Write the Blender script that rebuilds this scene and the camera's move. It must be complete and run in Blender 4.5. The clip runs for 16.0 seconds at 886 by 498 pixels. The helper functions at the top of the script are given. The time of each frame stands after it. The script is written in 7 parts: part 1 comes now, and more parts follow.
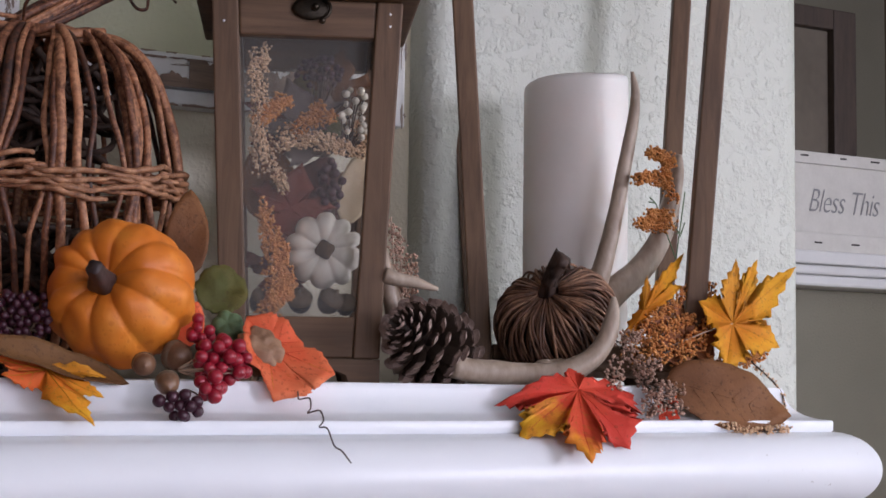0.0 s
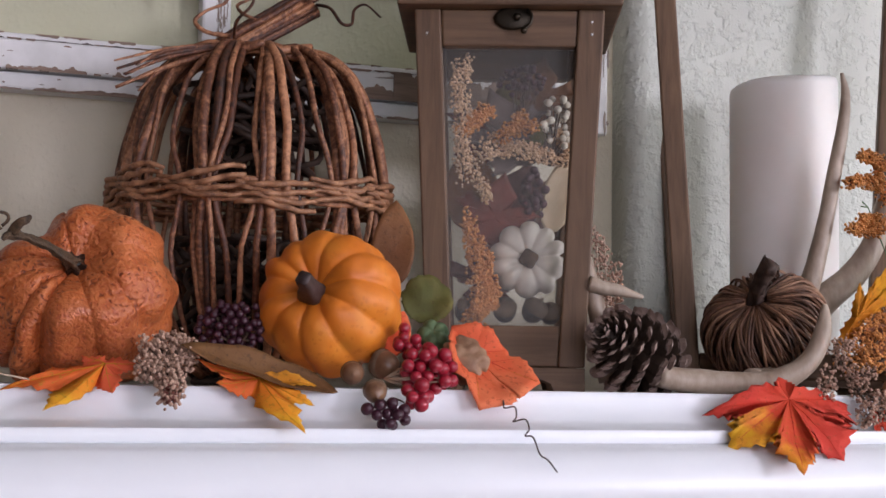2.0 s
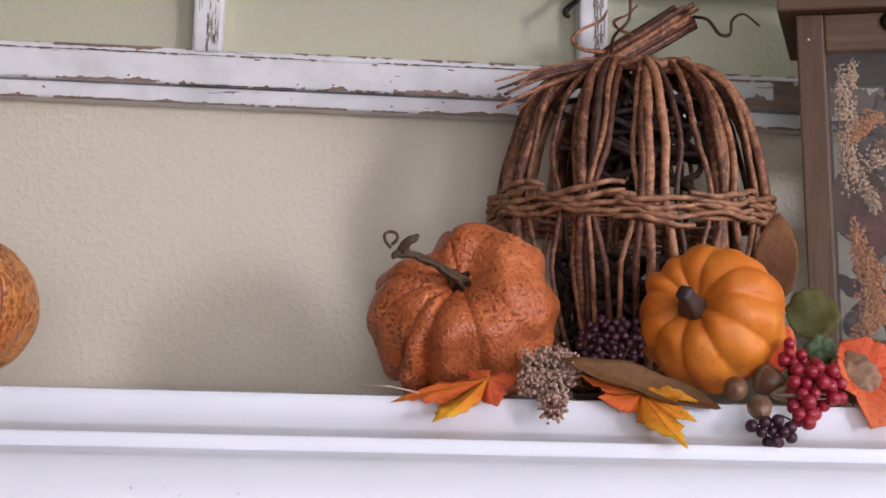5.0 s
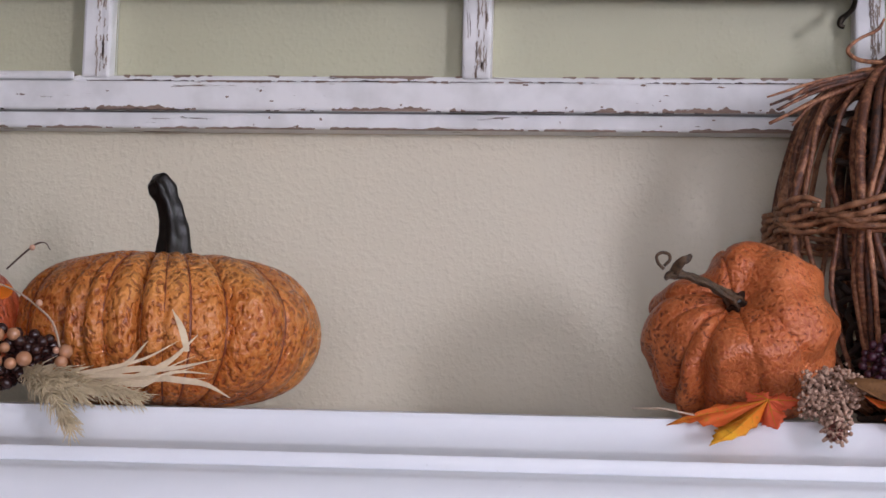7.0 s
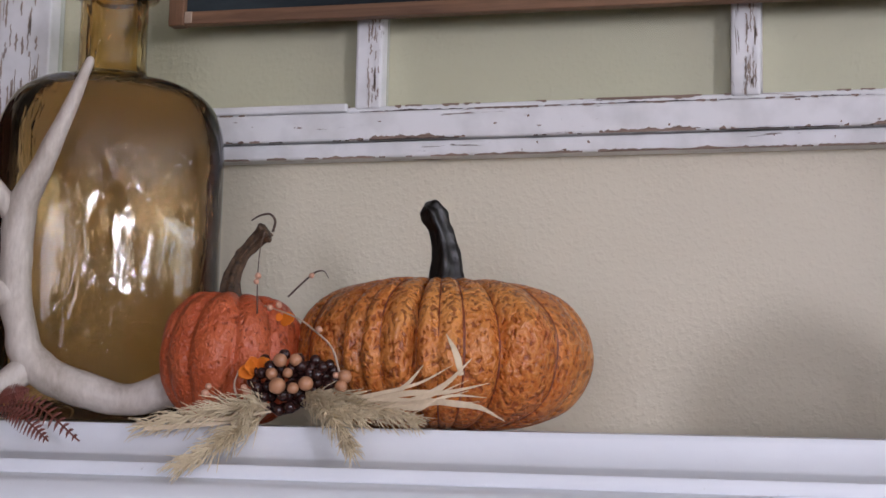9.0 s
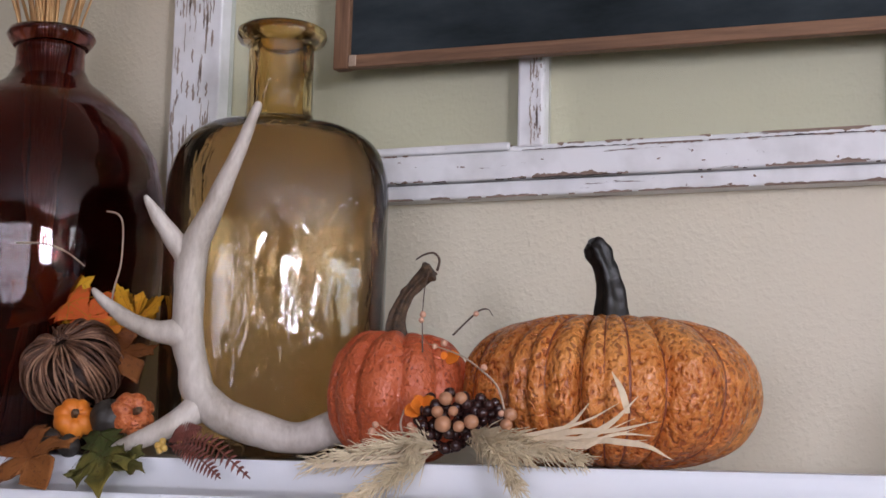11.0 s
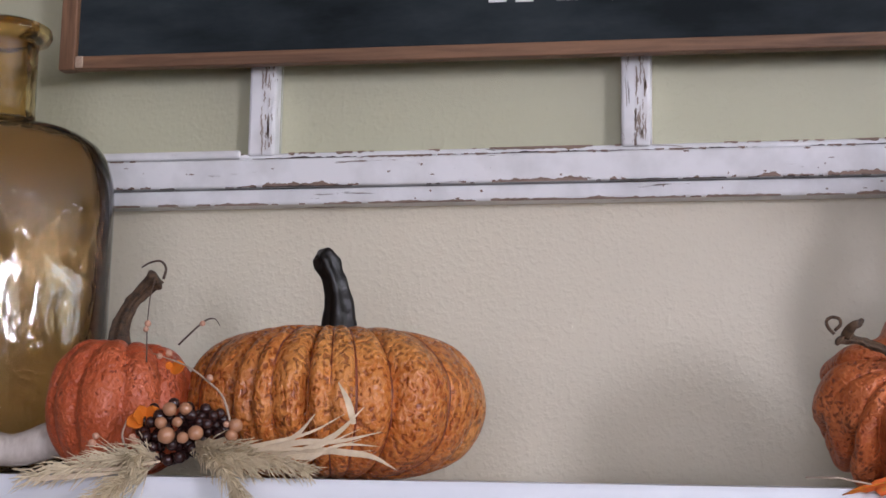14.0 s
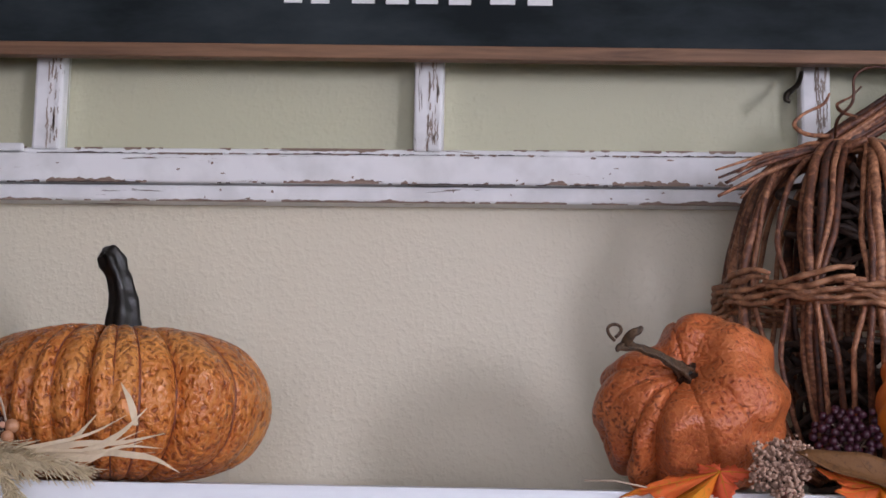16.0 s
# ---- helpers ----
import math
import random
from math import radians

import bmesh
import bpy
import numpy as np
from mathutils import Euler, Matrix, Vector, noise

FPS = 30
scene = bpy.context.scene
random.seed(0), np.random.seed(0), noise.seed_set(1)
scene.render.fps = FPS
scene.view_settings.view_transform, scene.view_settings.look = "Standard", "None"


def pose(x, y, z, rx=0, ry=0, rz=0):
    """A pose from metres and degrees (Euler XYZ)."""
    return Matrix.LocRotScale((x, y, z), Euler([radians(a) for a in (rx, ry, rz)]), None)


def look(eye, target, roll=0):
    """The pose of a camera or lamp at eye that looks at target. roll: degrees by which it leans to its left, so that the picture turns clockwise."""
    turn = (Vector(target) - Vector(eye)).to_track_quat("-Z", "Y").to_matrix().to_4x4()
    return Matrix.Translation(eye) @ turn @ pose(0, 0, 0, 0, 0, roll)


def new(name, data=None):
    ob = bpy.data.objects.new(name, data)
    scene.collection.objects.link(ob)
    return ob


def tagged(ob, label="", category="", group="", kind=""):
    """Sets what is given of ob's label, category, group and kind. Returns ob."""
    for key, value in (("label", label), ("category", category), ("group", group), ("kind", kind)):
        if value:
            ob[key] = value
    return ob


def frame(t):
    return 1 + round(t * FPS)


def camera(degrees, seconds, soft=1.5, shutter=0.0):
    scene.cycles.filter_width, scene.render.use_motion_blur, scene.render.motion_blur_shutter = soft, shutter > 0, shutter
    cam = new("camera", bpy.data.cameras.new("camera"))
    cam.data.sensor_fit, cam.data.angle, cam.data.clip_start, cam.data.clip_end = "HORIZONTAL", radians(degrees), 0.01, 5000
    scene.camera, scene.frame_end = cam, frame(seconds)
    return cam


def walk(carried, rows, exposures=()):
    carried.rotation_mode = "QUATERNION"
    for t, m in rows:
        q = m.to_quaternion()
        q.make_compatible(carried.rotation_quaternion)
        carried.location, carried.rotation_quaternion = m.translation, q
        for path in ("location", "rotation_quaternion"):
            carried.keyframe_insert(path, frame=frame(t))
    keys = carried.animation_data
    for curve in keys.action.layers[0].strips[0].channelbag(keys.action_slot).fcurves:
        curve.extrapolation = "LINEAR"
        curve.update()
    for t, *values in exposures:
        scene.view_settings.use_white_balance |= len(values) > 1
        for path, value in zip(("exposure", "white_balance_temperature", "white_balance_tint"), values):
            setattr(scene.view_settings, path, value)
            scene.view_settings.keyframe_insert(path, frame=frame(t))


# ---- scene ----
Z0 = 1.35  # height of the mantel shelf
cam = camera(32.95, 16.0, soft=1.6)
EYE = Vector((0.0, -1.0, Z0 + 0.004))


def aim(right, up, roll):
    """The camera at EYE, turned to the right of straight ahead, tilted up and rolled, in degrees."""
    a, b = radians(right), radians(up)
    return look(EYE, EYE + Vector((math.sin(a) * math.cos(b), math.cos(a) * math.cos(b), math.sin(b))), roll)


ROWS = [
    (0, 28.01, 4.94, 0.82),
    (0.5, 25.77, 4.99, 0.96),
    (1, 23.69, 5.04, 0.95),
    (1.5, 21.93, 5.10, 0.97),
    (2, 20.19, 5.16, 0.92),
    (2.5, 17.90, 5.20, 1.04),
    (3, 16.52, 5.24, 1.02),
    (3.5, 14.04, 5.24, 1.20),
    (4, 11.51, 5.28, 1.27),
    (4.5, 9.11, 5.34, 1.31),
    (5, 5.67, 5.43, 1.48),
    (5.2, 4.44, 5.48, 1.46),
    (7.3, -6.03, 6.10, 1.15),
    (7.5, -6.86, 6.12, 1.00),
    (8, -9.35, 6.25, 1.09),
    (8.5, -12.37, 6.40, 1.25),
    (9, -15.15, 6.68, 1.23),
    (9.5, -17.91, 7.09, 1.39),
    (10, -19.67, 7.49, 1.35),
    (10.2, -20.19, 7.64, 1.34),
    (11.3, -21.60, 8.02, 1.40),
    (12.3, -20.32, 8.25, 1.42),
    (12.5, -19.26, 8.31, 1.44),
    (13, -16.18, 8.42, 1.13),
    (13.5, -13.16, 8.54, 0.90),
    (14, -11.06, 8.60, 0.95),
    (14.5, -9.18, 8.65, 1.02),
    (15, -6.42, 8.72, 0.92),
    (15.5, -4.36, 8.81, 0.89),
    (16, -2.95, 8.84, 1.05),
]
walk(cam, [(t, aim(a, b, c)) for t, a, b, c in ROWS], [(t, e, 6380 if t < 0.5 else 6480 if t < 1 else 6580 if t < 7 else 6320 if t > 12 else 6380, 26) for t, e in ((0.0, -0.58), (0.8, -0.41), (4.0, -0.38), (5.0, -0.27), (7.5, -0.46), (9.0, -0.50), (10.2, -0.35), (12.3, -0.21), (13.4, -0.25), (14.5, -0.42), (16.0, -0.44))])

# ---- light ----
world = bpy.data.worlds.new("sky")
scene.world = world
world.use_nodes = True
nt = world.node_tree
sky = nt.nodes.new("ShaderNodeTexSky")
sky.sky_type, sky.sun_disc, sky.sun_elevation, sky.sun_rotation = "NISHITA", False, radians(38), radians(140)
nt.nodes["Background"].inputs["Strength"].default_value = 0.12
nt.links.new(sky.outputs["Color"], nt.nodes["Background"].inputs["Color"])

# room: the hearth wall stands at y > 0, windows in the east wall and behind the viewer
ROOM_W, ROOM_E, ROOM_S, CEIL = -2.6, 3.4, -3.6, 2.60


def window_lamp(name, at, towards, width, height, watts, colour):
    data = bpy.data.lights.new(name, "AREA")
    data.shape, data.size, data.size_y, data.energy, data.color = "RECTANGLE", width, height, watts, colour
    ob = new(name, data)
    ob.matrix_world = look(Vector(at), Vector(towards))
    return ob


window_lamp("daylight_east", (ROOM_E + 0.13, -1.35, 1.60), (ROOM_E - 2, -1.35, 1.50), 1.7, 1.36, 64, (0.82, 0.98, 0.95))
window_lamp("daylight_south", (0.25, ROOM_S - 0.13, 1.55), (0.25, ROOM_S + 2, 1.55), 1.9, 1.36, 62, (0.84, 0.905, 1.0))
window_lamp("daylight_southeast", (2.80, ROOM_S - 0.13, 1.77), (2.80, ROOM_S + 2, 1.70), 0.9, 0.94, 220, (0.84, 0.905, 1.0))

# ---- mesh helpers ----


def mesh_of(bm, name, material, smooth=True):
    me = bpy.data.meshes.new(name)
    bmesh.ops.recalc_face_normals(bm, faces=bm.faces[:])
    for f in bm.faces:
        f.smooth = smooth
    bm.to_mesh(me)
    bm.free()
    if material:
        me.materials.append(material)
    return me


def part(name, bm, material, parent, label="", smooth=True):
    """One mesh object under a thing or under a part."""
    ob = new(name, bm if isinstance(bm, bpy.types.Mesh) else mesh_of(bm, name, material, smooth))
    ob.parent = parent
    if label:
        tagged(ob, label)
    return ob


def thing(name, label, category, m=None, group="", kind=""):
    """An Empty at the base of a thing."""
    ob = new(name)
    ob.empty_display_size = 0.02
    tagged(ob, label, category, group, kind)
    if m is not None:
        ob.matrix_basis = m
    return ob


def solid(name, bm, material, label, category, m=None, group="", kind="", smooth=True):
    ob = new(name, mesh_of(bm, name, material, smooth))
    tagged(ob, label, category, group, kind)
    if m is not None:
        ob.matrix_basis = m
    return ob


def at(x, y, z, rx=0, ry=0, rz=0):
    """A pose with its height counted from the mantel shelf."""
    return pose(x, y, Z0 + z, rx, ry, rz)


def box(bm, x0, y0, z0, x1, y1, z1, bevel=0.0, segs=2):
    made = bmesh.ops.create_cube(bm, size=1)["verts"]
    for v in made:
        v.co = Vector((x0 + (v.co.x + 0.5) * (x1 - x0), y0 + (v.co.y + 0.5) * (y1 - y0), z0 + (v.co.z + 0.5) * (z1 - z0)))
    if bevel:
        edges = list({e for v in made for e in v.link_edges})
        bmesh.ops.bevel(bm, geom=edges, offset=bevel, segments=segs, affect="EDGES", profile=0.5)
    return bm


def boxed(x0, y0, z0, x1, y1, z1, bevel=0.0):
    return box(bmesh.new(), x0, y0, z0, x1, y1, z1, bevel)


def spline(pts, n):
    """n points along a smooth curve through pts (Catmull-Rom); each point may carry a radius as its fourth number."""
    p = [np.array(q, float) for q in pts]
    p = [2 * p[0] - p[1]] + p + [2 * p[-1] - p[-2]]
    out = []
    for k in range(n):
        u = k / (n - 1) * (len(p) - 3)
        i = min(int(u), len(p) - 4)
        t = u - i
        a, b, c, d = p[i:i + 4]
        out.append(0.5 * ((2 * b) + (c - a) * t + (2 * a - 5 * b + 4 * c - d) * t * t + (3 * b - a - 3 * c + d) * t ** 3))
    return out


def tube(bm, pts, radius=None, segs=8, rough=0.0, seed=0, flat=1.0, cap=True):
    """A tapered, slightly uneven tube along pts (x, y, z[, r])."""
    rng = random.Random(seed)
    ps = [Vector(q[:3]) for q in pts]
    rs = [radius if radius is not None else float(q[3]) for q in pts]
    up = Vector((0.13, 0.21, 0.97))
    rings = []
    for i, q in enumerate(ps):
        d = (ps[min(i + 1, len(ps) - 1)] - ps[max(i - 1, 0)])
        d = d.normalized() if d.length > 1e-9 else Vector((0, 0, 1))
        side = d.cross(up)
        if side.length < 1e-3:
            side = d.cross(Vector((1, 0, 0)))
        side.normalize()
        up = side.cross(d).normalized()
        ring = []
        for k in range(segs):
            a = 2 * math.pi * k / segs
            r = rs[i] * (1 + rough * rng.uniform(-1, 1))
            ring.append(bm.verts.new(q + side * math.cos(a) * r + up * math.sin(a) * r * flat))
        rings.append(ring)
    for a, b in zip(rings, rings[1:]):
        for k in range(segs):
            bm.faces.new((a[k], a[(k + 1) % segs], b[(k + 1) % segs], b[k]))
    if cap:
        bm.faces.new(rings[0])
        bm.faces.new(rings[-1])
    return bm


def lathe(bm, profile, segs=48, squash=1.0, power=2.0):
    """A body turned about z from (radius, height) pairs; power above 2 makes it squarer, squash flattens it along y."""
    rings = []
    for r, z in profile:
        if r < 1e-6:
            rings.append([bm.verts.new((0, 0, z))])
            continue
        ring = []
        for k in range(segs):
            a = 2 * math.pi * k / segs
            c, s = math.cos(a), math.sin(a)
            e = 2 / power
            ring.append(bm.verts.new((r * math.copysign(abs(c) ** e, c), squash * r * math.copysign(abs(s) ** e, s), z)))
        rings.append(ring)
    for a, b in zip(rings, rings[1:]):
        for k in range(segs):
            j = (k + 1) % segs
            if len(a) == 1 and len(b) > 1:
                bm.faces.new((a[0], b[k], b[j]))
            elif len(b) == 1 and len(a) > 1:
                bm.faces.new((a[k], a[j], b[0]))
            elif len(a) > 1:
                bm.faces.new((a[k], a[j], b[j], b[k]))
    return bm


def ball(bm, x, y, z, r, sub=2):
    made = bmesh.ops.create_icosphere(bm, subdivisions=sub, radius=r)["verts"]
    for v in made:
        v.co += Vector((x, y, z))
    return bm


def aligned(base, tip, normal):
    """The pose whose y axis runs from base to tip and whose z axis leans to normal."""
    base, tip, normal = Vector(base), Vector(tip), Vector(normal)
    y = (tip - base).normalized()
    x = y.cross(normal).normalized()
    z = x.cross(y)
    m = Matrix((x, y, z)).transposed().to_4x4()
    m.translation = base + Vector((0, 0, Z0))
    return m

# ---- materials ----


class Nodes:
    """Shorthand for a node material."""

    def __init__(self, name, rough=0.6, metal=0.0, spec=0.5):
        self.m = bpy.data.materials.new(name)
        self.m.use_nodes = True
        self.t = self.m.node_tree
        self.b = self.t.nodes["Principled BSDF"]
        self.b.inputs["Roughness"].default_value = rough
        self.b.inputs["Metallic"].default_value = metal
        self.b.inputs["Specular IOR Level"].default_value = spec
        self.xyz = self.t.nodes.new("ShaderNodeTexCoord").outputs["Object"]

    def add(self, kind, **inputs):
        n = self.t.nodes.new(kind)
        for k, v in inputs.items():
            s = n.inputs[k.replace("_", " ")]
            if isinstance(v, bpy.types.NodeSocket):
                self.t.links.new(v, s)
            else:
                s.default_value = v
        return n

    def stretch(self, x, y, z):
        return self.add("ShaderNodeMapping", Vector=self.xyz, Scale=(x, y, z)).outputs["Vector"]

    def noise(self, scale, detail=4.0, rough=0.55, vec=None, dist=0.0):
        return self.add("ShaderNodeTexNoise", Vector=vec or self.xyz, Scale=scale, Detail=detail, Roughness=rough, Distortion=dist).outputs["Fac"]

    def cells(self, scale, vec=None, rand=1.0):
        return self.add("ShaderNodeTexVoronoi", Vector=vec or self.xyz, Scale=scale, Randomness=rand).outputs["Distance"]

    def ramp(self, fac, stops):
        n = self.add("ShaderNodeValToRGB", Fac=fac)
        e = n.color_ramp.elements
        while len(e) < len(stops):
            e.new(0.5)
        for el, (p, c) in zip(e, stops):
            el.position, el.color = p, (*c, 1) if isinstance(c, tuple) else (c, c, c, 1)
        return n.outputs["Color"]

    def mix(self, fac, a, b, mode="MIX"):
        n = self.t.nodes.new("ShaderNodeMix")
        n.data_type, n.blend_type = "RGBA", mode
        for s, v in ((n.inputs[0], fac), (n.inputs[6], a), (n.inputs[7], b)):
            if isinstance(v, bpy.types.NodeSocket):
                self.t.links.new(v, s)
            else:
                s.default_value = (*v, 1) if isinstance(v, tuple) else v
        return n.outputs[2]

    def math(self, op, a, b=0.0):
        n = self.t.nodes.new("ShaderNodeMath")
        n.operation = op
        for s, v in ((n.inputs[0], a), (n.inputs[1], b)):
            if isinstance(v, bpy.types.NodeSocket):
                self.t.links.new(v, s)
            else:
                s.default_value = v
        return n.outputs[0]

    def bump(self, height, strength=0.3, dist=0.002, normal=None):
        n = self.add("ShaderNodeBump", Height=height, Strength=strength, Distance=dist)
        if normal:
            self.t.links.new(normal, n.inputs["Normal"])
        return n.outputs["Normal"]

    def done(self, colour=None, normal=None, rough=None, **inputs):
        for k, v in (("Base Color", colour), ("Normal", normal), ("Roughness", rough), *[(k.replace("_", " "), v) for k, v in inputs.items()]):
            if v is None:
                continue
            s = self.b.inputs[k]
            if isinstance(v, bpy.types.NodeSocket):
                self.t.links.new(v, s)
            else:
                s.default_value = (*v, 1) if isinstance(v, tuple) and len(v) == 3 and s.type == "RGBA" else v
        return self.m


def plain(name, c1, c2, scale, rough=0.6, bump=0.2, dist=0.001, metal=0.0, stretch=(1, 1, 1), spec=0.5):
    """Two tones mixed by noise at two scales, with fine relief."""
    n = Nodes(name, rough, metal, spec)
    v = n.stretch(*stretch)
    a = n.noise(scale, 5, 0.6, v)
    b = n.noise(scale * 6.3, 3, 0.6, v)
    f = n.math("ADD", n.math("MULTIPLY", a, 0.7), n.math("MULTIPLY", b, 0.3))
    return n.done(n.ramp(f, [(0.32, c1), (0.68, c2)]), n.bump(f, bump, dist))


def wall_paint(name, c1, c2, relief=0.55, scale=165, dist=0.0016):
    n = Nodes(name, 0.45, 0, 0.5)
    big = n.noise(2.2, 3)
    peel = n.noise(scale, 2.5, 0.5)
    fine = n.noise(420, 2)
    h = n.math("ADD", n.ramp(peel, [(0.46, 0.0), (0.74, 1.0)]), n.math("MULTIPLY", fine, 0.25))
    return n.done(n.ramp(big, [(0.3, c1), (0.7, c2)]), n.bump(h, relief, dist))


def wood(name, dark, light, axis, scale=14, rough=0.6):
    """Wood with its grain along axis 0, 1 or 2."""
    n = Nodes(name, rough)
    s = [9.0, 9.0, 9.0]
    s[axis] = 0.55
    v = n.stretch(*s)
    grain = n.noise(scale, 6, 0.65, v, 0.6)
    blotch = n.noise(6, 3)
    rnd = n.add("ShaderNodeObjectInfo").outputs["Random"]
    f = n.math("ADD", n.math("MULTIPLY", grain, 0.75), n.math("MULTIPLY", blotch, 0.25))
    c = n.ramp(f, [(0.3, dark), (0.7, light)])
    c = n.mix(n.math("MULTIPLY", rnd, 0.15), c, dark)
    return n.done(c, n.bump(grain, 0.35, 0.0008))


def chipped_paint(name, axis):
    """Old white paint over bare grey-brown wood, chipped and cracked along the grain."""
    n = Nodes(name, 0.55)
    s = [4.0, 4.0, 4.0]
    s[axis] = 0.45
    v = n.stretch(*s)
    crack = n.noise(22, 8, 0.68, v, 1.2)
    patch = n.noise(9, 4, 0.6, n.stretch(1, 1, 1))
    f = n.math("ADD", n.math("MULTIPLY", crack, 0.72), n.math("MULTIPLY", patch, 0.28))
    bare = n.ramp(f, [(0.395, 1.0), (0.408, 0.0)])
    grain = n.noise(40, 5, 0.6, v)
    timber = n.ramp(grain, [(0.3, (0.10, 0.065, 0.045)), (0.7, (0.33, 0.235, 0.18))])
    dirt = n.noise(28, 5)
    white = n.ramp(dirt, [(0.3, (0.66, 0.655, 0.64)), (0.6, (0.80, 0.795, 0.79))])
    c = n.mix(bare, white, timber)
    h = n.math("SUBTRACT", 1.0, bare)
    return n.done(c, n.bump(h, 0.7, 0.001, n.bump(crack, 0.25, 0.001)))


def pumpkin_skin(name, base, deep, light, pit, pit_scale, pit_depth, rough=0.45, spread=(0.38, 0.55), stretch=(1, 1, 1)):
    """Foam or resin skin: mottled, with dark pits and a slight gloss."""
    n = Nodes(name, rough)
    big = n.noise(11, 4)
    mid = n.noise(46, 4, 0.6)
    c = n.ramp(n.math("ADD", n.math("MULTIPLY", big, 0.55), n.math("MULTIPLY", mid, 0.45)), [(0.33, deep), (0.5, base), (0.68, light)])
    warp = n.add("ShaderNodeVectorMath", **{})
    warp.operation = "ADD"
    jig = n.add("ShaderNodeTexNoise", Vector=n.xyz, Scale=40.0, Detail=2.0).outputs["Color"]
    n.t.links.new(n.xyz, warp.inputs[0])
    sc = n.t.nodes.new("ShaderNodeVectorMath")
    sc.operation = "SCALE"
    n.t.links.new(jig, sc.inputs[0])
    sc.inputs["Scale"].default_value = 0.012
    n.t.links.new(sc.outputs[0], warp.inputs[1])
    d = n.cells(pit_scale, n.add("ShaderNodeMapping", Vector=warp.outputs[0], Scale=stretch).outputs["Vector"])
    gate = n.noise(24, 3)
    pits = n.math("MULTIPLY", n.ramp(d, [(0.22, 1.0), (0.36, 0.0)]), n.ramp(gate, [(spread[0], 0.0), (spread[1], 1.0)]))
    c = n.mix(n.math("MULTIPLY", pits, 0.8), c, pit)
    h = n.math("SUBTRACT", n.math("MULTIPLY", mid, 1.1), pits)
    return n.done(c, n.bump(h, pit_depth, 0.0016), n.ramp(mid, [(0.3, rough - 0.1), (0.7, rough + 0.12)]))


def glass(name, colour, rough=0.02, wobble=0.0, ior=1.45):
    n = Nodes(name, rough)
    nor = n.bump(n.noise(24, 2, 0.5, n.stretch(1.6, 1.6, 0.5)), wobble, 0.006) if wobble else None
    return n.done(colour, nor, None, Transmission_Weight=1.0, IOR=ior)


M_WALL = wall_paint("sage_wall_paint", (0.66, 0.60, 0.450), (0.705, 0.645, 0.495), 0.28, 185, 0.0016)
M_ROOM = plain("warm_brown_wall_paint", (0.20, 0.15, 0.10), (0.26, 0.20, 0.14), 5, 0.7, 0.3)
# The sage paint again, recoloured for the cool light on the raised wall.
M_WALL_COOL_LIT = wall_paint("sage_paint_with_cool_light", (0.50, 0.515, 0.455), (0.55, 0.565, 0.50), 0.7, 105, 0.0024)
# Wall paint darkened to olive grey in place of the far room's shade.
M_WALL_DIMMED = wall_paint("shade_dimmed_wall_paint", (0.20, 0.185, 0.135), (0.24, 0.22, 0.165), 0.4, 150, 0.0018)
M_CEILING = plain("ceiling_white", (0.74, 0.73, 0.70), (0.78, 0.77, 0.75), 8, 0.8, 0.3)
M_FLOOR = wood("floor_boards", (0.14, 0.085, 0.05), (0.26, 0.17, 0.10), 0, 10, 0.4)
n = Nodes("gloss_white_paint", 0.24)
speck = n.math("MULTIPLY", n.ramp(n.noise(150, 3, 0.7), [(0.69, 0.0), (0.73, 1.0)]), n.ramp(n.noise(3, 2), [(0.50, 0.0), (0.60, 1.0)]))
c = n.mix(n.math("MULTIPLY", speck, 0.5), n.ramp(n.noise(6, 5), [(0.3, (0.765, 0.785, 0.82)), (0.7, (0.815, 0.835, 0.865))]), (0.33, 0.30, 0.27))
M_MANTEL = n.done(c, n.bump(n.math("ADD", n.noise(30, 3), speck), 0.025, 0.001), n.ramp(n.noise(14, 4), [(0.3, 0.32), (0.7, 0.36)]))
M_TRIM = plain("white_trim_paint", (0.76, 0.76, 0.75), (0.80, 0.80, 0.79), 9, 0.4, 0.08)
M_RAIL = chipped_paint("chipped_white_paint_along", 0)
M_STILE = chipped_paint("chipped_white_paint_upright", 2)
M_BARN_X = wood("walnut_stain_along", (0.066, 0.034, 0.017), (0.205, 0.116, 0.062), 0)
M_BARN_Z = wood("walnut_stain_upright", (0.066, 0.034, 0.017), (0.205, 0.116, 0.062), 2)
M_BOARD_X = wood("honey_brown_wood_along", (0.085, 0.040, 0.020), (0.33, 0.170, 0.088), 0)
M_BOARD_Z = wood("honey_brown_wood_upright", (0.085, 0.040, 0.020), (0.33, 0.170, 0.088), 2)


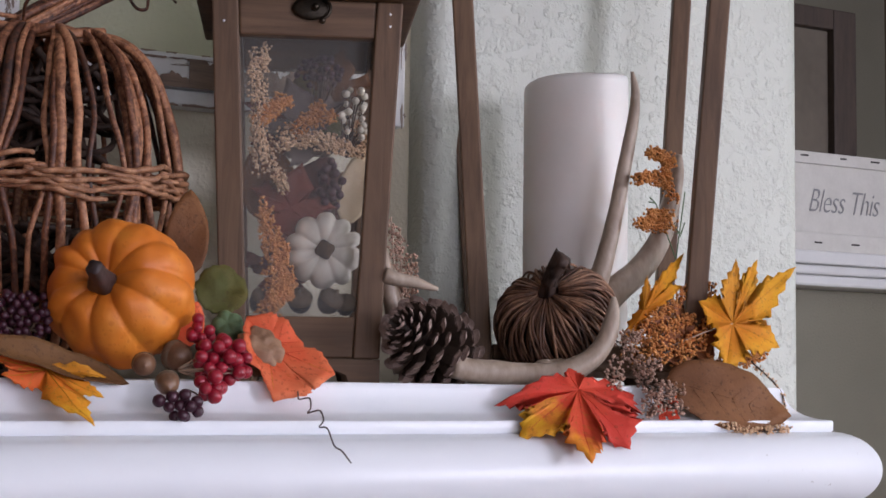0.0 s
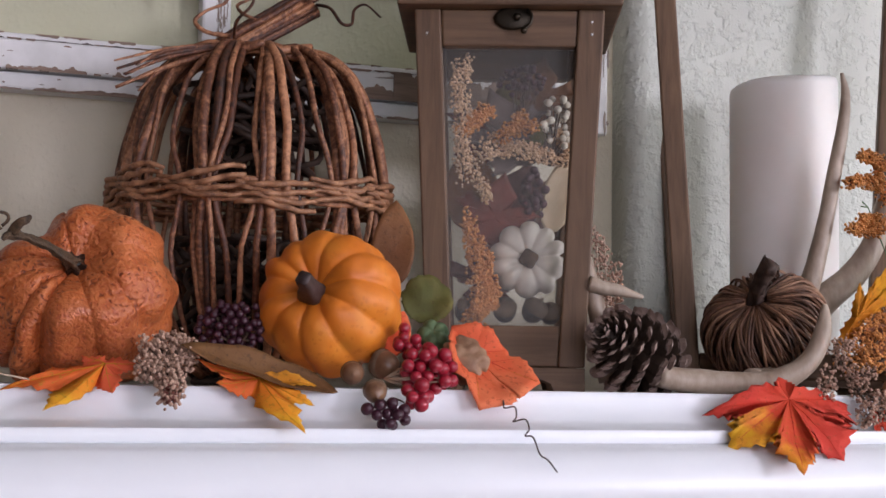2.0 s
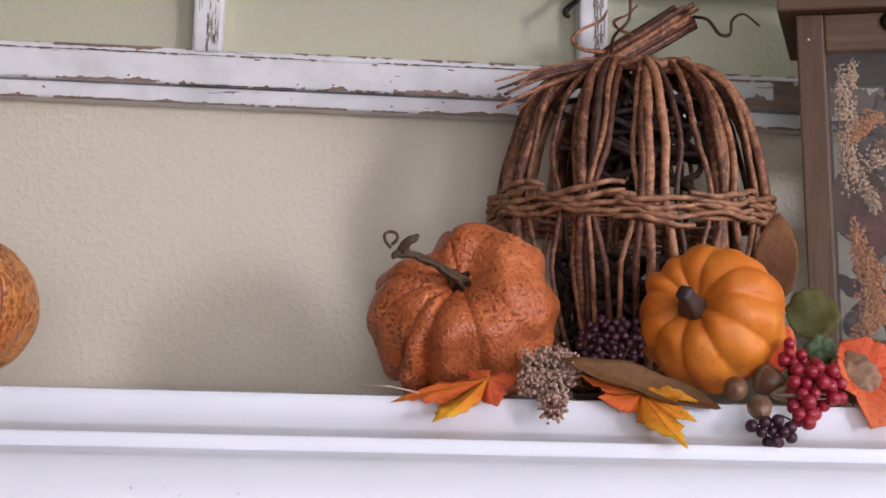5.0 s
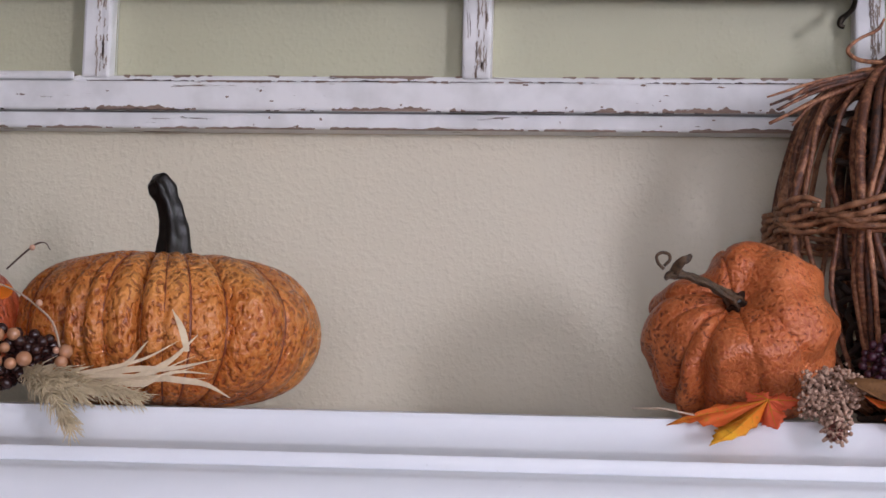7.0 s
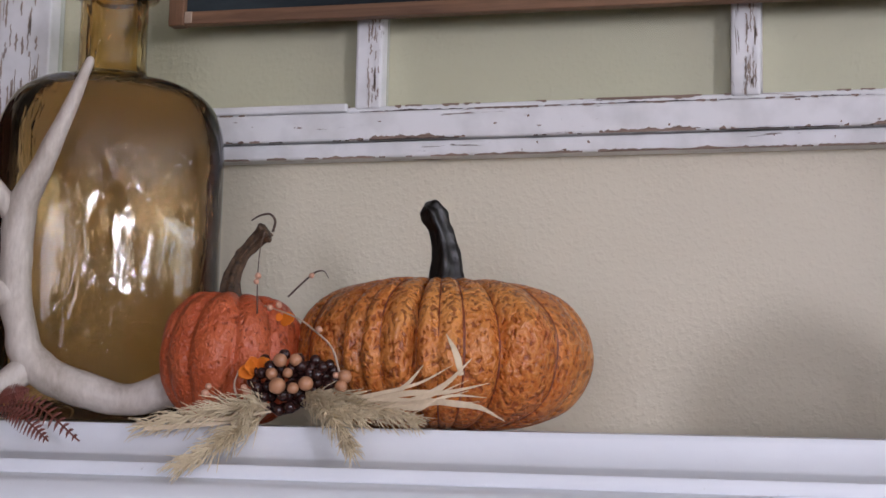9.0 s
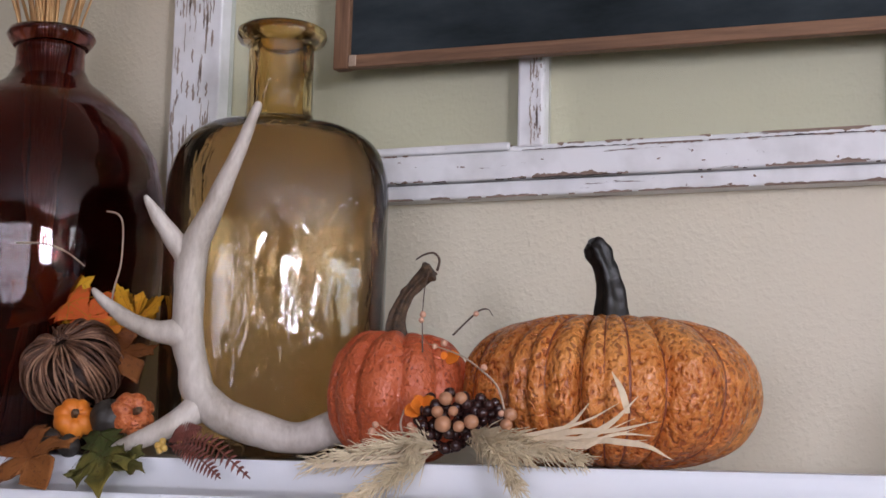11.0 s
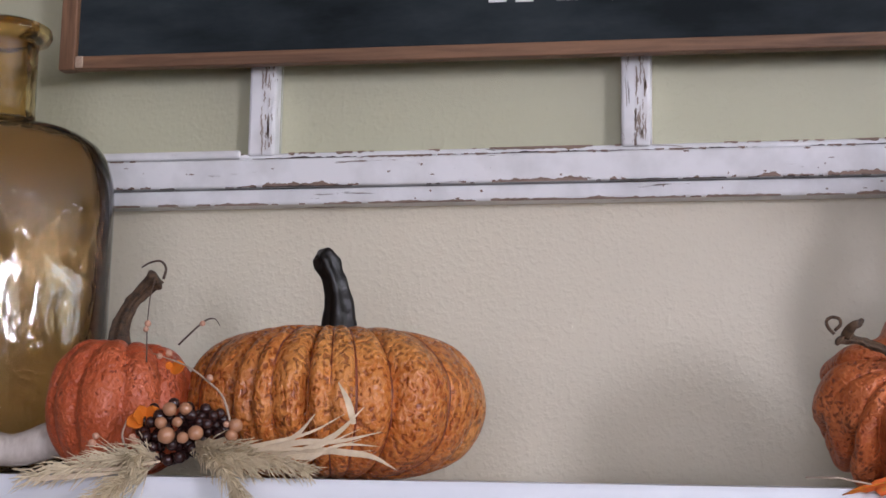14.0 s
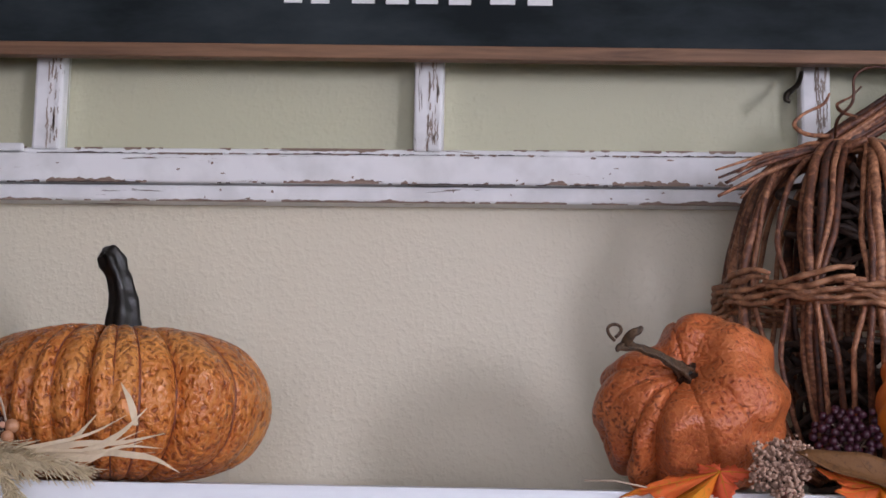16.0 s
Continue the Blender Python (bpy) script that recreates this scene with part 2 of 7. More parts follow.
def dashed_skin(name, deep, base, light, pit, scale, cover, cluster, rough, dent, tall=0.6, wear=0.72):
    """Varnished resin skin: a mottled ground with crowded ragged dark pits that come in patches, pressed in between raised ridges."""
    n = Nodes(name, rough)
    broad = n.noise(9, 3)
    mid = n.noise(38, 4, 0.6)
    c = n.ramp(n.math("ADD", n.math("MULTIPLY", broad, 0.65), n.math("MULTIPLY", mid, 0.35)), [(0.36, deep), (0.5, base), (0.64, light)])
    v = n.stretch(1, 1, tall)
    net = n.noise(scale, 1.5, 0.5, v, 0.35)
    gate = n.math("MULTIPLY", n.math("SUBTRACT", n.noise(19, 3, 0.6), 0.5), cluster)
    f = n.math("ADD", net, gate)
    pits = n.ramp(f, [(cover, 0.0), (cover + 0.055, 1.0)])
    ridge = n.ramp(f, [(cover - 0.20, 1.0), (cover - 0.06, 0.0)])
    c = n.mix(n.math("MULTIPLY", ridge, 0.45), c, light)
    c = n.mix(n.math("MULTIPLY", pits, wear), c, pit)
    h = n.math("SUBTRACT", n.math("MULTIPLY", mid, 2.2), n.math("ADD", n.math("MULTIPLY", f, 1.2), n.math("MULTIPLY", pits, 0.35)))
    return n.done(c, n.bump(h, 1.0, dent), n.ramp(mid, [(0.3, rough - 0.08), (0.7, rough + 0.12)]))


M_BIG = dashed_skin("amber_pumpkin_skin", (0.41, 0.094, 0.016), (0.53, 0.158, 0.030), (0.69, 0.275, 0.068), (0.20, 0.034, 0.010), 265, 0.575, 0.34, 0.26, 0.0026, 0.75, 0.66)
M_RED = dashed_skin("rust_red_pumpkin_skin", (0.34, 0.046, 0.015), (0.46, 0.078, 0.023), (0.54, 0.12, 0.040), (0.19, 0.028, 0.012), 300, 0.66, 0.40, 0.36, 0.0020, 0.75, 0.7)
M_HEIR = dashed_skin("burnt_orange_pitted_skin", (0.31, 0.048, 0.012), (0.49, 0.108, 0.025), (0.64, 0.205, 0.064), (0.17, 0.034, 0.012), 340, 0.63, 0.62, 0.42, 0.0015, 1.0, 0.80)
M_ORANGE = pumpkin_skin("smooth_orange_pumpkin_skin", (0.70, 0.19, 0.013), (0.60, 0.14, 0.01), (0.76, 0.26, 0.024), (0.64, 0.17, 0.012), 200, 0.06, 0.5)
M_CREAM = plain("cream_pumpkin_skin", (0.84, 0.78, 0.67), (0.90, 0.86, 0.77), 30, 0.5, 0.1)
M_STEM = plain("dark_green_black_stem", (0.004, 0.003, 0.003), (0.016, 0.012, 0.009), 60, 0.38, 0.6, 0.002, stretch=(1, 1, 0.2), spec=0.4)
M_STEM_DRY = plain("dry_streaked_stem", (0.006, 0.004, 0.003), (0.16, 0.090, 0.044), 230, 0.55, 0.9, 0.003)
M_STEM_BROWN = plain("grey_brown_stem", (0.012, 0.007, 0.004), (0.19, 0.105, 0.050), 140, 0.65, 0.8, 0.003)
n = Nodes("grapevine_bark", 0.55)
v = n.noise(85, 5, 0.7, None, 1.2)
knots = n.noise(330, 3)
rnd = n.add("ShaderNodeObjectInfo").outputs["Random"]
f = n.math("ADD", n.math("MULTIPLY", v, 0.75), n.math("ADD", n.math("MULTIPLY", knots, 0.3), n.math("MULTIPLY", rnd, 0.26)))
M_VINE = n.done(n.ramp(f, [(0.46, (0.026, 0.009, 0.005)), (0.64, (0.125, 0.040, 0.017)), (0.86, (0.50, 0.225, 0.110))]), n.bump(f, 0.5, 0.0012))
# Dark bark for stems; inside the pumpkins its colour stands in for shade.
M_DARK_BARK_SHADE = plain("dark_bark_and_inner_shade", (0.016, 0.008, 0.006), (0.070, 0.034, 0.020), 90, 0.7, 0.5)
M_VINE_PALE = plain("tan_grapevine_bark", (0.10, 0.034, 0.015), (0.52, 0.25, 0.125), 95, 0.55, 0.5, 0.0014)
def blown_glass(name, colour):
    """Hand-blown glass with broad waves and small ripples."""
    n = Nodes(name, 0.0)
    wave = n.noise(13, 2, 0.5, n.stretch(1.3, 1.3, 0.6))
    crease = n.ramp(n.noise(34, 2, 0.5, n.stretch(1.4, 1.4, 0.45), 0.6), [(0.52, 0.0), (0.60, 1.0)])
    h = n.math("ADD", wave, n.math("ADD", n.math("MULTIPLY", crease, 0.14), n.math("MULTIPLY", n.noise(52, 2, 0.5, n.stretch(1, 1, 0.6)), 0.16)))
    return n.done(colour, n.bump(h, 0.60, 0.006), None, Transmission_Weight=1.0, IOR=1.46)


M_AMBER = blown_glass("amber_glass", (0.93, 0.80, 0.585))
M_AMBER_NECK = blown_glass("amber_neck_glass", (0.80, 0.62, 0.33))
# Near-black tint stands in for light lost along the bottle's edges.
M_AMBER_EDGE_SHADE = blown_glass("edge_darkened_amber_glass", (0.045, 0.027, 0.014))
M_BROWN_GLASS = glass("dark_red_brown_glass", (0.31, 0.105, 0.098), 0.02, 0.22)


def thin_pane(name, tint, gloss, pane_haze):
    """A thin flat pane: it lets light through unbent, mirrors a little, more at a slant, and has reflected haze painted
    on as a pale veil.
    """
    m = bpy.data.materials.new(name)
    m.use_nodes = True
    t = m.node_tree
    t.nodes.remove(t.nodes["Principled BSDF"])
    clear = t.nodes.new("ShaderNodeBsdfTransparent")
    clear.inputs["Color"].default_value = (*tint, 1)
    shine = t.nodes.new("ShaderNodeBsdfGlossy")
    shine.inputs["Roughness"].default_value = 0.03
    slant = t.nodes.new("ShaderNodeFresnel")
    slant.inputs["IOR"].default_value = gloss
    mix = t.nodes.new("ShaderNodeMixShader")
    t.links.new(slant.outputs["Fac"], mix.inputs["Fac"])
    t.links.new(clear.outputs["BSDF"], mix.inputs[1])
    t.links.new(shine.outputs["BSDF"], mix.inputs[2])
    # Pale diffuse share that imitates the milky reflection on the glass.
    haze_bsdf = t.nodes.new("ShaderNodeBsdfDiffuse")
    haze_bsdf.inputs["Color"].default_value = (0.75, 0.72, 0.68, 1)
    veil = t.nodes.new("ShaderNodeMixShader")
    veil.inputs["Fac"].default_value = pane_haze
    t.links.new(mix.outputs["Shader"], veil.inputs[1])
    t.links.new(haze_bsdf.outputs["BSDF"], veil.inputs[2])
    t.links.new(veil.outputs["Shader"], t.nodes["Material Output"].inputs["Surface"])
    return m


M_PANE = thin_pane("clear_glass", (0.98, 0.98, 0.97), 1.35, 0.06)
M_OLD_PANE = thin_pane("old_greenish_glass", (0.905, 0.93, 0.895), 1.12, 0.01)
M_CANDLE = plain("ivory_wax", (0.80, 0.755, 0.72), (0.85, 0.805, 0.77), 12, 0.4, 0.03)
wax = M_CANDLE.node_tree.nodes["Principled BSDF"]
wax.inputs["Subsurface Weight"].default_value = 0.5
wax.inputs["Subsurface Radius"].default_value = (1.0, 0.85, 0.8)
wax.inputs["Subsurface Scale"].default_value = 0.05
M_IRON = plain("dark_bronze_metal", (0.02, 0.016, 0.012), (0.06, 0.045, 0.03), 60, 0.4, 0.2, 0.0005, 0.8)
M_ANTLER_BROWN = plain("brown_grey_antler", (0.20, 0.135, 0.092), (0.56, 0.455, 0.36), 24, 0.45, 0.35, 0.001, stretch=(1, 1, 0.4))
M_TWIG_MIX = plain("thin_dark_twig", (0.022, 0.009, 0.005), (0.20, 0.085, 0.043), 70, 0.6, 0.4)
M_TWIG_LIGHT = plain("thin_tan_twig", (0.10, 0.045, 0.024), (0.42, 0.225, 0.130), 70, 0.6, 0.4)
M_ANTLER = plain("bone_grey_antler", (0.36, 0.30, 0.24), (0.66, 0.60, 0.53), 32, 0.5, 0.45, 0.0018, stretch=(1.4, 1.4, 0.45))
n = Nodes("chalkboard_slate", 0.75, 0, 0.2)
M_SLATE = n.done(n.ramp(n.noise(5, 5, 0.6, n.stretch(1, 1, 3)), [(0.35, (0.006, 0.0095, 0.0115)), (0.75, (0.040, 0.052, 0.058))]), n.bump(n.noise(300, 2), 0.1, 0.0005))


def leaf_skin(name, inner, outer, spot, mid=0.5, scale=14, rough=0.62):
    """Printed cloth leaf: one tone near the stalk runs into another towards the tips, with small spots."""
    n = Nodes(name, rough, 0, 0.18)
    sep = n.add("ShaderNodeSeparateXYZ", Vector=n.xyz)
    reach = n.math("ADD", n.math("MULTIPLY", n.math("ABSOLUTE", sep.outputs["X"]), 9.0), n.math("MULTIPLY", sep.outputs["Y"], 11.0))
    f = n.math("ADD", reach, n.math("MULTIPLY", n.math("SUBTRACT", n.noise(scale * 3, 4), 0.5), 1.3))
    c = n.mix(n.ramp(f, [(mid - 0.25, 0.0), (mid + 0.25, 1.0)]), inner, outer)
    blotch = n.ramp(n.noise(55, 4, 0.65), [(0.42, 0.0), (0.72, 1.0)])
    c = n.mix(n.math("MULTIPLY", blotch, 0.38), c, inner)
    spots = n.ramp(n.noise(230, 3, 0.7), [(0.57, 0.0), (0.64, 1.0)])
    c = n.mix(n.math("MULTIPLY", spots, 0.6), c, spot)
    fine = n.noise(420, 2)
    m = n.done(c, n.bump(n.math("ADD", n.noise(60, 4), n.math("MULTIPLY", fine, 0.4)), 0.5, 0.0016))
    glow = n.add("ShaderNodeBsdfTranslucent", Color=c)
    both = n.t.nodes.new("ShaderNodeMixShader")
    both.inputs["Fac"].default_value = 0.12
    n.t.links.new(n.b.outputs["BSDF"], both.inputs[1])
    n.t.links.new(glow.outputs["BSDF"], both.inputs[2])
    n.t.links.new(both.outputs["Shader"], n.t.nodes["Material Output"].inputs["Surface"])
    return m


M_LEAF_RED = leaf_skin("red_to_yellow_leaf", (0.64, 0.065, 0.030), (0.84, 0.44, 0.025), (0.46, 0.13, 0.02), 0.52)
M_LEAF_BLAZE = leaf_skin("red_leaf_with_yellow_tip", (0.66, 0.075, 0.032), (0.82, 0.36, 0.025), (0.46, 0.13, 0.02), 0.80)
M_LEAF_ORANGE = leaf_skin("orange_leaf", (0.76, 0.13, 0.05), (0.82, 0.225, 0.095), (0.42, 0.06, 0.02), 0.5)
M_LEAF_FLAME = leaf_skin("orange_to_yellow_leaf", (0.74, 0.14, 0.03), (0.84, 0.46, 0.035), (0.45, 0.20, 0.02), 0.78)
M_LEAF_LEMON = leaf_skin("bright_yellow_leaf", (0.80, 0.21, 0.02), (0.86, 0.45, 0.03), (0.45, 0.20, 0.02), 0.35)
M_LEAF_YELLOW = leaf_skin("yellow_leaf", (0.68, 0.22, 0.014), (0.82, 0.40, 0.022), (0.42, 0.17, 0.02), 0.42)
M_LEAF_SUN = leaf_skin("sunny_yellow_leaf", (0.74, 0.32, 0.020), (0.86, 0.46, 0.030), (0.45, 0.20, 0.02), 0.3)
# Rust leaf tone lowered, so shade is already in its colour.
M_LEAF_RUST_SHADE = leaf_skin("rust_leaf_shade_in_colour", (0.22, 0.07, 0.02), (0.30, 0.11, 0.03), (0.12, 0.04, 0.02), 0.4)
M_LEAF_CRIMSON = leaf_skin("deep_red_leaf", (0.64, 0.065, 0.030), (0.66, 0.06, 0.040), (0.36, 0.05, 0.02), 0.3)
M_LEAF_GOLD = leaf_skin("golden_leaf", (0.58, 0.22, 0.015), (0.74, 0.34, 0.03), (0.24, 0.10, 0.02), 0.5)
M_LEAF_BROWN = leaf_skin("leathery_brown_leaf", (0.15, 0.060, 0.024), (0.25, 0.108, 0.044), (0.085, 0.036, 0.015), 0.5, 8, 0.55)
M_LEAF_OLIVE = leaf_skin("olive_green_leaf", (0.085, 0.086, 0.024), (0.19, 0.150, 0.045), (0.07, 0.05, 0.018), 0.5, 10)
M_LEAF_DULL = leaf_skin("dull_wine_leaf", (0.14, 0.035, 0.03), (0.10, 0.04, 0.035), (0.05, 0.02, 0.02))
M_LEAF_GREEN = leaf_skin("green_yellow_leaf", (0.055, 0.065, 0.018), (0.20, 0.155, 0.032), (0.06, 0.03, 0.015), 0.5)
M_HOP = plain("matte_green_cloth", (0.06, 0.11, 0.05), (0.13, 0.20, 0.09), 70, 0.7, 0.4)
M_HUSK = plain("papery_husk", (0.54, 0.41, 0.26), (0.76, 0.62, 0.43), 40, 0.6, 0.3, stretch=(1, 1, 1))
M_PLUME = plain("dried_grass", (0.62, 0.49, 0.30), (0.82, 0.70, 0.49), 60, 0.7, 0.2)
M_STRAW = plain("orange_straw", (0.45, 0.22, 0.07), (0.62, 0.38, 0.16), 60, 0.6, 0.2)
M_RED_BERRY = plain("red_berry", (0.24, 0.007, 0.018), (0.38, 0.016, 0.034), 90, 0.33, 0.05)
M_DARK_BERRY = plain("dark_purple_berry", (0.020, 0.004, 0.009), (0.062, 0.009, 0.024), 90, 0.42, 0.05)
M_BLACK_BERRY = plain("black_brown_berry", (0.014, 0.006, 0.006), (0.055, 0.018, 0.014), 90, 0.25, 0.05)
M_TAN_BERRY = plain("tan_berry", (0.34, 0.14, 0.065), (0.52, 0.27, 0.15), 90, 0.25, 0.05)
M_WHITE_BERRY = plain("cream_berry", (0.66, 0.60, 0.48), (0.82, 0.77, 0.66), 90, 0.4, 0.05)
M_ACORN = plain("acorn_brown", (0.12, 0.05, 0.025), (0.25, 0.13, 0.07), 60, 0.35, 0.15)
M_ACORN_CAP = plain("acorn_cap_grey_brown", (0.09, 0.055, 0.03), (0.20, 0.14, 0.09), 140, 0.7, 0.6)
M_MILLET = plain("orange_seed", (0.52, 0.165, 0.034), (0.74, 0.34, 0.10), 130, 0.6, 0.3)
M_MILLET_PALE = plain("pale_seed", (0.62, 0.37, 0.20), (0.80, 0.56, 0.36), 130, 0.6, 0.3)
M_DRY_SEED = plain("grey_pink_seed", (0.24, 0.125, 0.082), (0.58, 0.38, 0.28), 150, 0.6, 0.3)
M_TWIG = plain("thin_brown_twig", (0.04, 0.022, 0.012), (0.11, 0.065, 0.04), 90, 0.6, 0.3)
M_PALE_TWIG = plain("pale_twig", (0.36, 0.25, 0.17), (0.52, 0.40, 0.30), 90, 0.6, 0.2)
M_FERN = plain("dark_red_fern", (0.10, 0.024, 0.016), (0.22, 0.060, 0.040), 80, 0.6, 0.2)
M_CONE = plain("pinecone_brown", (0.022, 0.013, 0.009), (0.075, 0.045, 0.03), 60, 0.55, 0.4)
M_CONE_TIP = plain("pinecone_pale_tip", (0.17, 0.105, 0.085), (0.46, 0.34, 0.29), 90, 0.7, 0.4)
M_COIL = plain("rusty_wire", (0.05, 0.035, 0.03), (0.11, 0.08, 0.07), 60, 0.5, 0.1, 0.0004, 0.3)
M_SIGN = plain("worn_white_sign_paint", (0.62, 0.60, 0.55), (0.72, 0.70, 0.65), 22, 0.6, 0.2)
M_INK = plain("grey_ink", (0.24, 0.24, 0.24), (0.30, 0.30, 0.30), 40, 0.6, 0.0)
M_CHALK = plain("white_chalk_paint", (0.72, 0.72, 0.72), (0.82, 0.82, 0.82), 40, 0.8, 0.1)
M_DARKWOOD = plain("dark_brown_frame", (0.035, 0.022, 0.016), (0.075, 0.05, 0.036), 18, 0.6, 0.2, stretch=(4, 4, 0.5))
M_CHESTNUT = plain("speckled_black_brown", (0.012, 0.010, 0.008), (0.05, 0.04, 0.032), 110, 0.5, 0.5)

# ---- the setting ----
NICHE_Y, BREAST_Y = 0.34, 0.30
BREAST_X0, BREAST_X1 = 0.672, 1.152


def wall(name, label, *boxes, material=None):
    bm = bmesh.new()
    for b in boxes:
        box(bm, *b)
    return solid(name, bm, material or M_WALL, label, "wall", kind="structure", smooth=False)


solid("floor", boxed(ROOM_W, ROOM_S, -0.12, ROOM_E + 0.2, 2.6, 0.0), M_FLOOR, "brown wooden floor boards", "floor", kind="structure")
solid("ceiling", boxed(ROOM_W - 0.15, ROOM_S - 0.15, CEIL, ROOM_E + 0.15, 2.6, CEIL + 0.12), M_CEILING, "plain white ceiling", "ceiling", kind="structure")
wall("wall_niche", "sage beige textured wall above the mantel", (ROOM_W, NICHE_Y, 0, BREAST_X0 + 0.05, NICHE_Y + 0.15, CEIL))

# the wall's raised part at the right, with round corners
bm = bmesh.new()
R = 0.018
ring = []
for cx, cy, a0 in ((BREAST_X0 + R, BREAST_Y + R, 180), (BREAST_X1 - R, BREAST_Y + R, 270)):
    for k in range(9):
        a = radians(a0 + 90 * k / 8)
        ring.append((cx + R * math.cos(a), cy + R * math.sin(a)))
ring += [(BREAST_X1, 0.62), (BREAST_X0 + 0.05, 0.62), (BREAST_X0 + 0.05, NICHE_Y), (BREAST_X0, NICHE_Y)]
lo = [bm.verts.new((x, y, 0)) for x, y in ring]
hi = [bm.verts.new((x, y, CEIL)) for x, y in ring]
for k in range(len(ring)):
    j = (k + 1) % len(ring)
    bm.faces.new((lo[k], lo[j], hi[j], hi[k]))
bm.faces.new(lo)
bm.faces.new(hi)
breast = solid("wall_breast", bm, M_WALL_COOL_LIT, "textured wall with cool daylight in its colour and rounded plaster corners", "wall", kind="structure", smooth=False)
for f in breast.data.polygons:
    f.use_smooth = abs(f.normal.z) < 0.5 and f.area < 0.05

wall("wall_west", "brown painted wall", (ROOM_W - 0.15, ROOM_S, 0, ROOM_W, NICHE_Y + 0.15, CEIL), material=M_ROOM)
wall("wall_east", "brown painted wall with a wide window opening", (ROOM_E, ROOM_S, 0, ROOM_E + 0.15, 2.6, 0.92), (ROOM_E, ROOM_S, 2.28, ROOM_E + 0.15, 2.6, CEIL),
     (ROOM_E, ROOM_S, 0.92, ROOM_E + 0.15, -2.2, 2.28), (ROOM_E, -0.5, 0.92, ROOM_E + 0.15, 2.6, 2.28), material=M_ROOM)
wall("wall_south", "brown painted wall with a wide window opening", (ROOM_W - 0.15, ROOM_S - 0.15, 0, ROOM_E + 0.15, ROOM_S, 0.87), (ROOM_W - 0.15, ROOM_S - 0.15, 2.23, 2.35, ROOM_S, CEIL),
     (2.35, ROOM_S - 0.15, 2.24, 3.25, ROOM_S, CEIL), (3.25, ROOM_S - 0.15, 2.23, ROOM_E + 0.15, ROOM_S, CEIL),
     (ROOM_W - 0.15, ROOM_S - 0.15, 0.87, -0.70, ROOM_S, 2.23), (1.20, ROOM_S - 0.15, 0.87, 2.35, ROOM_S, 2.23), (3.25, ROOM_S - 0.15, 0.87, ROOM_E + 0.15, ROOM_S, 2.23),
     (2.35, ROOM_S - 0.15, 0.87, 3.25, ROOM_S, 1.30), material=M_ROOM)
wall("wall_far", "wall of the room beyond, its shade painted in as olive grey", (BREAST_X0 + 0.05, 2.45, 0, ROOM_E + 0.15, 2.6, CEIL), material=M_WALL_DIMMED)
wall("wall_between", "wall closing the back of the hearth", (BREAST_X0 - 0.1, NICHE_Y + 0.15, 0, BREAST_X0 + 0.05, 2.6, CEIL))

# mantel: a shelf with a moulded edge, mitred at both ends
MX0, MX1 = -1.15, 0.862
prof = [(0.0, 0.0), (0.0012, -0.0025)]
for k in range(9):  # hollow
    a = radians(90 * k / 8)
    prof.append((0.0015 + 0.0265 * (1 - math.cos(a)), -0.004 - 0.0225 * math.sin(a)))
prof += [(0.0295, -0.0268), (0.0302, -0.0278), (0.0302, -0.0345), (0.0296, -0.0357)]
for k in range(17):  # large round
    a = radians(90 - 180 * k / 16)
    prof.append((0.0290 + 0.0295 * math.cos(a), -0.0670 + 0.0308 * math.sin(a)))
prof += [(0.010, -0.100), (0.010, -0.112), (-0.06, -0.118)]
bm = bmesh.new()
cols = []
for o, z in prof:
    cols.append([bm.verts.new((x, y, Z0 + z)) for x, y in ((MX0 - o, NICHE_Y + 0.02), (MX0 - o, -o), (MX1 + o, -o), (MX1 + o, BREAST_Y + 0.005))])
for a, b in zip(cols, cols[1:]):
    for k in range(3):
        bm.faces.new((a[k], a[k + 1], b[k + 1], b[k]))
bm.faces.new(cols[0])
mantel = thing("mantel", "glossy white painted wooden mantel with a moulded edge", "mantel", kind="structure")
shelf = part("shelf", bm, M_MANTEL, mantel)
bmod = shelf.modifiers.new("edge", "EDGE_SPLIT")
bmod.split_angle = radians(40)
part("frieze", boxed(MX0 + 0.07, 0.07, 1.0, MX1 - 0.07, NICHE_Y, Z0 - 0.116, 0.003), M_MANTEL, mantel, smooth=False)
for x in (MX0 + 0.08, MX1 - 0.30):
    part("pilaster", boxed(x, 0.05, 0, x + 0.22, BREAST_Y, 1.0, 0.004), M_MANTEL, mantel, smooth=False)

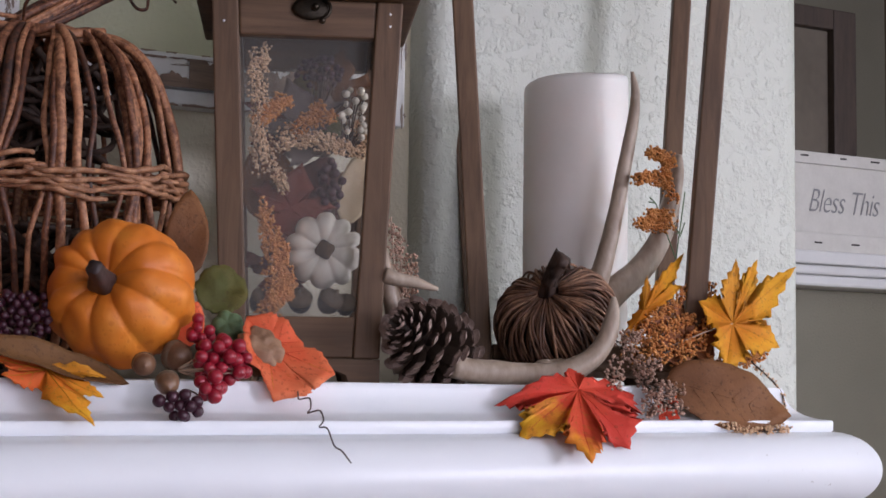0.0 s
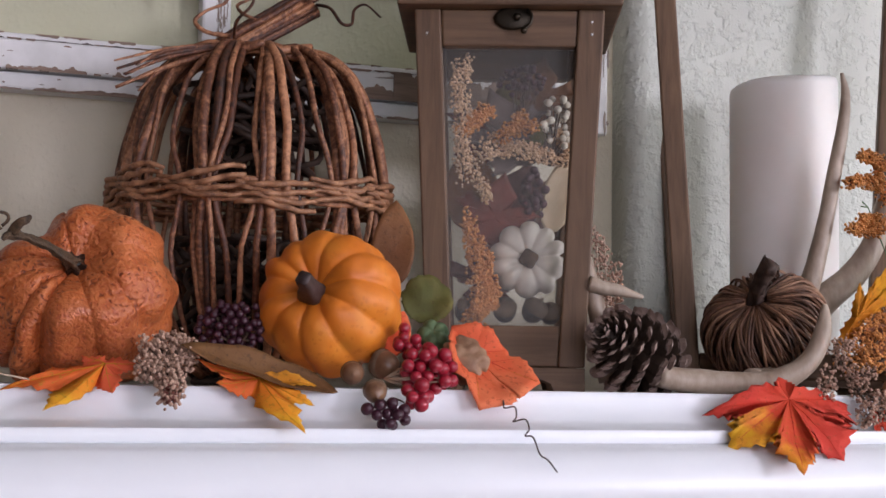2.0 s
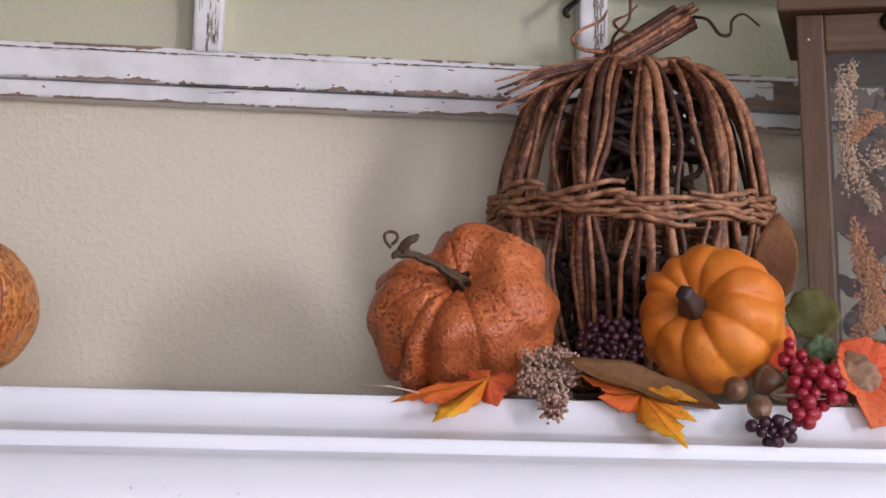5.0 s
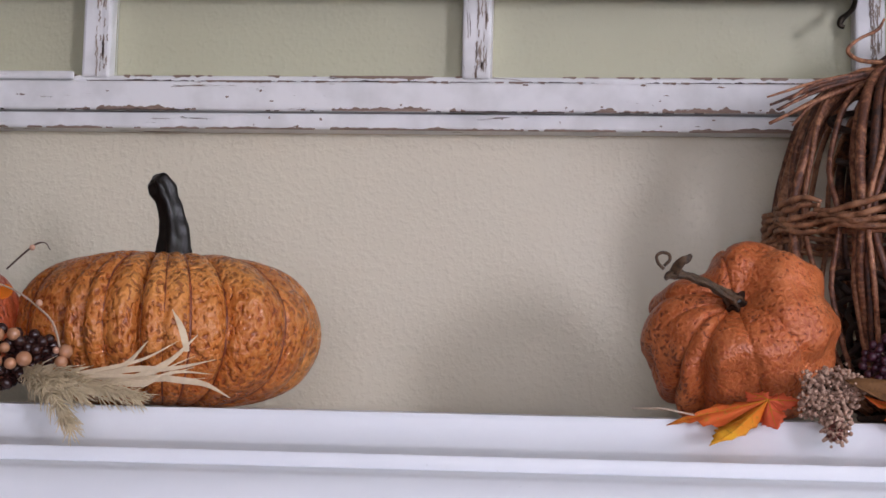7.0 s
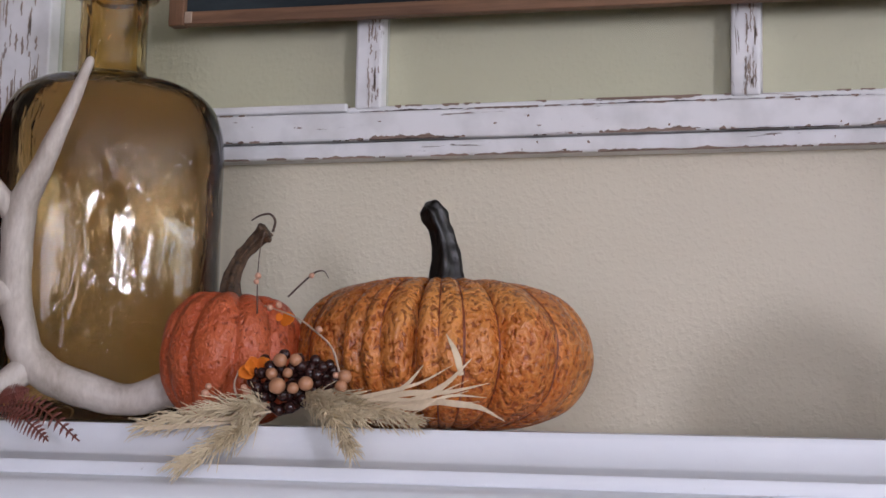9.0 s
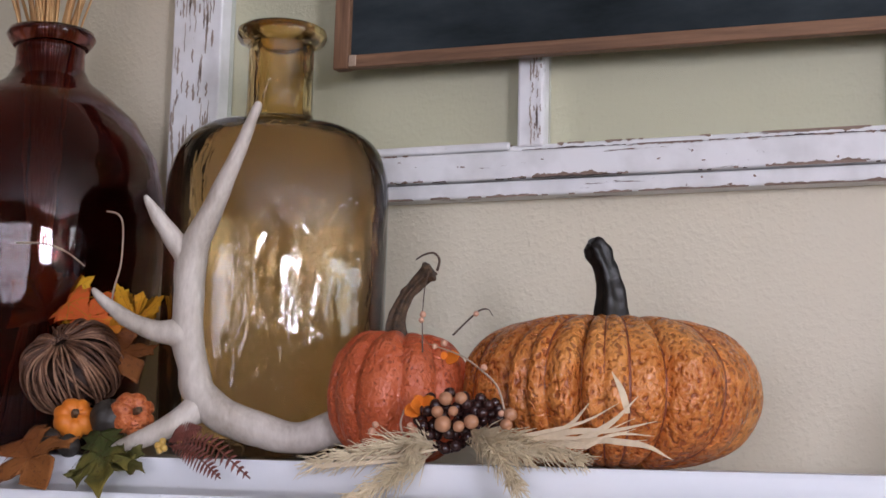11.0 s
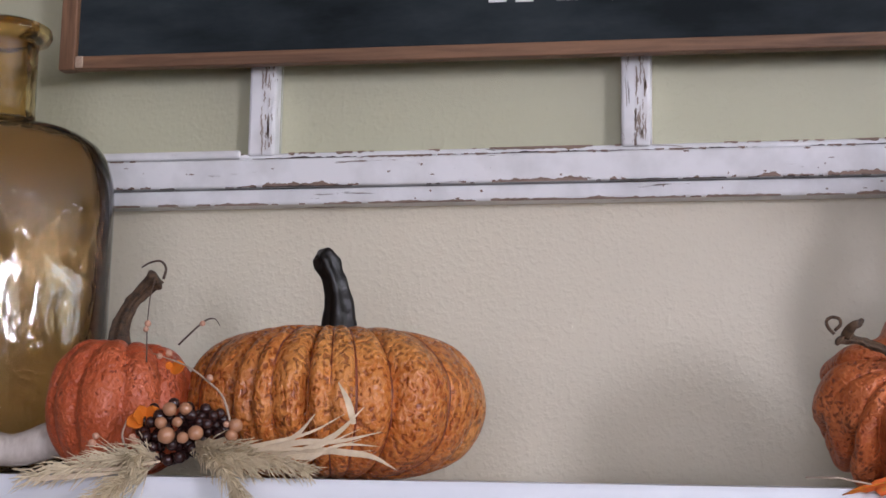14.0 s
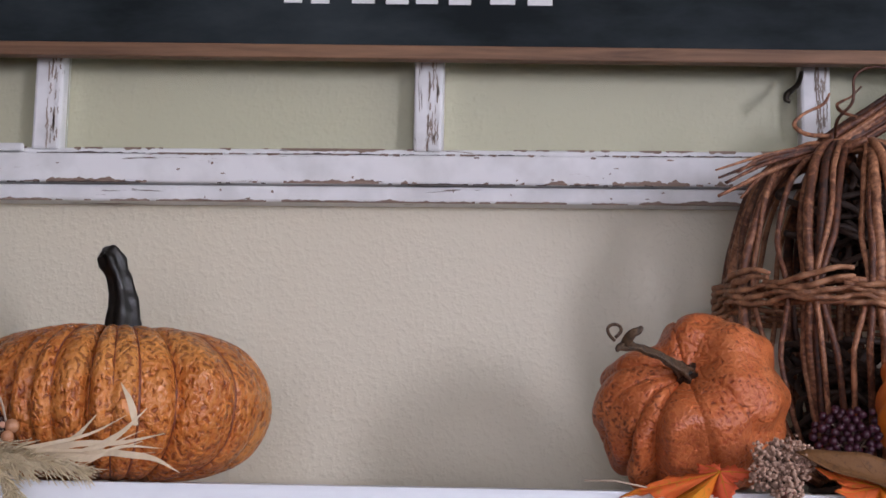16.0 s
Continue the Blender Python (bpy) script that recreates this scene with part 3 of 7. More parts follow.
# window openings: frames and panes
for name, cx, cy, along, half in (("window_1", ROOM_E + 0.07, -1.35, "y", 0.85), ("window_2", 0.25, ROOM_S - 0.07, "x", 0.95), ("window_3", 2.80, ROOM_S - 0.07, "x", 0.45)):
    z0, z1 = (0.92, 2.28) if along == "y" else (0.87, 2.23) if half > 0.9 else (1.30, 2.24)
    win = thing(name, "white framed window letting in daylight", "window", kind="structure")

    def bar(nm, a0, a1, b0, b1, th=0.05, win=win, cx=cx, cy=cy, along=along, mat=M_TRIM):
        b = (cx - th / 2, cy + a0, b0, cx + th / 2, cy + a1, b1) if along == "y" else (cx + a0, cy - th / 2, b0, cx + a1, cy + th / 2, b1)
        return part(nm, boxed(*b), mat, win, smooth=False)
    bar("window_frame", -half, -half + 0.06, z0, z1)
    bar("window_frame", half - 0.06, half, z0, z1)
    bar("window_frame", -half + 0.06, half - 0.06, z0, z0 + 0.06)
    bar("window_frame", -half + 0.06, half - 0.06, z1 - 0.06, z1)
    for a in (-half / 2, 0.0, half / 2):
        bar("mullion", a - 0.016, a + 0.016, z0 + 0.061, z1 - 0.061, 0.03)
    for z in [z0 + (z1 - z0) * k / 4 for k in ((1, 2, 3) if half > 0.8 else (2,))]:
        for a in (-half + 0.061, -half / 2 + 0.017, 0.017, half / 2 + 0.017):
            bar("glazing_bar", a, a + half / 2 - (0.078 if a < -half / 2 or a > half / 2 else 0.034), z - 0.012, z + 0.012, 0.026)

# ---- old window frame on the wall ----
FY0, FY1 = 0.310, 0.339
oldwin = thing("old_window_frame", "old white window sash with chipped paint hung on the wall", "window frame")
WZ0, WZ1 = 0.2665, 0.96
for x0, x1 in ((-0.825, -0.767), (0.594, 0.652)):
    part("stile", boxed(x0, FY0, Z0 + 0.2503, x1, FY1, Z0 + WZ1, 0.002), M_STILE, oldwin, smooth=False)
part("bottom_rail", boxed(-0.767, FY0, Z0 + WZ0, 0.594, FY1, Z0 + 0.293, 0.002), M_RAIL, oldwin, smooth=False)
part("rail_lip", boxed(-0.767, FY0 + 0.006, Z0 + 0.2503, 0.594, FY1, Z0 + WZ0 - 0.001, 0.0025), M_RAIL, oldwin, smooth=False)
part("glazing_bead", boxed(-0.767, FY0 + 0.007, Z0 + 0.2935, 0.594, FY1, Z0 + 0.2995, 0.002), M_RAIL, oldwin, smooth=False)
part("top_rail", boxed(-0.767, FY0, Z0 + WZ1 - 0.05, 0.594, FY1, Z0 + WZ1, 0.002), M_RAIL, oldwin, smooth=False)
for x0 in (-0.4455, -0.0965, 0.2495):
    part("muntin", boxed(x0, FY0 + 0.004, Z0 + 0.297, x0 + 0.0265, FY1, Z0 + WZ1 - 0.051, 0.003), M_STILE, oldwin, smooth=False)

# ---- chalkboard ----
board = thing("chalkboard_sign", "wood framed black chalkboard sign with white lettering", "sign")
CX0, CX1, CZ0, CZ1, CY = -0.625, 0.455, 0.3765, 0.86, 0.283
part("slate", boxed(CX0 + 0.015, CY + 0.006, Z0 + CZ0 + 0.008, CX1 - 0.005, CY + 0.011, Z0 + CZ1 - 0.008), M_SLATE, board, "black slate with chalk haze", smooth=False)
part("frame_bottom", boxed(CX0 + 0.0165, CY, Z0 + CZ0, CX1, CY + 0.013, Z0 + CZ0 + 0.0125, 0.0012), M_BOARD_X, board, smooth=False)
part("frame_top", boxed(CX0 + 0.0165, CY, Z0 + CZ1 - 0.0125, CX1, CY + 0.013, Z0 + CZ1, 0.0012), M_BOARD_X, board, smooth=False)
part("frame_side", boxed(CX0, CY - 0.001, Z0 + CZ0 - 0.001, CX0 + 0.016, CY + 0.013, Z0 + CZ1, 0.0012), M_BOARD_Z, board, smooth=False)
part("frame_side", boxed(CX1 + 0.0005, CY - 0.001, Z0 + CZ0 - 0.001, CX1 + 0.016, CY + 0.013, Z0 + CZ1, 0.0012), M_BOARD_Z, board, smooth=False)


# ---- pumpkins ----
def pumpkin_shape(R, H, ribs, groove, seed, dent=0.22, wobble=0.02, power=0.85, sharp=0.55, own_cuts=None):
    """The skin of a ribbed pumpkin as a function of the turn and the polar angle, and the turns of its grooves."""
    rng = random.Random(seed)
    cuts = np.cumsum([rng.uniform(0.72, 1.28) for _ in range(ribs)])
    cuts = np.concatenate([[0], cuts / cuts[-1]]) * 2 * math.pi
    depth = [1.0] * (ribs + 1)
    if own_cuts:
        cuts = np.radians([c for c, _ in own_cuts] + [own_cuts[0][0] + 360]) - math.radians(own_cuts[0][0])
        depth = [d for _, d in own_cuts] + [own_cuts[0][1]]
        ribs = len(own_cuts)
    swell = [rng.uniform(-1, 1) for _ in range(ribs)]

    def skin(th, f):
        i = min(int(np.searchsorted(cuts, th, side="right")) - 1, ribs - 1)
        u = (th - cuts[i]) / (cuts[i + 1] - cuts[i])
        lobe = max(0.0, math.sin(math.pi * u)) ** sharp
        cut = groove * (depth[i] * (1 - u) + depth[i + 1] * u)
        s = math.sin(f) ** power if 0 < f < math.pi else 0.0
        rad = R * s
        z = H / 2 * math.cos(f)
        z *= 1 - dent * math.exp(-(rad / (0.38 * R)) ** 2) * (1.0 if z > 0 else 0.6)
        g = 1 - cut * (1 - lobe) * min(1, 1.6 * s) + 0.03 * swell[i] * lobe
        z *= 1 - 0.9 * cut * (1 - lobe) * (0.25 + 0.75 * math.exp(-((rad - 0.45 * R) / (0.35 * R)) ** 2))
        q = Vector((math.cos(th) * rad * g, math.sin(th) * rad * g, z))
        return q * (1 + wobble * noise.noise(q * (3.2 / R) + Vector((seed, 0, 0))))
    return skin, cuts


def pumpkin_mesh(R, H, ribs, groove, seed, dent=0.22, wobble=0.02, segs=120, rings=56, power=0.85, sharp=0.55, own_cuts=None):
    skin, cuts = pumpkin_shape(R, H, ribs, groove, seed, dent, wobble, power, sharp, own_cuts)
    bm = bmesh.new()
    rows = []
    for j in range(rings + 1):
        n = 1 if j in (0, rings) else segs
        rows.append([bm.verts.new(skin(2 * math.pi * k / segs, math.pi * j / rings)) for k in range(n)])
    for a, b in zip(rows, rows[1:]):
        for k in range(segs):
            l = (k + 1) % segs
            if len(a) == 1:
                bm.faces.new((a[0], b[k], b[l]))
            elif len(b) == 1:
                bm.faces.new((a[k], a[l], b[0]))
            else:
                bm.faces.new((a[k], a[l], b[l], b[k]))
    return bm


def seams(parent, mat, width, *shape, label="dark painted groove", **more):
    """Dark lines painted along the grooves of a pumpkin, as thin strips sunk into them."""
    skin, cuts = pumpkin_shape(*shape, **more)
    for i, c in enumerate(cuts[:-1]):
        pts = []
        for k in range(34):
            f = math.pi * (0.10 + 0.78 * k / 33)
            q = skin(c + 1e-4, f)
            w = width * (more["own_cuts"][i][1] if "own_cuts" in more else 1.0) * (0.55 + 0.45 * math.sin(math.pi * k / 33)) * (1 + 0.35 * noise.noise(Vector((k * 0.6, c, 2))))
            pts.append((*(q * 1.006), w))
        part("groove", tube(bmesh.new(), pts, segs=6), mat, parent, label)


def stem_mesh(pts, n=18, segs=14, flutes=5, depth=0.12):
    """A fluted stem along pts (x, y, z, r)."""
    path = spline(pts, n)
    bm = tube(bmesh.new(), path, segs=segs * 2)
    for i, v in enumerate(bm.verts):
        ring, k = divmod(i, segs * 2)
        c = Vector(path[ring][:3])
        v.co = c + (v.co - c) * (1 + depth * math.cos(flutes * 2 * math.pi * k / (segs * 2)))
    return bm


M_SEAM = plain("dark_red_groove_paint", (0.10, 0.016, 0.006), (0.24, 0.05, 0.014), 90, 0.45, 0.3)
# turn of each groove as seen from the room, and how deep it is
BIG_CUTS = [(a - 74.9, d) for a, d in ((-66, 0.7), (-41.5, 1.3), (-31.5, 0.55), (-24, 0.35), (-10.8, 1.5), (-2, 0.3), (7.2, 0.45), (23, 1.6), (47, 0.4), (68, 0.8), (92, 0.9), (116, 0.6), (140, 1.0), (166, 0.7), (192, 0.9), (216, 0.6), (242, 1.0), (268, 0.7))]
big = thing("large_pumpkin", "large speckled orange resin pumpkin with a black stem", "pumpkin", at(-0.3065, 0.14, 0.058, 0, 0, BIG_CUTS[0][0]))
part("body", pumpkin_mesh(0.1185, 0.121, 15, 0.115, 3, 0.12, 0.02, 560, 60, power=0.62, sharp=0.42, own_cuts=BIG_CUTS), M_BIG, big)
seams(big, M_SEAM, 0.0033, 0.1185, 0.121, 15, 0.115, 3, 0.12, 0.02, power=0.62, sharp=0.42, own_cuts=BIG_CUTS, label="dark red painted groove")
lean = Matrix.Rotation(radians(20 - BIG_CUTS[0][0]), 3, "Z")
bm = stem_mesh([(*(lean @ Vector(p)), r) for p, r in (((0, 0, 0.045), 0.0155), ((0.002, 0, 0.062), 0.0130), ((0.001, 0, 0.082), 0.0105), ((-0.004, -0.001, 0.099), 0.0090), ((-0.010, -0.003, 0.112), 0.0093), ((-0.013, -0.004, 0.1175), 0.0082), ((-0.0145, -0.0045, 0.1195), 0.0045))], 40, depth=0.14)
for v in bm.verts:  # knobbly, with a lumpy cut end
    v.co += noise.noise_vector(v.co * 130) * (0.0012 + 0.0016 * max(0.0, (v.co.z - 0.095) / 0.025))
part("stem", bm, M_STEM, big, "glossy black curved stem")

red = thing("small_red_pumpkin", "small rust red pumpkin with a long curled stem", "pumpkin", at(-0.4585, 0.08, 0.052, 0, 4, 0))
part("body", pumpkin_mesh(0.0582, 0.106, 11, 0.12, 5, 0.14, 0.03, 160, 56, power=0.68, sharp=0.45), M_RED, red)


def axis_pose(x, y, z, axis, spin=0):
    """A pose whose z axis runs along axis."""
    q = Vector(axis).to_track_quat("Z", "Y").to_matrix().to_4x4()
    return Matrix.Translation((x, y, Z0 + z)) @ q @ pose(0, 0, 0, 0, 0, spin)


bm = stem_mesh([(-0.008, 0, 0.040, 0.0092), (-0.008, 0, 0.060, 0.0064), (-0.002, 0, 0.078, 0.0052), (0.007, 0, 0.0895, 0.0050), (0.0125, 0, 0.0955, 0.0056), (0.017, -0.001, 0.099, 0.0072), (0.0185, -0.001, 0.1002, 0.0040)], 32, flutes=5, depth=0.22)
for v in bm.verts:
    v.co += noise.noise_vector(v.co * 170) * 0.0012
part("stem", bm, M_STEM_DRY, red, "dark brown twisted stem")
tip = [(-0.4365, 0.08, 0.1515, 0.0011), (-0.4350, 0.079, 0.1600, 0.0010), (-0.4395, 0.078, 0.1650, 0.0009), (-0.4470, 0.077, 0.1635, 0.0008), (-0.4535, 0.076, 0.1590, 0.0006)]
part("tendril", tube(bmesh.new(), spline([(a + 0.4585, b - 0.08, c - 0.052, r) for a, b, c, r in tip], 24), segs=6), M_TWIG, red, "thin dark curled tendril")

HEIR_CUTS = ((132, 0.9), (163, 0.7), (192, 0.35), (224, 1.25), (244, 1.4), (292, 0.65), (334, 0.55), (390, 0.2), (430, 0.25), (462, 0.7))
heir = thing("pitted_pumpkin", "burnt orange pitted pumpkin with a twisted stem tipped forward", "pumpkin", axis_pose(0.1265, 0.085, 0.0650, (-0.24, -0.87, 0.42), HEIR_CUTS[0][0]))
bm = pumpkin_mesh(0.0725, 0.128, 10, 0.135, 8, 0.33, 0.10, 300, 96, power=0.78, sharp=0.34, own_cuts=HEIR_CUTS)
turn = heir.matrix_basis.to_3x3()
for v in bm.verts:  # it sags under its own weight and bulges to both lower sides
    w = turn @ v.co
    w.z *= 0.89
    # the grooves bend down from the stem, and the far shoulder is pinched in
    dx, dz = w.x + 0.010, w.z - 0.016
    d, phi = math.hypot(dx, dz), math.atan2(dz, dx)
    phi -= 0.30 * min(1.0, d / 0.06) * math.cos(phi)
    away = (math.degrees(phi) - 127 + 180) % 360 - 180
    d *= 1 - 0.36 * math.exp(-(away / 24) ** 2)
    w.x, w.z = d * math.cos(phi) - 0.010, d * math.sin(phi) + 0.016
    w *= 1 + 0.03 * max(0.0, w.x * 0.75 + w.z * 0.66) / 0.07 + 0.13 * max(0.0, -w.x * 0.60 - w.z * 0.80) / 0.07 - 0.05 * max(0.0, -w.x * 0.75 + w.z * 0.66) / 0.07
    w *= 1 + 0.024 * noise.noise(w * 24) + 0.008 * noise.noise(w * 70)
    v.co = turn.inverted() @ w
part("body", bm, M_HEIR, heir)
inv = heir.matrix_basis.inverted()


def local(inv, pts):
    """World points (height counted from the shelf) in a thing's own space; a fourth number is kept."""
    return [(*(inv @ Vector((p[0], p[1], Z0 + p[2]))), *p[3:]) for p in pts]


stem_pts = [(0.1190, 0.0760, 0.0780, 0.0085), (0.1165, 0.0520, 0.0804, 0.0066), (0.1110, 0.0330, 0.0838, 0.0040), (0.1040, 0.0220, 0.0866, 0.0029), (0.0960, 0.0170, 0.0910, 0.0024), (0.0880, 0.0150, 0.0938, 0.0026), (0.0800, 0.0130, 0.0966, 0.0023), (0.0745, 0.0120, 0.0972, 0.0034), (0.0688, 0.0100, 0.0962, 0.0022), (0.0655, 0.0090, 0.0930, 0.0012)]
bm = stem_mesh(local(inv, stem_pts), 40, flutes=5, depth=0.26)
for v in bm.verts:
    v.co += noise.noise_vector(v.co * 190) * 0.0011
part("stem", bm, M_STEM_DRY, heir, "dry twisted dark brown stem")
part("stem_collar", stem_mesh(local(inv, [(0.1200, 0.0760, 0.0785, 0.0150), (0.1180, 0.0560, 0.0798, 0.0125), (0.1155, 0.0450, 0.0814, 0.0064), (0.1140, 0.0400, 0.0822, 0.0050)]), 8, flutes=6, depth=0.22), M_STEM, heir, "blackened stem root")
part("stem_knob", stem_mesh(local(inv, [(0.0725, 0.0120, 0.0985, 0.0034), (0.0744, 0.0080, 0.1020, 0.0034), (0.0770, 0.0040, 0.1050, 0.0028), (0.0800, 0.0030, 0.1062, 0.0026), (0.0826, 0.0020, 0.1090, 0.0012)]), 10, flutes=3), M_STEM_BROWN, heir)
part("tendril", tube(bmesh.new(), spline(local(inv, [(0.0650, 0.0100, 0.0998, 0.0011), (0.0611, 0.0100, 0.1042, 0.0011), (0.0602, 0.0100, 0.1087, 0.0011), (0.0638, 0.0100, 0.1111, 0.0011), (0.0683, 0.0100, 0.1098, 0.0011), (0.0688, 0.0100, 0.1060, 0.0011), (0.0652, 0.0100, 0.1021, 0.0011)]), 26), segs=6), M_STEM_BROWN, heir)

orange = thing("orange_pumpkin", "smooth bright orange pumpkin lying on its side", "pumpkin", axis_pose(0.3005, 0.055, 0.0615, (-0.60, -0.72, 0.30), 10))
part("body", pumpkin_mesh(0.0540, 0.088, 11, 0.085, 12, 0.34, 0.04, 160, 64, power=0.74, sharp=0.7), M_ORANGE, orange)
inv = orange.matrix_basis.inverted()
part("stem", stem_mesh(local(inv, [(0.2799, 0.0300, 0.0672, 0.0098), (0.2744, 0.0160, 0.0690, 0.0080), (0.2705, 0.0060, 0.0712, 0.0062), (0.2662, -0.0010, 0.0742, 0.0056), (0.2645, -0.0035, 0.0756, 0.0054)]), 12, flutes=4, depth=0.11), plain("purple_brown_stem", (0.022, 0.012, 0.012), (0.075, 0.044, 0.040), 60, 0.55, 0.5, 0.002), orange, "short dark cut stem")


# ---- bottles ----
def bottle_wall(profile, thick, segs=64, squash=1.0, power=2.0):
    inner = [(max(r - thick, 0.0), z) for r, z in profile]
    inner[0] = (0.0, profile[0][1] + thick * 1.6)
    inner = [(r, max(z, profile[0][1] + thick * 1.6)) for r, z in inner]
    return lathe(bmesh.new(), profile + inner[::-1], segs, squash, power)


amber_profile = [(0, 0.004), (0.064, 0.0), (0.088, 0.003), (0.094, 0.012), (0.0968, 0.03)] + [(0.0975, 0.03 + 0.02 * k) for k in range(1, 10)]
amber_profile += [(0.0975, 0.228), (0.0962, 0.246), (0.0920, 0.263), (0.0845, 0.278), (0.073, 0.289), (0.060, 0.296), (0.044, 0.300), (0.034, 0.304), (0.0305, 0.311), (0.0300, 0.322), (0.0300, 0.350), (0.0300, 0.374), (0.0298, 0.390)]
amber_profile = amber_profile[:5] + [(p[0], p[2]) for p in spline([(r, 0, z) for r, z in amber_profile[14:]], 150)]
amber = thing("amber_bottle", "large amber glass bottle with a short neck", "bottle", at(-0.630, 0.185, 0.0, 0, 0, 34.5))


def flask(profile, thick, segs, power):
    """A bottle wall whose body is a rounded square in plan and whose neck is round."""
    bm = bottle_wall(profile, thick, segs)
    for v in bm.verts:
        r = math.hypot(v.co.x, v.co.y)
        if r > 0.045 and v.co.z < 0.31:
            c, s = abs(v.co.x) / r, abs(v.co.y) / r
            k = 0.74 * min(1.0, (r - 0.045) / 0.045)
            f = 1 + (1 / (c ** power + s ** power) ** (1 / power) - 1) * k
            v.co.x *= f
            v.co.y *= f * (1 + 0.085 * math.sin(math.pi * min(1.0, max(0.0, v.co.z / 0.27))))
    bm.normal_update()
    return bm


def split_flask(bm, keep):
    """Only the side walls and shoulders that get the painted dark edge, only the neck, or only the broad panels."""
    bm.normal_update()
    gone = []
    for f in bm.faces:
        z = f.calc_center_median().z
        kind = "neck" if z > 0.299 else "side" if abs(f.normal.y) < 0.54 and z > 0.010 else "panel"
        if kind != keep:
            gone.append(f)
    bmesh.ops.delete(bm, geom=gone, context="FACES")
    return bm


part("body", split_flask(flask(amber_profile, 0.0085, 320, 5), "panel"), M_AMBER, amber)
part("neck", split_flask(flask(amber_profile, 0.0085, 320, 5), "neck"), M_AMBER_NECK, amber)
part("side_wall", split_flask(flask(amber_profile, 0.0085, 320, 5), "side"), M_AMBER_EDGE_SHADE, amber, "amber glass edge with its darkness put into the tint")
part("lip", lathe(bmesh.new(), [(0.0306, 0.374), (0.0385, 0.3770), (0.0415, 0.3825), (0.0405, 0.3885), (0.036, 0.3915), (0.0306, 0.391), (0.0306, 0.374)], 64), M_AMBER_NECK, amber, "thick rolled glass lip")

brown_profile = [(0, 0.0), (0.07, 0.0), (0.088, 0.008), (0.10, 0.05), (0.113, 0.12), (0.120, 0.19), (0.119, 0.24), (0.109, 0.288), (0.088, 0.325), (0.062, 0.348), (0.042, 0.362), (0.034, 0.376),
                 (0.033, 0.392), (0.035, 0.400)]
brown = thing("brown_vase", "dark red brown glass vase holding dried straw stems", "vase", at(-0.895, 0.20, 0.0))
part("body", bottle_wall(brown_profile, 0.004, 64), M_BROWN_GLASS, brown)
part("lip", lathe(bmesh.new(), [(0.0365, 0.398), (0.040, 0.402), (0.0435, 0.408), (0.0415, 0.4135), (0.0365, 0.412), (0.0365, 0.398)], 56), M_BROWN_GLASS, brown, "flared dark glass lip")

for x0, x1 in ((-0.767, -0.4455), (-0.419, -0.0965), (-0.070, 0.2495), (0.276, 0.594)):
    pane = part("pane", boxed(x0 + 0.001, 0.327, Z0 + 0.300, x1 - 0.001, 0.3295, Z0 + WZ1 - 0.052), M_OLD_PANE, oldwin, "thin old glass pane", smooth=False)
    pane.visible_shadow = False

# white lettering on the board, too little shown to be read
letters = part("lettering", bmesh.new(), M_CHALK, board, "white painted bars")
bm = bmesh.new()
for a, b in ((-0.2141, -0.1731), (-0.1527, -0.1017), (-0.0951, -0.0458), (-0.0286, 0.0269)):
    w = (b - a) / 5
    box(bm, a, 0.2882, Z0 + 0.4288, a + 2 * w, 0.2894, Z0 + 0.4288 + 0.07)
    box(bm, a + 3 * w, 0.2882, Z0 + 0.4283, b, 0.2894, Z0 + 0.4283 + 0.07)
old = letters.data
letters.data = mesh_of(bm, "lettering", M_CHALK, False)
bpy.data.meshes.remove(old)
part("corner_chip", boxed(CX0 + 0.0168, CY - 0.0012, Z0 + CZ0 + 0.001, CX0 + 0.0245, CY + 0.002, Z0 + CZ0 + 0.0122, 0.0008), M_PALE_TWIG, board, "bare pale wood corner", smooth=False)

c = Vector((CX0, CY, Z0 + CZ0))
board.matrix_basis = Matrix.Translation(c + Vector((0, 0, 0.002))) @ Matrix.Rotation(radians(0.46), 4, "Y") @ Matrix.Translation(-c)


# bare wood where the paint has come off the sash: thin ragged flakes along the joints
M_BARE = wood("bare_old_wood", (0.12, 0.078, 0.056), (0.36, 0.25, 0.19), 0, 18, 0.75)
M_BARE_Z = wood("bare_old_wood_upright", (0.22, 0.165, 0.13), (0.46, 0.38, 0.31), 2, 18, 0.75)


def ragged(x0, x1, z0, height, seed, sign=1, step=0.002, need=0.02, cap=1.0):
    """Outline pieces of a ragged strip along x: runs of (x, h)."""
    runs, run = [], []
    x = x0
    while x < x1:
        h = height * (noise.noise(Vector((x * 9, seed, 0))) + 0.75 * noise.noise(Vector((x * 47, seed, 3))) + 0.55 * noise.noise(Vector((x * 150, seed, 5))) + 0.4 * noise.noise(Vector((x * 330, seed, 8))) + need)
        h = min(h, cap)
        if h > 0.0004:
            run.append((x, h))
        elif run:
            runs.append(run)
            run = []
        x += step
    if run:
        runs.append(run)
    bm = bmesh.new()
    for run in runs:
        if len(run) < 3:
            continue
        lo = [bm.verts.new((a, 0, z0 - sign * 0.0004)) for a, h in run]
        hi = [bm.verts.new((a, 0, z0 + sign * h)) for a, h in run]
        for k in range(len(run) - 1):
            bm.faces.new((lo[k], lo[k + 1], hi[k + 1], hi[k]))
    got = bmesh.ops.extrude_face_region(bm, geom=bm.faces[:])["geom"]
    bmesh.ops.translate(bm, verts=[g for g in got if isinstance(g, bmesh.types.BMVert)], vec=(0, 0.0009, 0))
    return bm


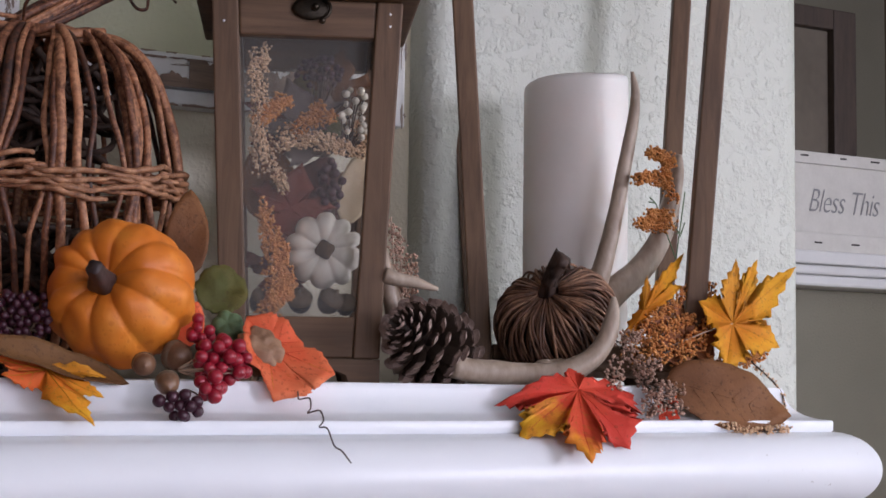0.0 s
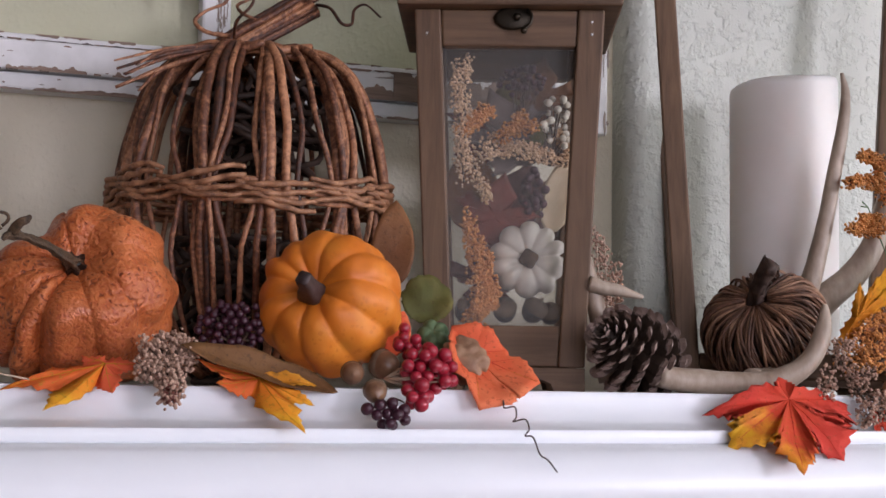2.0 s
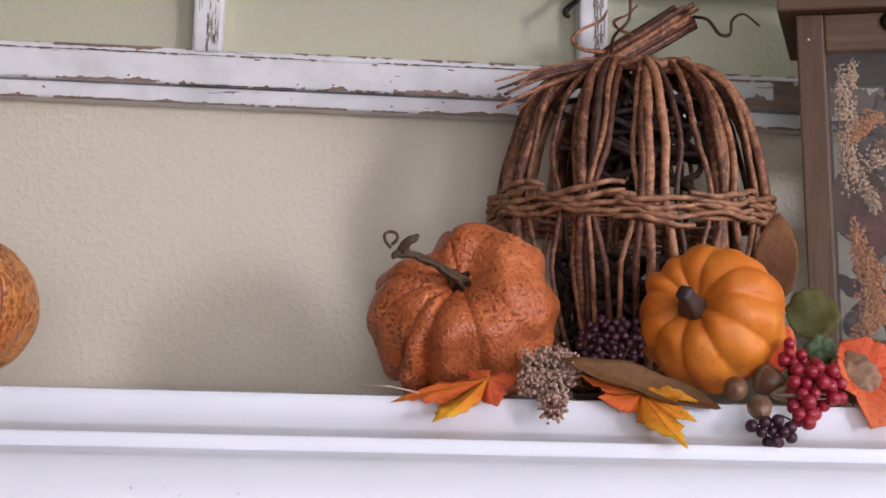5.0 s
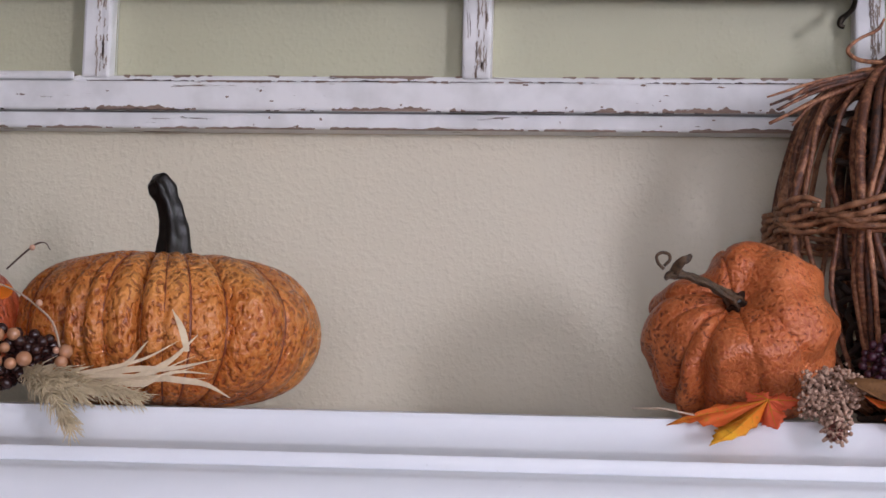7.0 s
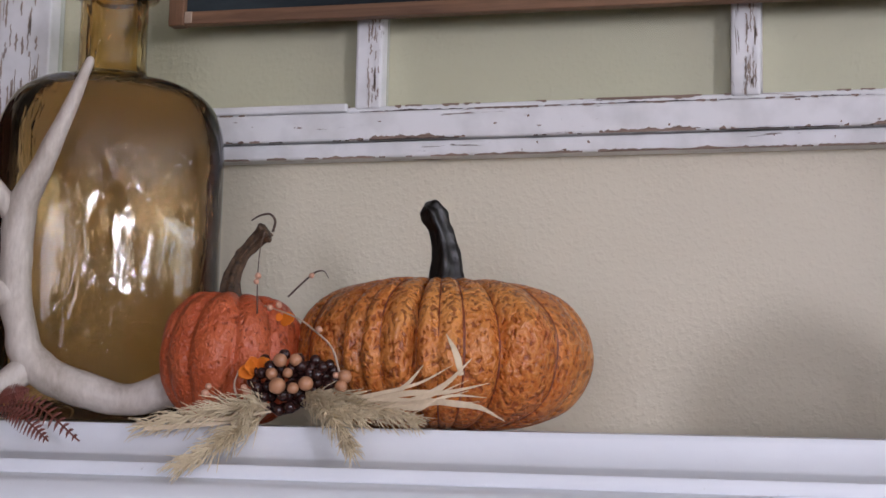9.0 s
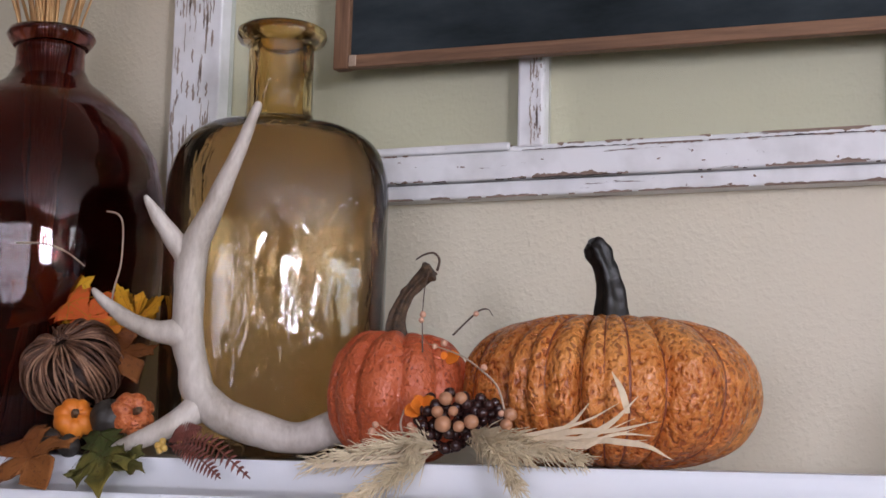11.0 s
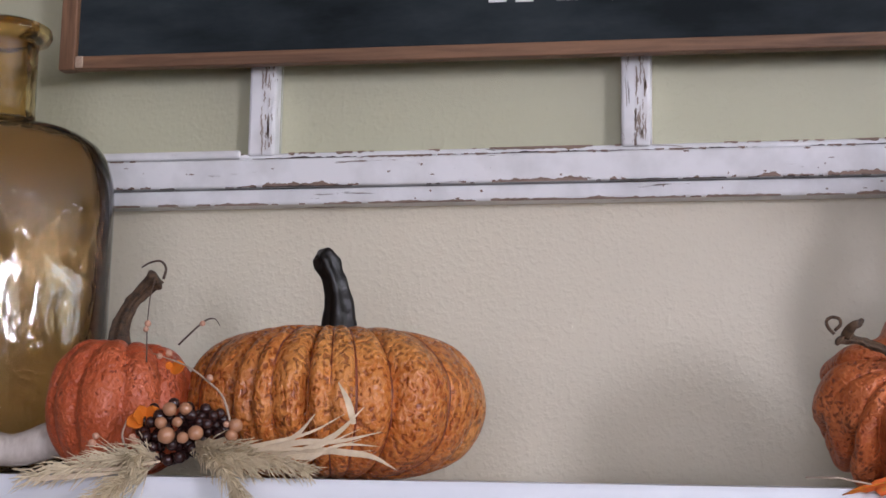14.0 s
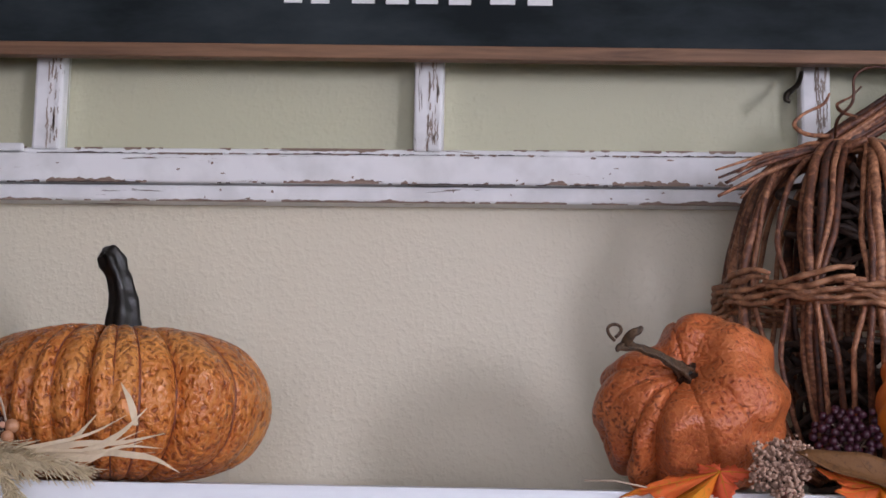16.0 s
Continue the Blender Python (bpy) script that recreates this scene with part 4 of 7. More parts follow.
def flakes(name, bm, y, mat):
    for v in bm.verts:
        v.co.y += y
        v.co.z += Z0
    return part(name, bm, mat, oldwin, "bare wood where paint has flaked", smooth=False)


flakes("bare_edge", ragged(-0.766, 0.593, WZ0 + 0.0002, 0.0042, 3, need=0.12), FY0 - 0.0006, M_BARE)
flakes("bare_edge", ragged(-0.766, 0.593, 0.2932, 0.0026, 11, -1, need=0.12), FY0 - 0.0006, M_BARE)
flakes("bare_edge", ragged(-0.766, 0.593, 0.2506, 0.0024, 17, need=0.5), FY0 + 0.0054, M_BARE)
flakes("bare_edge", ragged(-0.766, 0.593, 0.2995, 0.0032, 19, -1, need=0.2), FY0 + 0.0064, M_BARE)
flakes("bare_patch", ragged(0.325, 0.46, WZ0 + 0.0004, 0.012, 23, need=0.62, cap=0.022), FY0 - 0.0007, M_BARE)
flakes("bare_patch", ragged(0.43, 0.593, WZ0 + 0.0004, 0.016, 24, need=1.75, cap=0.0268), FY0 - 0.0009, M_BARE)
flakes("bare_edge", ragged(0.08, 0.34, WZ0 + 0.0003, 0.0060, 29, need=0.45), FY0 - 0.0007, M_BARE)
flakes("joint_gap", ragged(-0.44, 0.593, 0.2934, 0.0016, 31, need=0.55), FY0 + 0.0052, M_DARKWOOD)
flakes("joint_gap", ragged(-0.766, 0.43, WZ0 - 0.0006, 0.0013, 37, need=0.25), FY0 - 0.0009, M_DARKWOOD)
rng = random.Random(77)
bm = bmesh.new()
for i in range(42):  # small nicks on the face of the rail and its lip
    low = i % 3 == 0
    x, z = rng.uniform(-0.75, 0.33), rng.uniform(0.252, 0.263) if low else rng.uniform(0.268, 0.291)
    a, b = rng.uniform(0.0006, 0.0055) * rng.random() + 0.0006, rng.uniform(0.0003, 0.0012)
    ring = []
    for m in range(9):
        f = 2 * math.pi * m / 9
        j = rng.uniform(0.5, 1.3)
        ring.append(bm.verts.new((x + a * j * math.cos(f), (0.0060 if low else 0.0) - 0.00045, z + b * j * math.sin(f))))
    bm.faces.new(ring)
got = bmesh.ops.extrude_face_region(bm, geom=bm.faces[:])["geom"]
bmesh.ops.translate(bm, verts=[g for g in got if isinstance(g, bmesh.types.BMVert)], vec=(0, 0.0009, 0))
flakes("paint_nick", bm, FY0, M_BARE)
for k, (xa, n) in enumerate(((-0.80, 16), (0.628, 16), (-0.4275, 13), (-0.0785, 13), (0.2675, 13))):
    wdt, zb, yy = (0.024, 0.255, FY0) if k < 2 else (0.0055, 0.302, FY0 + 0.004)
    rng = random.Random(50 + k)
    bm = bmesh.new()
    for i in range(n * 6):
        z, x, hh, ww = zb + rng.random() ** 1.3 * 0.32, xa + rng.uniform(-1, 1) * wdt, rng.uniform(0.004, 0.034 if k < 2 else 0.022), rng.uniform(0.0003, 0.0017 if k < 2 else 0.0011)
        ring = []
        for s in (-1, 1):
            for m in range(9):
                u = (m / 8 * 2 - 1) * -s
                ring.append((x + s * ww * (1 - u * u) ** 0.5 * rng.uniform(0.25, 1.15) + 0.0012 * noise.noise(Vector((u * 2, i, k))) + 0.0001 * s, z + u * hh / 2))
        f = bm.faces.new([bm.verts.new((a, yy - 0.0006, b)) for a, b in ring])
    got = bmesh.ops.extrude_face_region(bm, geom=bm.faces[:])["geom"]
    bmesh.ops.translate(bm, verts=[g for g in got if isinstance(g, bmesh.types.BMVert)], vec=(0, 0.0009, 0))
    flakes("bare_patch", bm, 0.0, M_BARE_Z)

part("hook", tube(bmesh.new(), spline([(0.2499, 0.3090, 0.3706, 0.0020), (0.2455, 0.3030, 0.3585, 0.0025), (0.2396, 0.2980, 0.3520, 0.0025), (0.2343, 0.2940, 0.3468, 0.0030), (0.2328, 0.2940, 0.3417, 0.0025), (0.2367, 0.2940, 0.3397, 0.0020)], 16), segs=8), M_IRON, oldwin, "small dark iron hook").location.z = Z0
part("putty_bead", boxed(-0.7665, FY0 + 0.0015, Z0 + 0.2945, -0.4516, FY0 + 0.0068, Z0 + 0.3025, 0.0024), M_RAIL, oldwin, "raised bead of old white putty", smooth=False)

# ---- grapevine pumpkin ----
rng = random.Random(21)
VX, VY = 0.2745, 0.205
vine = thing("grapevine_pumpkin", "woven brown grapevine pumpkin with a twig stem", "decoration", at(VX, VY, 0.0, 0, 0, -8))


def rib_path(ang, spread, lift, squeeze, k):
    """One vine from the crown, out over the shoulder and down to the base."""
    prof = [(0.10, 0.262), (0.34, 0.272), (0.60, 0.262), (0.79, 0.236), (0.91, 0.195), (0.955, 0.152), (0.93, 0.105), (0.82, 0.062), (0.62, 0.026), (0.40, 0.008)]
    out = []
    for i, (r, z) in enumerate(prof):
        u = i / (len(prof) - 1)
        a = ang + spread * (math.sin(math.pi * u) ** 0.7 if u < 0.5 else 1.0 + 0.35 * (u - 0.5)) * (1 - 0.42 * math.exp(-((z - 0.152) / 0.022) ** 2)) + 0.05 * math.sin(5 * u + k)
        rr = 0.113 * r * squeeze + 0.002 * math.sin(9 * u + 2 * k)
        out.append((rr * math.cos(a), rr * math.sin(a), z + lift * math.sin(math.pi * u) + 0.0015 * math.sin(11 * u + k), (0.0026, 0.0040, 0.0045, 0.0033)[(k * 7) % 4] * (1 - 0.25 * u)))
    return out


GROUPS = 12
a0 = 0.1
for g in range(GROUPS):
    a0 += 2 * math.pi / GROUPS * rng.uniform(0.88, 1.12)
    size = rng.choice((4, 5, 5, 6))
    for s in range(size):
        sp = (s - (size - 1) / 2) * 0.082 + rng.uniform(-0.03, 0.03)
        path = spline(rib_path(a0, sp, rng.uniform(-0.007, 0.007), rng.uniform(0.93, 1.03), g * 4 + s), 34)
        path = [(p[0] + 0.0012 * noise.noise(Vector((i * 0.35, g, s))), p[1] + 0.0012 * noise.noise(Vector((i * 0.35, g + 9, s))), p[2], p[3] * (1 + 0.14 * noise.noise(Vector((i * 0.8, g, s + 5))))) for i, p in enumerate(path)]
        part("rib_vine", tube(bmesh.new(), path, segs=9, rough=0.07, seed=g * 9 + s), M_VINE, vine)
    # binding of thinner vine wrapped round the group
    lift = rng.uniform(-0.006, 0.006)
    for w in range(rng.choice((4, 5, 5))):
        z = 0.140 + lift + 0.0056 * w
        pts = []
        for k in range(9):
            da = (k - 4) * 0.044 * (size + 1.4) / 4
            r = 0.1085 + 0.0076 * math.cos((k - 4) / 4 * 1.25) + (0.0014 if (k + w) % 2 else -0.0014)
            pts.append((r * math.cos(a0 + da), r * math.sin(a0 + da), z + 0.0024 * math.sin(k * 0.7 + w) + (0.0025 if g % 2 else -0.0015) * (k - 4) / 4 + rng.uniform(-0.001, 0.001), 0.0027 * (1 - 0.35 * abs(k - 4) / 4)))
        part("binding", tube(bmesh.new(), spline(pts, 24), segs=7, rough=0.08, seed=g * 31 + w), M_VINE_PALE, vine, "pale wrapped binding vine")
for w in range(3):  # weavers that run all the way round
    pts = []
    for k in range(GROUPS * 4 + 1):
        a = 2 * math.pi * k / (GROUPS * 4)
        r = 0.105 + 0.004 * math.sin(k * math.pi / 2 + w * 1.7)
        pts.append((r * math.cos(a), r * math.sin(a), 0.142 + 0.0065 * w + 0.0012 * math.sin(k * 0.9 + w), 0.0023))
    part("weaver", tube(bmesh.new(), spline(pts, 200), segs=7, rough=0.08, seed=w), M_VINE, vine)
for k in range(130):  # tangle inside, the hollow's shade put into its dark colour
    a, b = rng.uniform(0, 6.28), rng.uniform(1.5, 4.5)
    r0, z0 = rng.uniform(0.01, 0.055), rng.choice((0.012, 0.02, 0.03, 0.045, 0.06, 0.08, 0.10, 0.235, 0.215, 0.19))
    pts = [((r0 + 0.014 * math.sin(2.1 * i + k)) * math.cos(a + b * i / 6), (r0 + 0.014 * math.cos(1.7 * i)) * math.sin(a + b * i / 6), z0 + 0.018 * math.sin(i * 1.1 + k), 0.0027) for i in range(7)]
    part("inner_vine", tube(bmesh.new(), spline(pts, 26), segs=6, rough=0.1, seed=k), M_DARK_BARK_SHADE, vine)
# stem: a bundle of vines swept up to the right, with loose ends the other way
inv = vine.matrix_basis.inverted()
for k in range(26):
    j = [rng.uniform(-1, 1) for _ in range(6)]
    pts = [(0.2277, 0.2000, 0.2652, 0.0032), (0.2560, 0.2000, 0.2806, 0.0032), (0.2856, 0.2000, 0.2992, 0.0033), (0.3166, 0.2000, 0.3201, 0.0028)]
    pts = [(x + 0.004 * j[0] + 0.003 * i * j[1], y + 0.006 * j[2], z + 0.004 * j[3] + 0.008 * j[4] * (i > 0), r * (0.8 + 0.25 * j[5])) for i, (x, y, z, r) in enumerate(pts)]
    part("stem_vine", tube(bmesh.new(), spline(local(inv, pts), 20), segs=7, rough=0.1, seed=k), M_VINE, vine)
for k in range(7):
    j = [rng.uniform(-1, 1) for _ in range(4)]
    pts = [(0.2591, 0.1700, 0.2707, 0.0027), (0.2200, 0.1600, 0.2602, 0.0027), (0.1889, 0.1500, 0.2486, 0.0022), (0.1589, 0.1400, 0.2311, 0.0013)]
    pts = [(x + (0.012 if i == 3 else 0.0) * j[3], y, z + (0.002 + 0.0035 * i) * j[1] + 0.002, r * (0.8 + 0.2 * j[2])) for i, (x, y, z, r) in enumerate(pts)]
    part("loose_end", tube(bmesh.new(), spline(local(inv, pts), 18), segs=6, rough=0.1, seed=k), M_VINE, vine)
for k in range(9):  # crown weave
    a = k * 0.75
    pts = [(0.048 * math.cos(a + i * 0.5) * (0.7 + 0.1 * i), 0.048 * math.sin(a + i * 0.5) * (0.7 + 0.1 * i), 0.270 + 0.004 * math.sin(i * 2 + k), 0.0038) for i in range(6)]
    part("crown_vine", tube(bmesh.new(), spline(pts, 20), segs=7, rough=0.1, seed=k), M_VINE, vine)
for pts in ([(0.2489, 0.1900, 0.2846, 0.0018), (0.2280, 0.1800, 0.2836, 0.0018), (0.2166, 0.1700, 0.2889, 0.0018), (0.2247, 0.1700, 0.2979, 0.0013), (0.2395, 0.1700, 0.3056, 0.0014), (0.2449, 0.1700, 0.3145, 0.0009)],
            [(0.2701, 0.1900, 0.3005, 0.0014), (0.2568, 0.1800, 0.3018, 0.0014), (0.2507, 0.1700, 0.3056, 0.0014), (0.2619, 0.1700, 0.3121, 0.0009), (0.2698, 0.1700, 0.3203, 0.0009)],
            [(0.3245, 0.2000, 0.3207, 0.0014), (0.3308, 0.1800, 0.3135, 0.0014), (0.3380, 0.1700, 0.2993, 0.0014), (0.3467, 0.1700, 0.3000, 0.0014), (0.3485, 0.1700, 0.3116, 0.0014), (0.3582, 0.1700, 0.3171, 0.0009), (0.3716, 0.1700, 0.3077, 0.0009)],
            [(0.2550, 0.2000, 0.2769, 0.0014), (0.2500, 0.1700, 0.2916, 0.0014), (0.2605, 0.1600, 0.3052, 0.0013), (0.2628, 0.1600, 0.3258, 0.0013), (0.2775, 0.1600, 0.3337, 0.0009), (0.2972, 0.1600, 0.3292, 0.0009)]):
    part("tendril", tube(bmesh.new(), spline(local(inv, pts), 34), segs=6, rough=0.05), M_VINE, vine)

# ---- lanterns ----
def tapered(bm, w0, w1, h):
    """Widen a mesh from width w0 at z = 0 to w1 at z = h, keeping posts as thick as they are."""
    for v in bm.verts:
        g = (w1 - w0) / 2 * v.co.z / h
        v.co.x += math.copysign(g, v.co.x) * min(1, abs(v.co.x) / (w0 / 2 - 0.022)) if abs(v.co.x) > 1e-6 else 0
        v.co.y += math.copysign(g, v.co.y) * min(1, abs(v.co.y) / (w0 / 2 - 0.022)) if abs(v.co.y) > 1e-6 else 0
    return bm


def lantern(name, label, m, w0, w1, h, post, glass_lo, glass_hi, over, apron, glazed=True):
    """A square wooden lantern, wider at the top, with an overhanging roof."""
    L = thing(name, label, "lantern", m)
    a = w0 / 2
    b = 0.0016

    def put(nm, *args, mat=M_BARN_X, lab=""):
        return part(nm, tapered(boxed(*args, b), w0, w1, h), mat, L, lab, smooth=False)
    for sx in (-1, 1):
        for sy in (-1, 1):
            x0, y0 = (sx * a, sx * (a - post)), (sy * a, sy * (a - post))
            put("post", min(x0), min(y0), apron, max(x0), max(y0), h, mat=M_BARN_Z)
    e = a - post - 0.0003
    for s in (-1, 1):
        y0, y1 = sorted((s * (a - 0.002), s * (a - post + 0.003)))
        for z0, z1 in ((apron + 0.0005, glass_lo), (glass_hi, h)):
            put("rail", -e, y0, z0, e, y1, z1)
            put("rail", y0, -e, z0, y1, e, z1)
    # plinth with an arch cut in each side
    th = 0.007
    for turn in range(4):
        bm = bmesh.new()
        pts = [(-a - 0.001, 0.0), (-a * 0.62, 0.0)] + [(-a * 0.62 * math.cos(radians(180 * k / 10)), min(apron * 0.62, 0.02) * math.sin(radians(180 * k / 10)) ** 0.6) for k in range(1, 10)] + [(a * 0.62, 0.0), (a + 0.001, 0.0), (a + 0.001, apron - 0.0004), (-a - 0.001, apron - 0.0004)]
        front = [bm.verts.new((x, -a - 0.001, z)) for x, z in pts]
        back = [bm.verts.new((x * (a - th) / a, -a - 0.001 + th, z)) for x, z in pts]
        bm.faces.new(front)
        bm.faces.new(back)
        for k in range(len(pts)):
            j = (k + 1) % len(pts)
            bm.faces.new((front[k], front[j], back[j], back[k]))
        bmesh.ops.rotate(bm, verts=bm.verts, cent=(0, 0, 0), matrix=Matrix.Rotation(radians(90 * turn), 3, "Z"))
        part("plinth_board", bm, M_BARN_X, L, smooth=False)
    part("floor_board", boxed(-a + th, -a + th, apron * 0.7, a - th, a - th, apron + 0.001), M_BARN_X, L, smooth=False)
    for turn in range(4 if glazed else 0):
        bm = bmesh.new()
        box(bm, -e - 0.003, -a + post * 0.45, glass_lo - 0.004, e + 0.003, -a + post * 0.45 + 0.002, glass_hi + 0.004)
        tapered(bm, w0, w1, h)
        bmesh.ops.rotate(bm, verts=bm.verts, cent=(0, 0, 0), matrix=Matrix.Rotation(radians(90 * turn), 3, "Z"))
        p = part("pane", bm, M_PANE, L, "clear glass pane", smooth=False)
        p.visible_shadow = False
    # roof
    r = w1 / 2 + over
    roof = part("roof", boxed(-r, -r, h + 0.0004, r, r, h + 0.015, 0.002), M_BARN_X, L, smooth=False)
    bm = bmesh.new()
    lo = [bm.verts.new((x * (r - 0.008), y * (r - 0.008), h + 0.0155)) for x, y in ((-1, -1), (1, -1), (1, 1), (-1, 1))]
    hi = [bm.verts.new((x * r * 0.35, y * r * 0.35, h + 0.075)) for x, y in ((-1, -1), (1, -1), (1, 1), (-1, 1))]
    for k in range(4):
        bm.faces.new((lo[k], lo[(k + 1) % 4], hi[(k + 1) % 4], hi[k]))
    bm.faces.new(lo)
    bm.faces.new(hi)
    part("roof_cap", bm, M_BARN_X, L, smooth=False)
    ring = [(0.022 * math.cos(radians(12 * k)), 0, h + 0.078 + 0.022 + 0.022 * math.sin(radians(12 * k))) for k in range(31)]
    part("ring_handle", tube(bmesh.new(), ring, 0.002, 8, cap=False), M_IRON, L, "dark metal ring")
    return L


small_lantern = lantern("wooden_lantern", "brown stained wooden lantern filled with dried flowers behind glass", at(0.482, 0.158, 0.0, 0, 0, -22), 0.124, 0.1525, 0.304, 0.021, 0.0515, 0.2745, 0.0135, 0.0185)
# latch on the top rail
bm = lathe(bmesh.new(), [(0, 0), (0.0125, 0), (0.0125, 0.0012), (0.010, 0.0022), (0, 0.0024)], 28)
bmesh.ops.rotate(bm, verts=bm.verts, cent=(0, 0, 0), matrix=Matrix.Rotation(radians(90), 3, "X"))
bmesh.ops.scale(bm, verts=bm.verts, vec=(1.25, 1, 0.75))
bmesh.ops.translate(bm, verts=bm.verts, vec=(0.003, -0.0746, 0.2965))
latch = part("latch", bm, M_IRON, small_lantern, "dark bronze latch")
part("hook", tube(bmesh.new(), spline([(0.014, -0.0785, 0.303, 0.0014), (0.0175, -0.0805, 0.298, 0.0014), (0.0165, -0.0815, 0.291, 0.0014), (0.012, -0.0815, 0.2865, 0.0014)], 14), segs=8), M_IRON, latch)
part("knob", ball(bmesh.new(), 0.0115, -0.0815, 0.2855, 0.0029), M_IRON, latch)
part("knob", ball(bmesh.new(), 0.006, -0.0800, 0.297, 0.0033), M_IRON, latch)
for x, z in ((-0.066, 0.284), (0.066, 0.294), (0.066, 0.284)):
    bm = lathe(bmesh.new(), [(0, -0.0004), (0.0010, -0.0004), (0.0010, 0.0002), (0, 0.0004)], 10)
    bmesh.ops.rotate(bm, verts=bm.verts, cent=(0, 0, 0), matrix=Matrix.Rotation(radians(90), 3, "X"))
    bmesh.ops.translate(bm, verts=bm.verts, vec=(x, -0.0759, z))
    part("nail", bm, M_TRIM, small_lantern, "tiny pale nail head")

lantern("tall_wooden_lantern", "tall open brown wooden lantern holding a pillar candle", at(0.7597, 0.163, 0.0, 0, 0, -28), 0.195, 0.270, 0.56, 0.0180, 0.034, 0.520, 0.022, 0.012, False)
candle = thing("pillar_candle", "thick ivory pillar candle inside the tall lantern", "candle", at(0.7650, 0.175, 0.0132))
prof = [(0, 0.0), (0.0474, 0.0), (0.0489, 0.002), (0.0489, 0.151), (0.0491, 0.2695), (0.0481, 0.2742), (0.0460, 0.2760), (0.041, 0.2725), (0.0155, 0.267), (0, 0.266)]
bm = lathe(bmesh.new(), prof, 64)
for v in bm.verts:  # wavy melted rim, lower on one side
    if v.co.z > 0.2:
        v.co.z -= 0.0078 * max(0.0, 0.5 - 0.5 * v.co.x / 0.0491) ** 1.6 + 0.0012 * math.sin(3 * math.atan2(v.co.y, v.co.x))
part("wax", bm, M_CANDLE, candle)
part("wick", tube(bmesh.new(), [(0, 0, 0.265), (0.0005, 0, 0.273), (0.0015, 0, 0.279)], 0.0009, 6), M_CHESTNUT, candle, "black wick")

# ---- antlers ----
def limb(bm, pts, n=30, seed=0):
    path = spline(pts, n)
    path = [(p[0], p[1], p[2], max(p[3], 0.0012)) for p in path]
    start = len(bm.verts)
    tube(bm, path, segs=18, rough=0.0, seed=seed)
    bm.verts.ensure_lookup_table()
    for v in bm.verts[start:]:
        d = noise.noise(v.co * 60) * 0.0009 + noise.noise(v.co * 190) * 0.0003
        v.co += Vector((d, d * 0.5, d))
    return bm


left = thing("deer_antler", "pale grey deer antler with four tines standing on the shelf", "antler", at(0, 0, 0))
part("beam", limb(bmesh.new(), [(-0.5024, 0.0850, 0.0299, 0.0139), (-0.5131, 0.0800, 0.0265, 0.0143), (-0.5405, 0.0700, 0.0178, 0.0125), (-0.5701, 0.0620, 0.0234, 0.0139), (-0.6001, 0.0540, 0.0343, 0.0139), (-0.6208, 0.0500, 0.0532, 0.0135), (-0.6271, 0.0500, 0.0735, 0.0127), (-0.6323, 0.0500, 0.0917, 0.0132), (-0.6339, 0.0500, 0.1113, 0.0128), (-0.6337, 0.0500, 0.1361, 0.0126), (-0.6334, 0.0500, 0.1582, 0.0131), (-0.6283, 0.0480, 0.1740, 0.0114), (-0.6172, 0.0460, 0.1918, 0.0096), (-0.6068, 0.0450, 0.2120, 0.0082), (-0.5959, 0.0430, 0.2320, 0.0068), (-0.5833, 0.0420, 0.2580, 0.0052), (-0.5731, 0.0410, 0.2813, 0.0034), (-0.5708, 0.0410, 0.2858, 0.0014)], 70), M_ANTLER, left)
part("tine", limb(bmesh.new(), [(-0.6345, 0.0500, 0.1605, 0.0115), (-0.6431, 0.0440, 0.1715, 0.0092), (-0.6507, 0.0380, 0.1838, 0.0071), (-0.6582, 0.0320, 0.1969, 0.0053), (-0.6637, 0.0280, 0.2067, 0.0030), (-0.6647, 0.0260, 0.2096, 0.0014)], 30), M_ANTLER, left)
part("tine", limb(bmesh.new(), [(-0.6324, 0.0500, 0.0940, 0.0132), (-0.6416, 0.0440, 0.0994, 0.0109), (-0.6563, 0.0380, 0.1008, 0.0086), (-0.6726, 0.0300, 0.1075, 0.0070), (-0.6906, 0.0240, 0.1203, 0.0057), (-0.7012, 0.0190, 0.1300, 0.0034), (-0.7043, 0.0170, 0.1335, 0.0014)], 30), M_ANTLER, left)
part("tine", limb(bmesh.new(), [(-0.6164, 0.0520, 0.0444, 0.0126), (-0.6265, 0.0440, 0.0336, 0.0108), (-0.6388, 0.0340, 0.0234, 0.0089), (-0.6556, 0.0240, 0.0140, 0.0071), (-0.6720, 0.0180, 0.0074, 0.0049), (-0.6765, 0.0140, 0.0055, 0.0027), (-0.6778, 0.0130, 0.0050, 0.0011)], 30), M_ANTLER, left)

right = thing("curved_deer_antler", "brown grey deer antler curving round a twig pumpkin", "antler", at(0, 0, 0))
part("beam", limb(bmesh.new(), [(0.5572, 0.0300, 0.0133, 0.0088), (0.5814, 0.0280, 0.0101, 0.0094), (0.6140, 0.0220, 0.0083, 0.0094), (0.6433, 0.0140, 0.0092, 0.0091), (0.6661, 0.0080, 0.0176, 0.0087), (0.6809, 0.0050, 0.0315, 0.0078), (0.6889, 0.0040, 0.0494, 0.0069), (0.6910, 0.0040, 0.0631, 0.0046), (0.6910, 0.0040, 0.0718, 0.0018)], 44), M_ANTLER_BROWN, right)
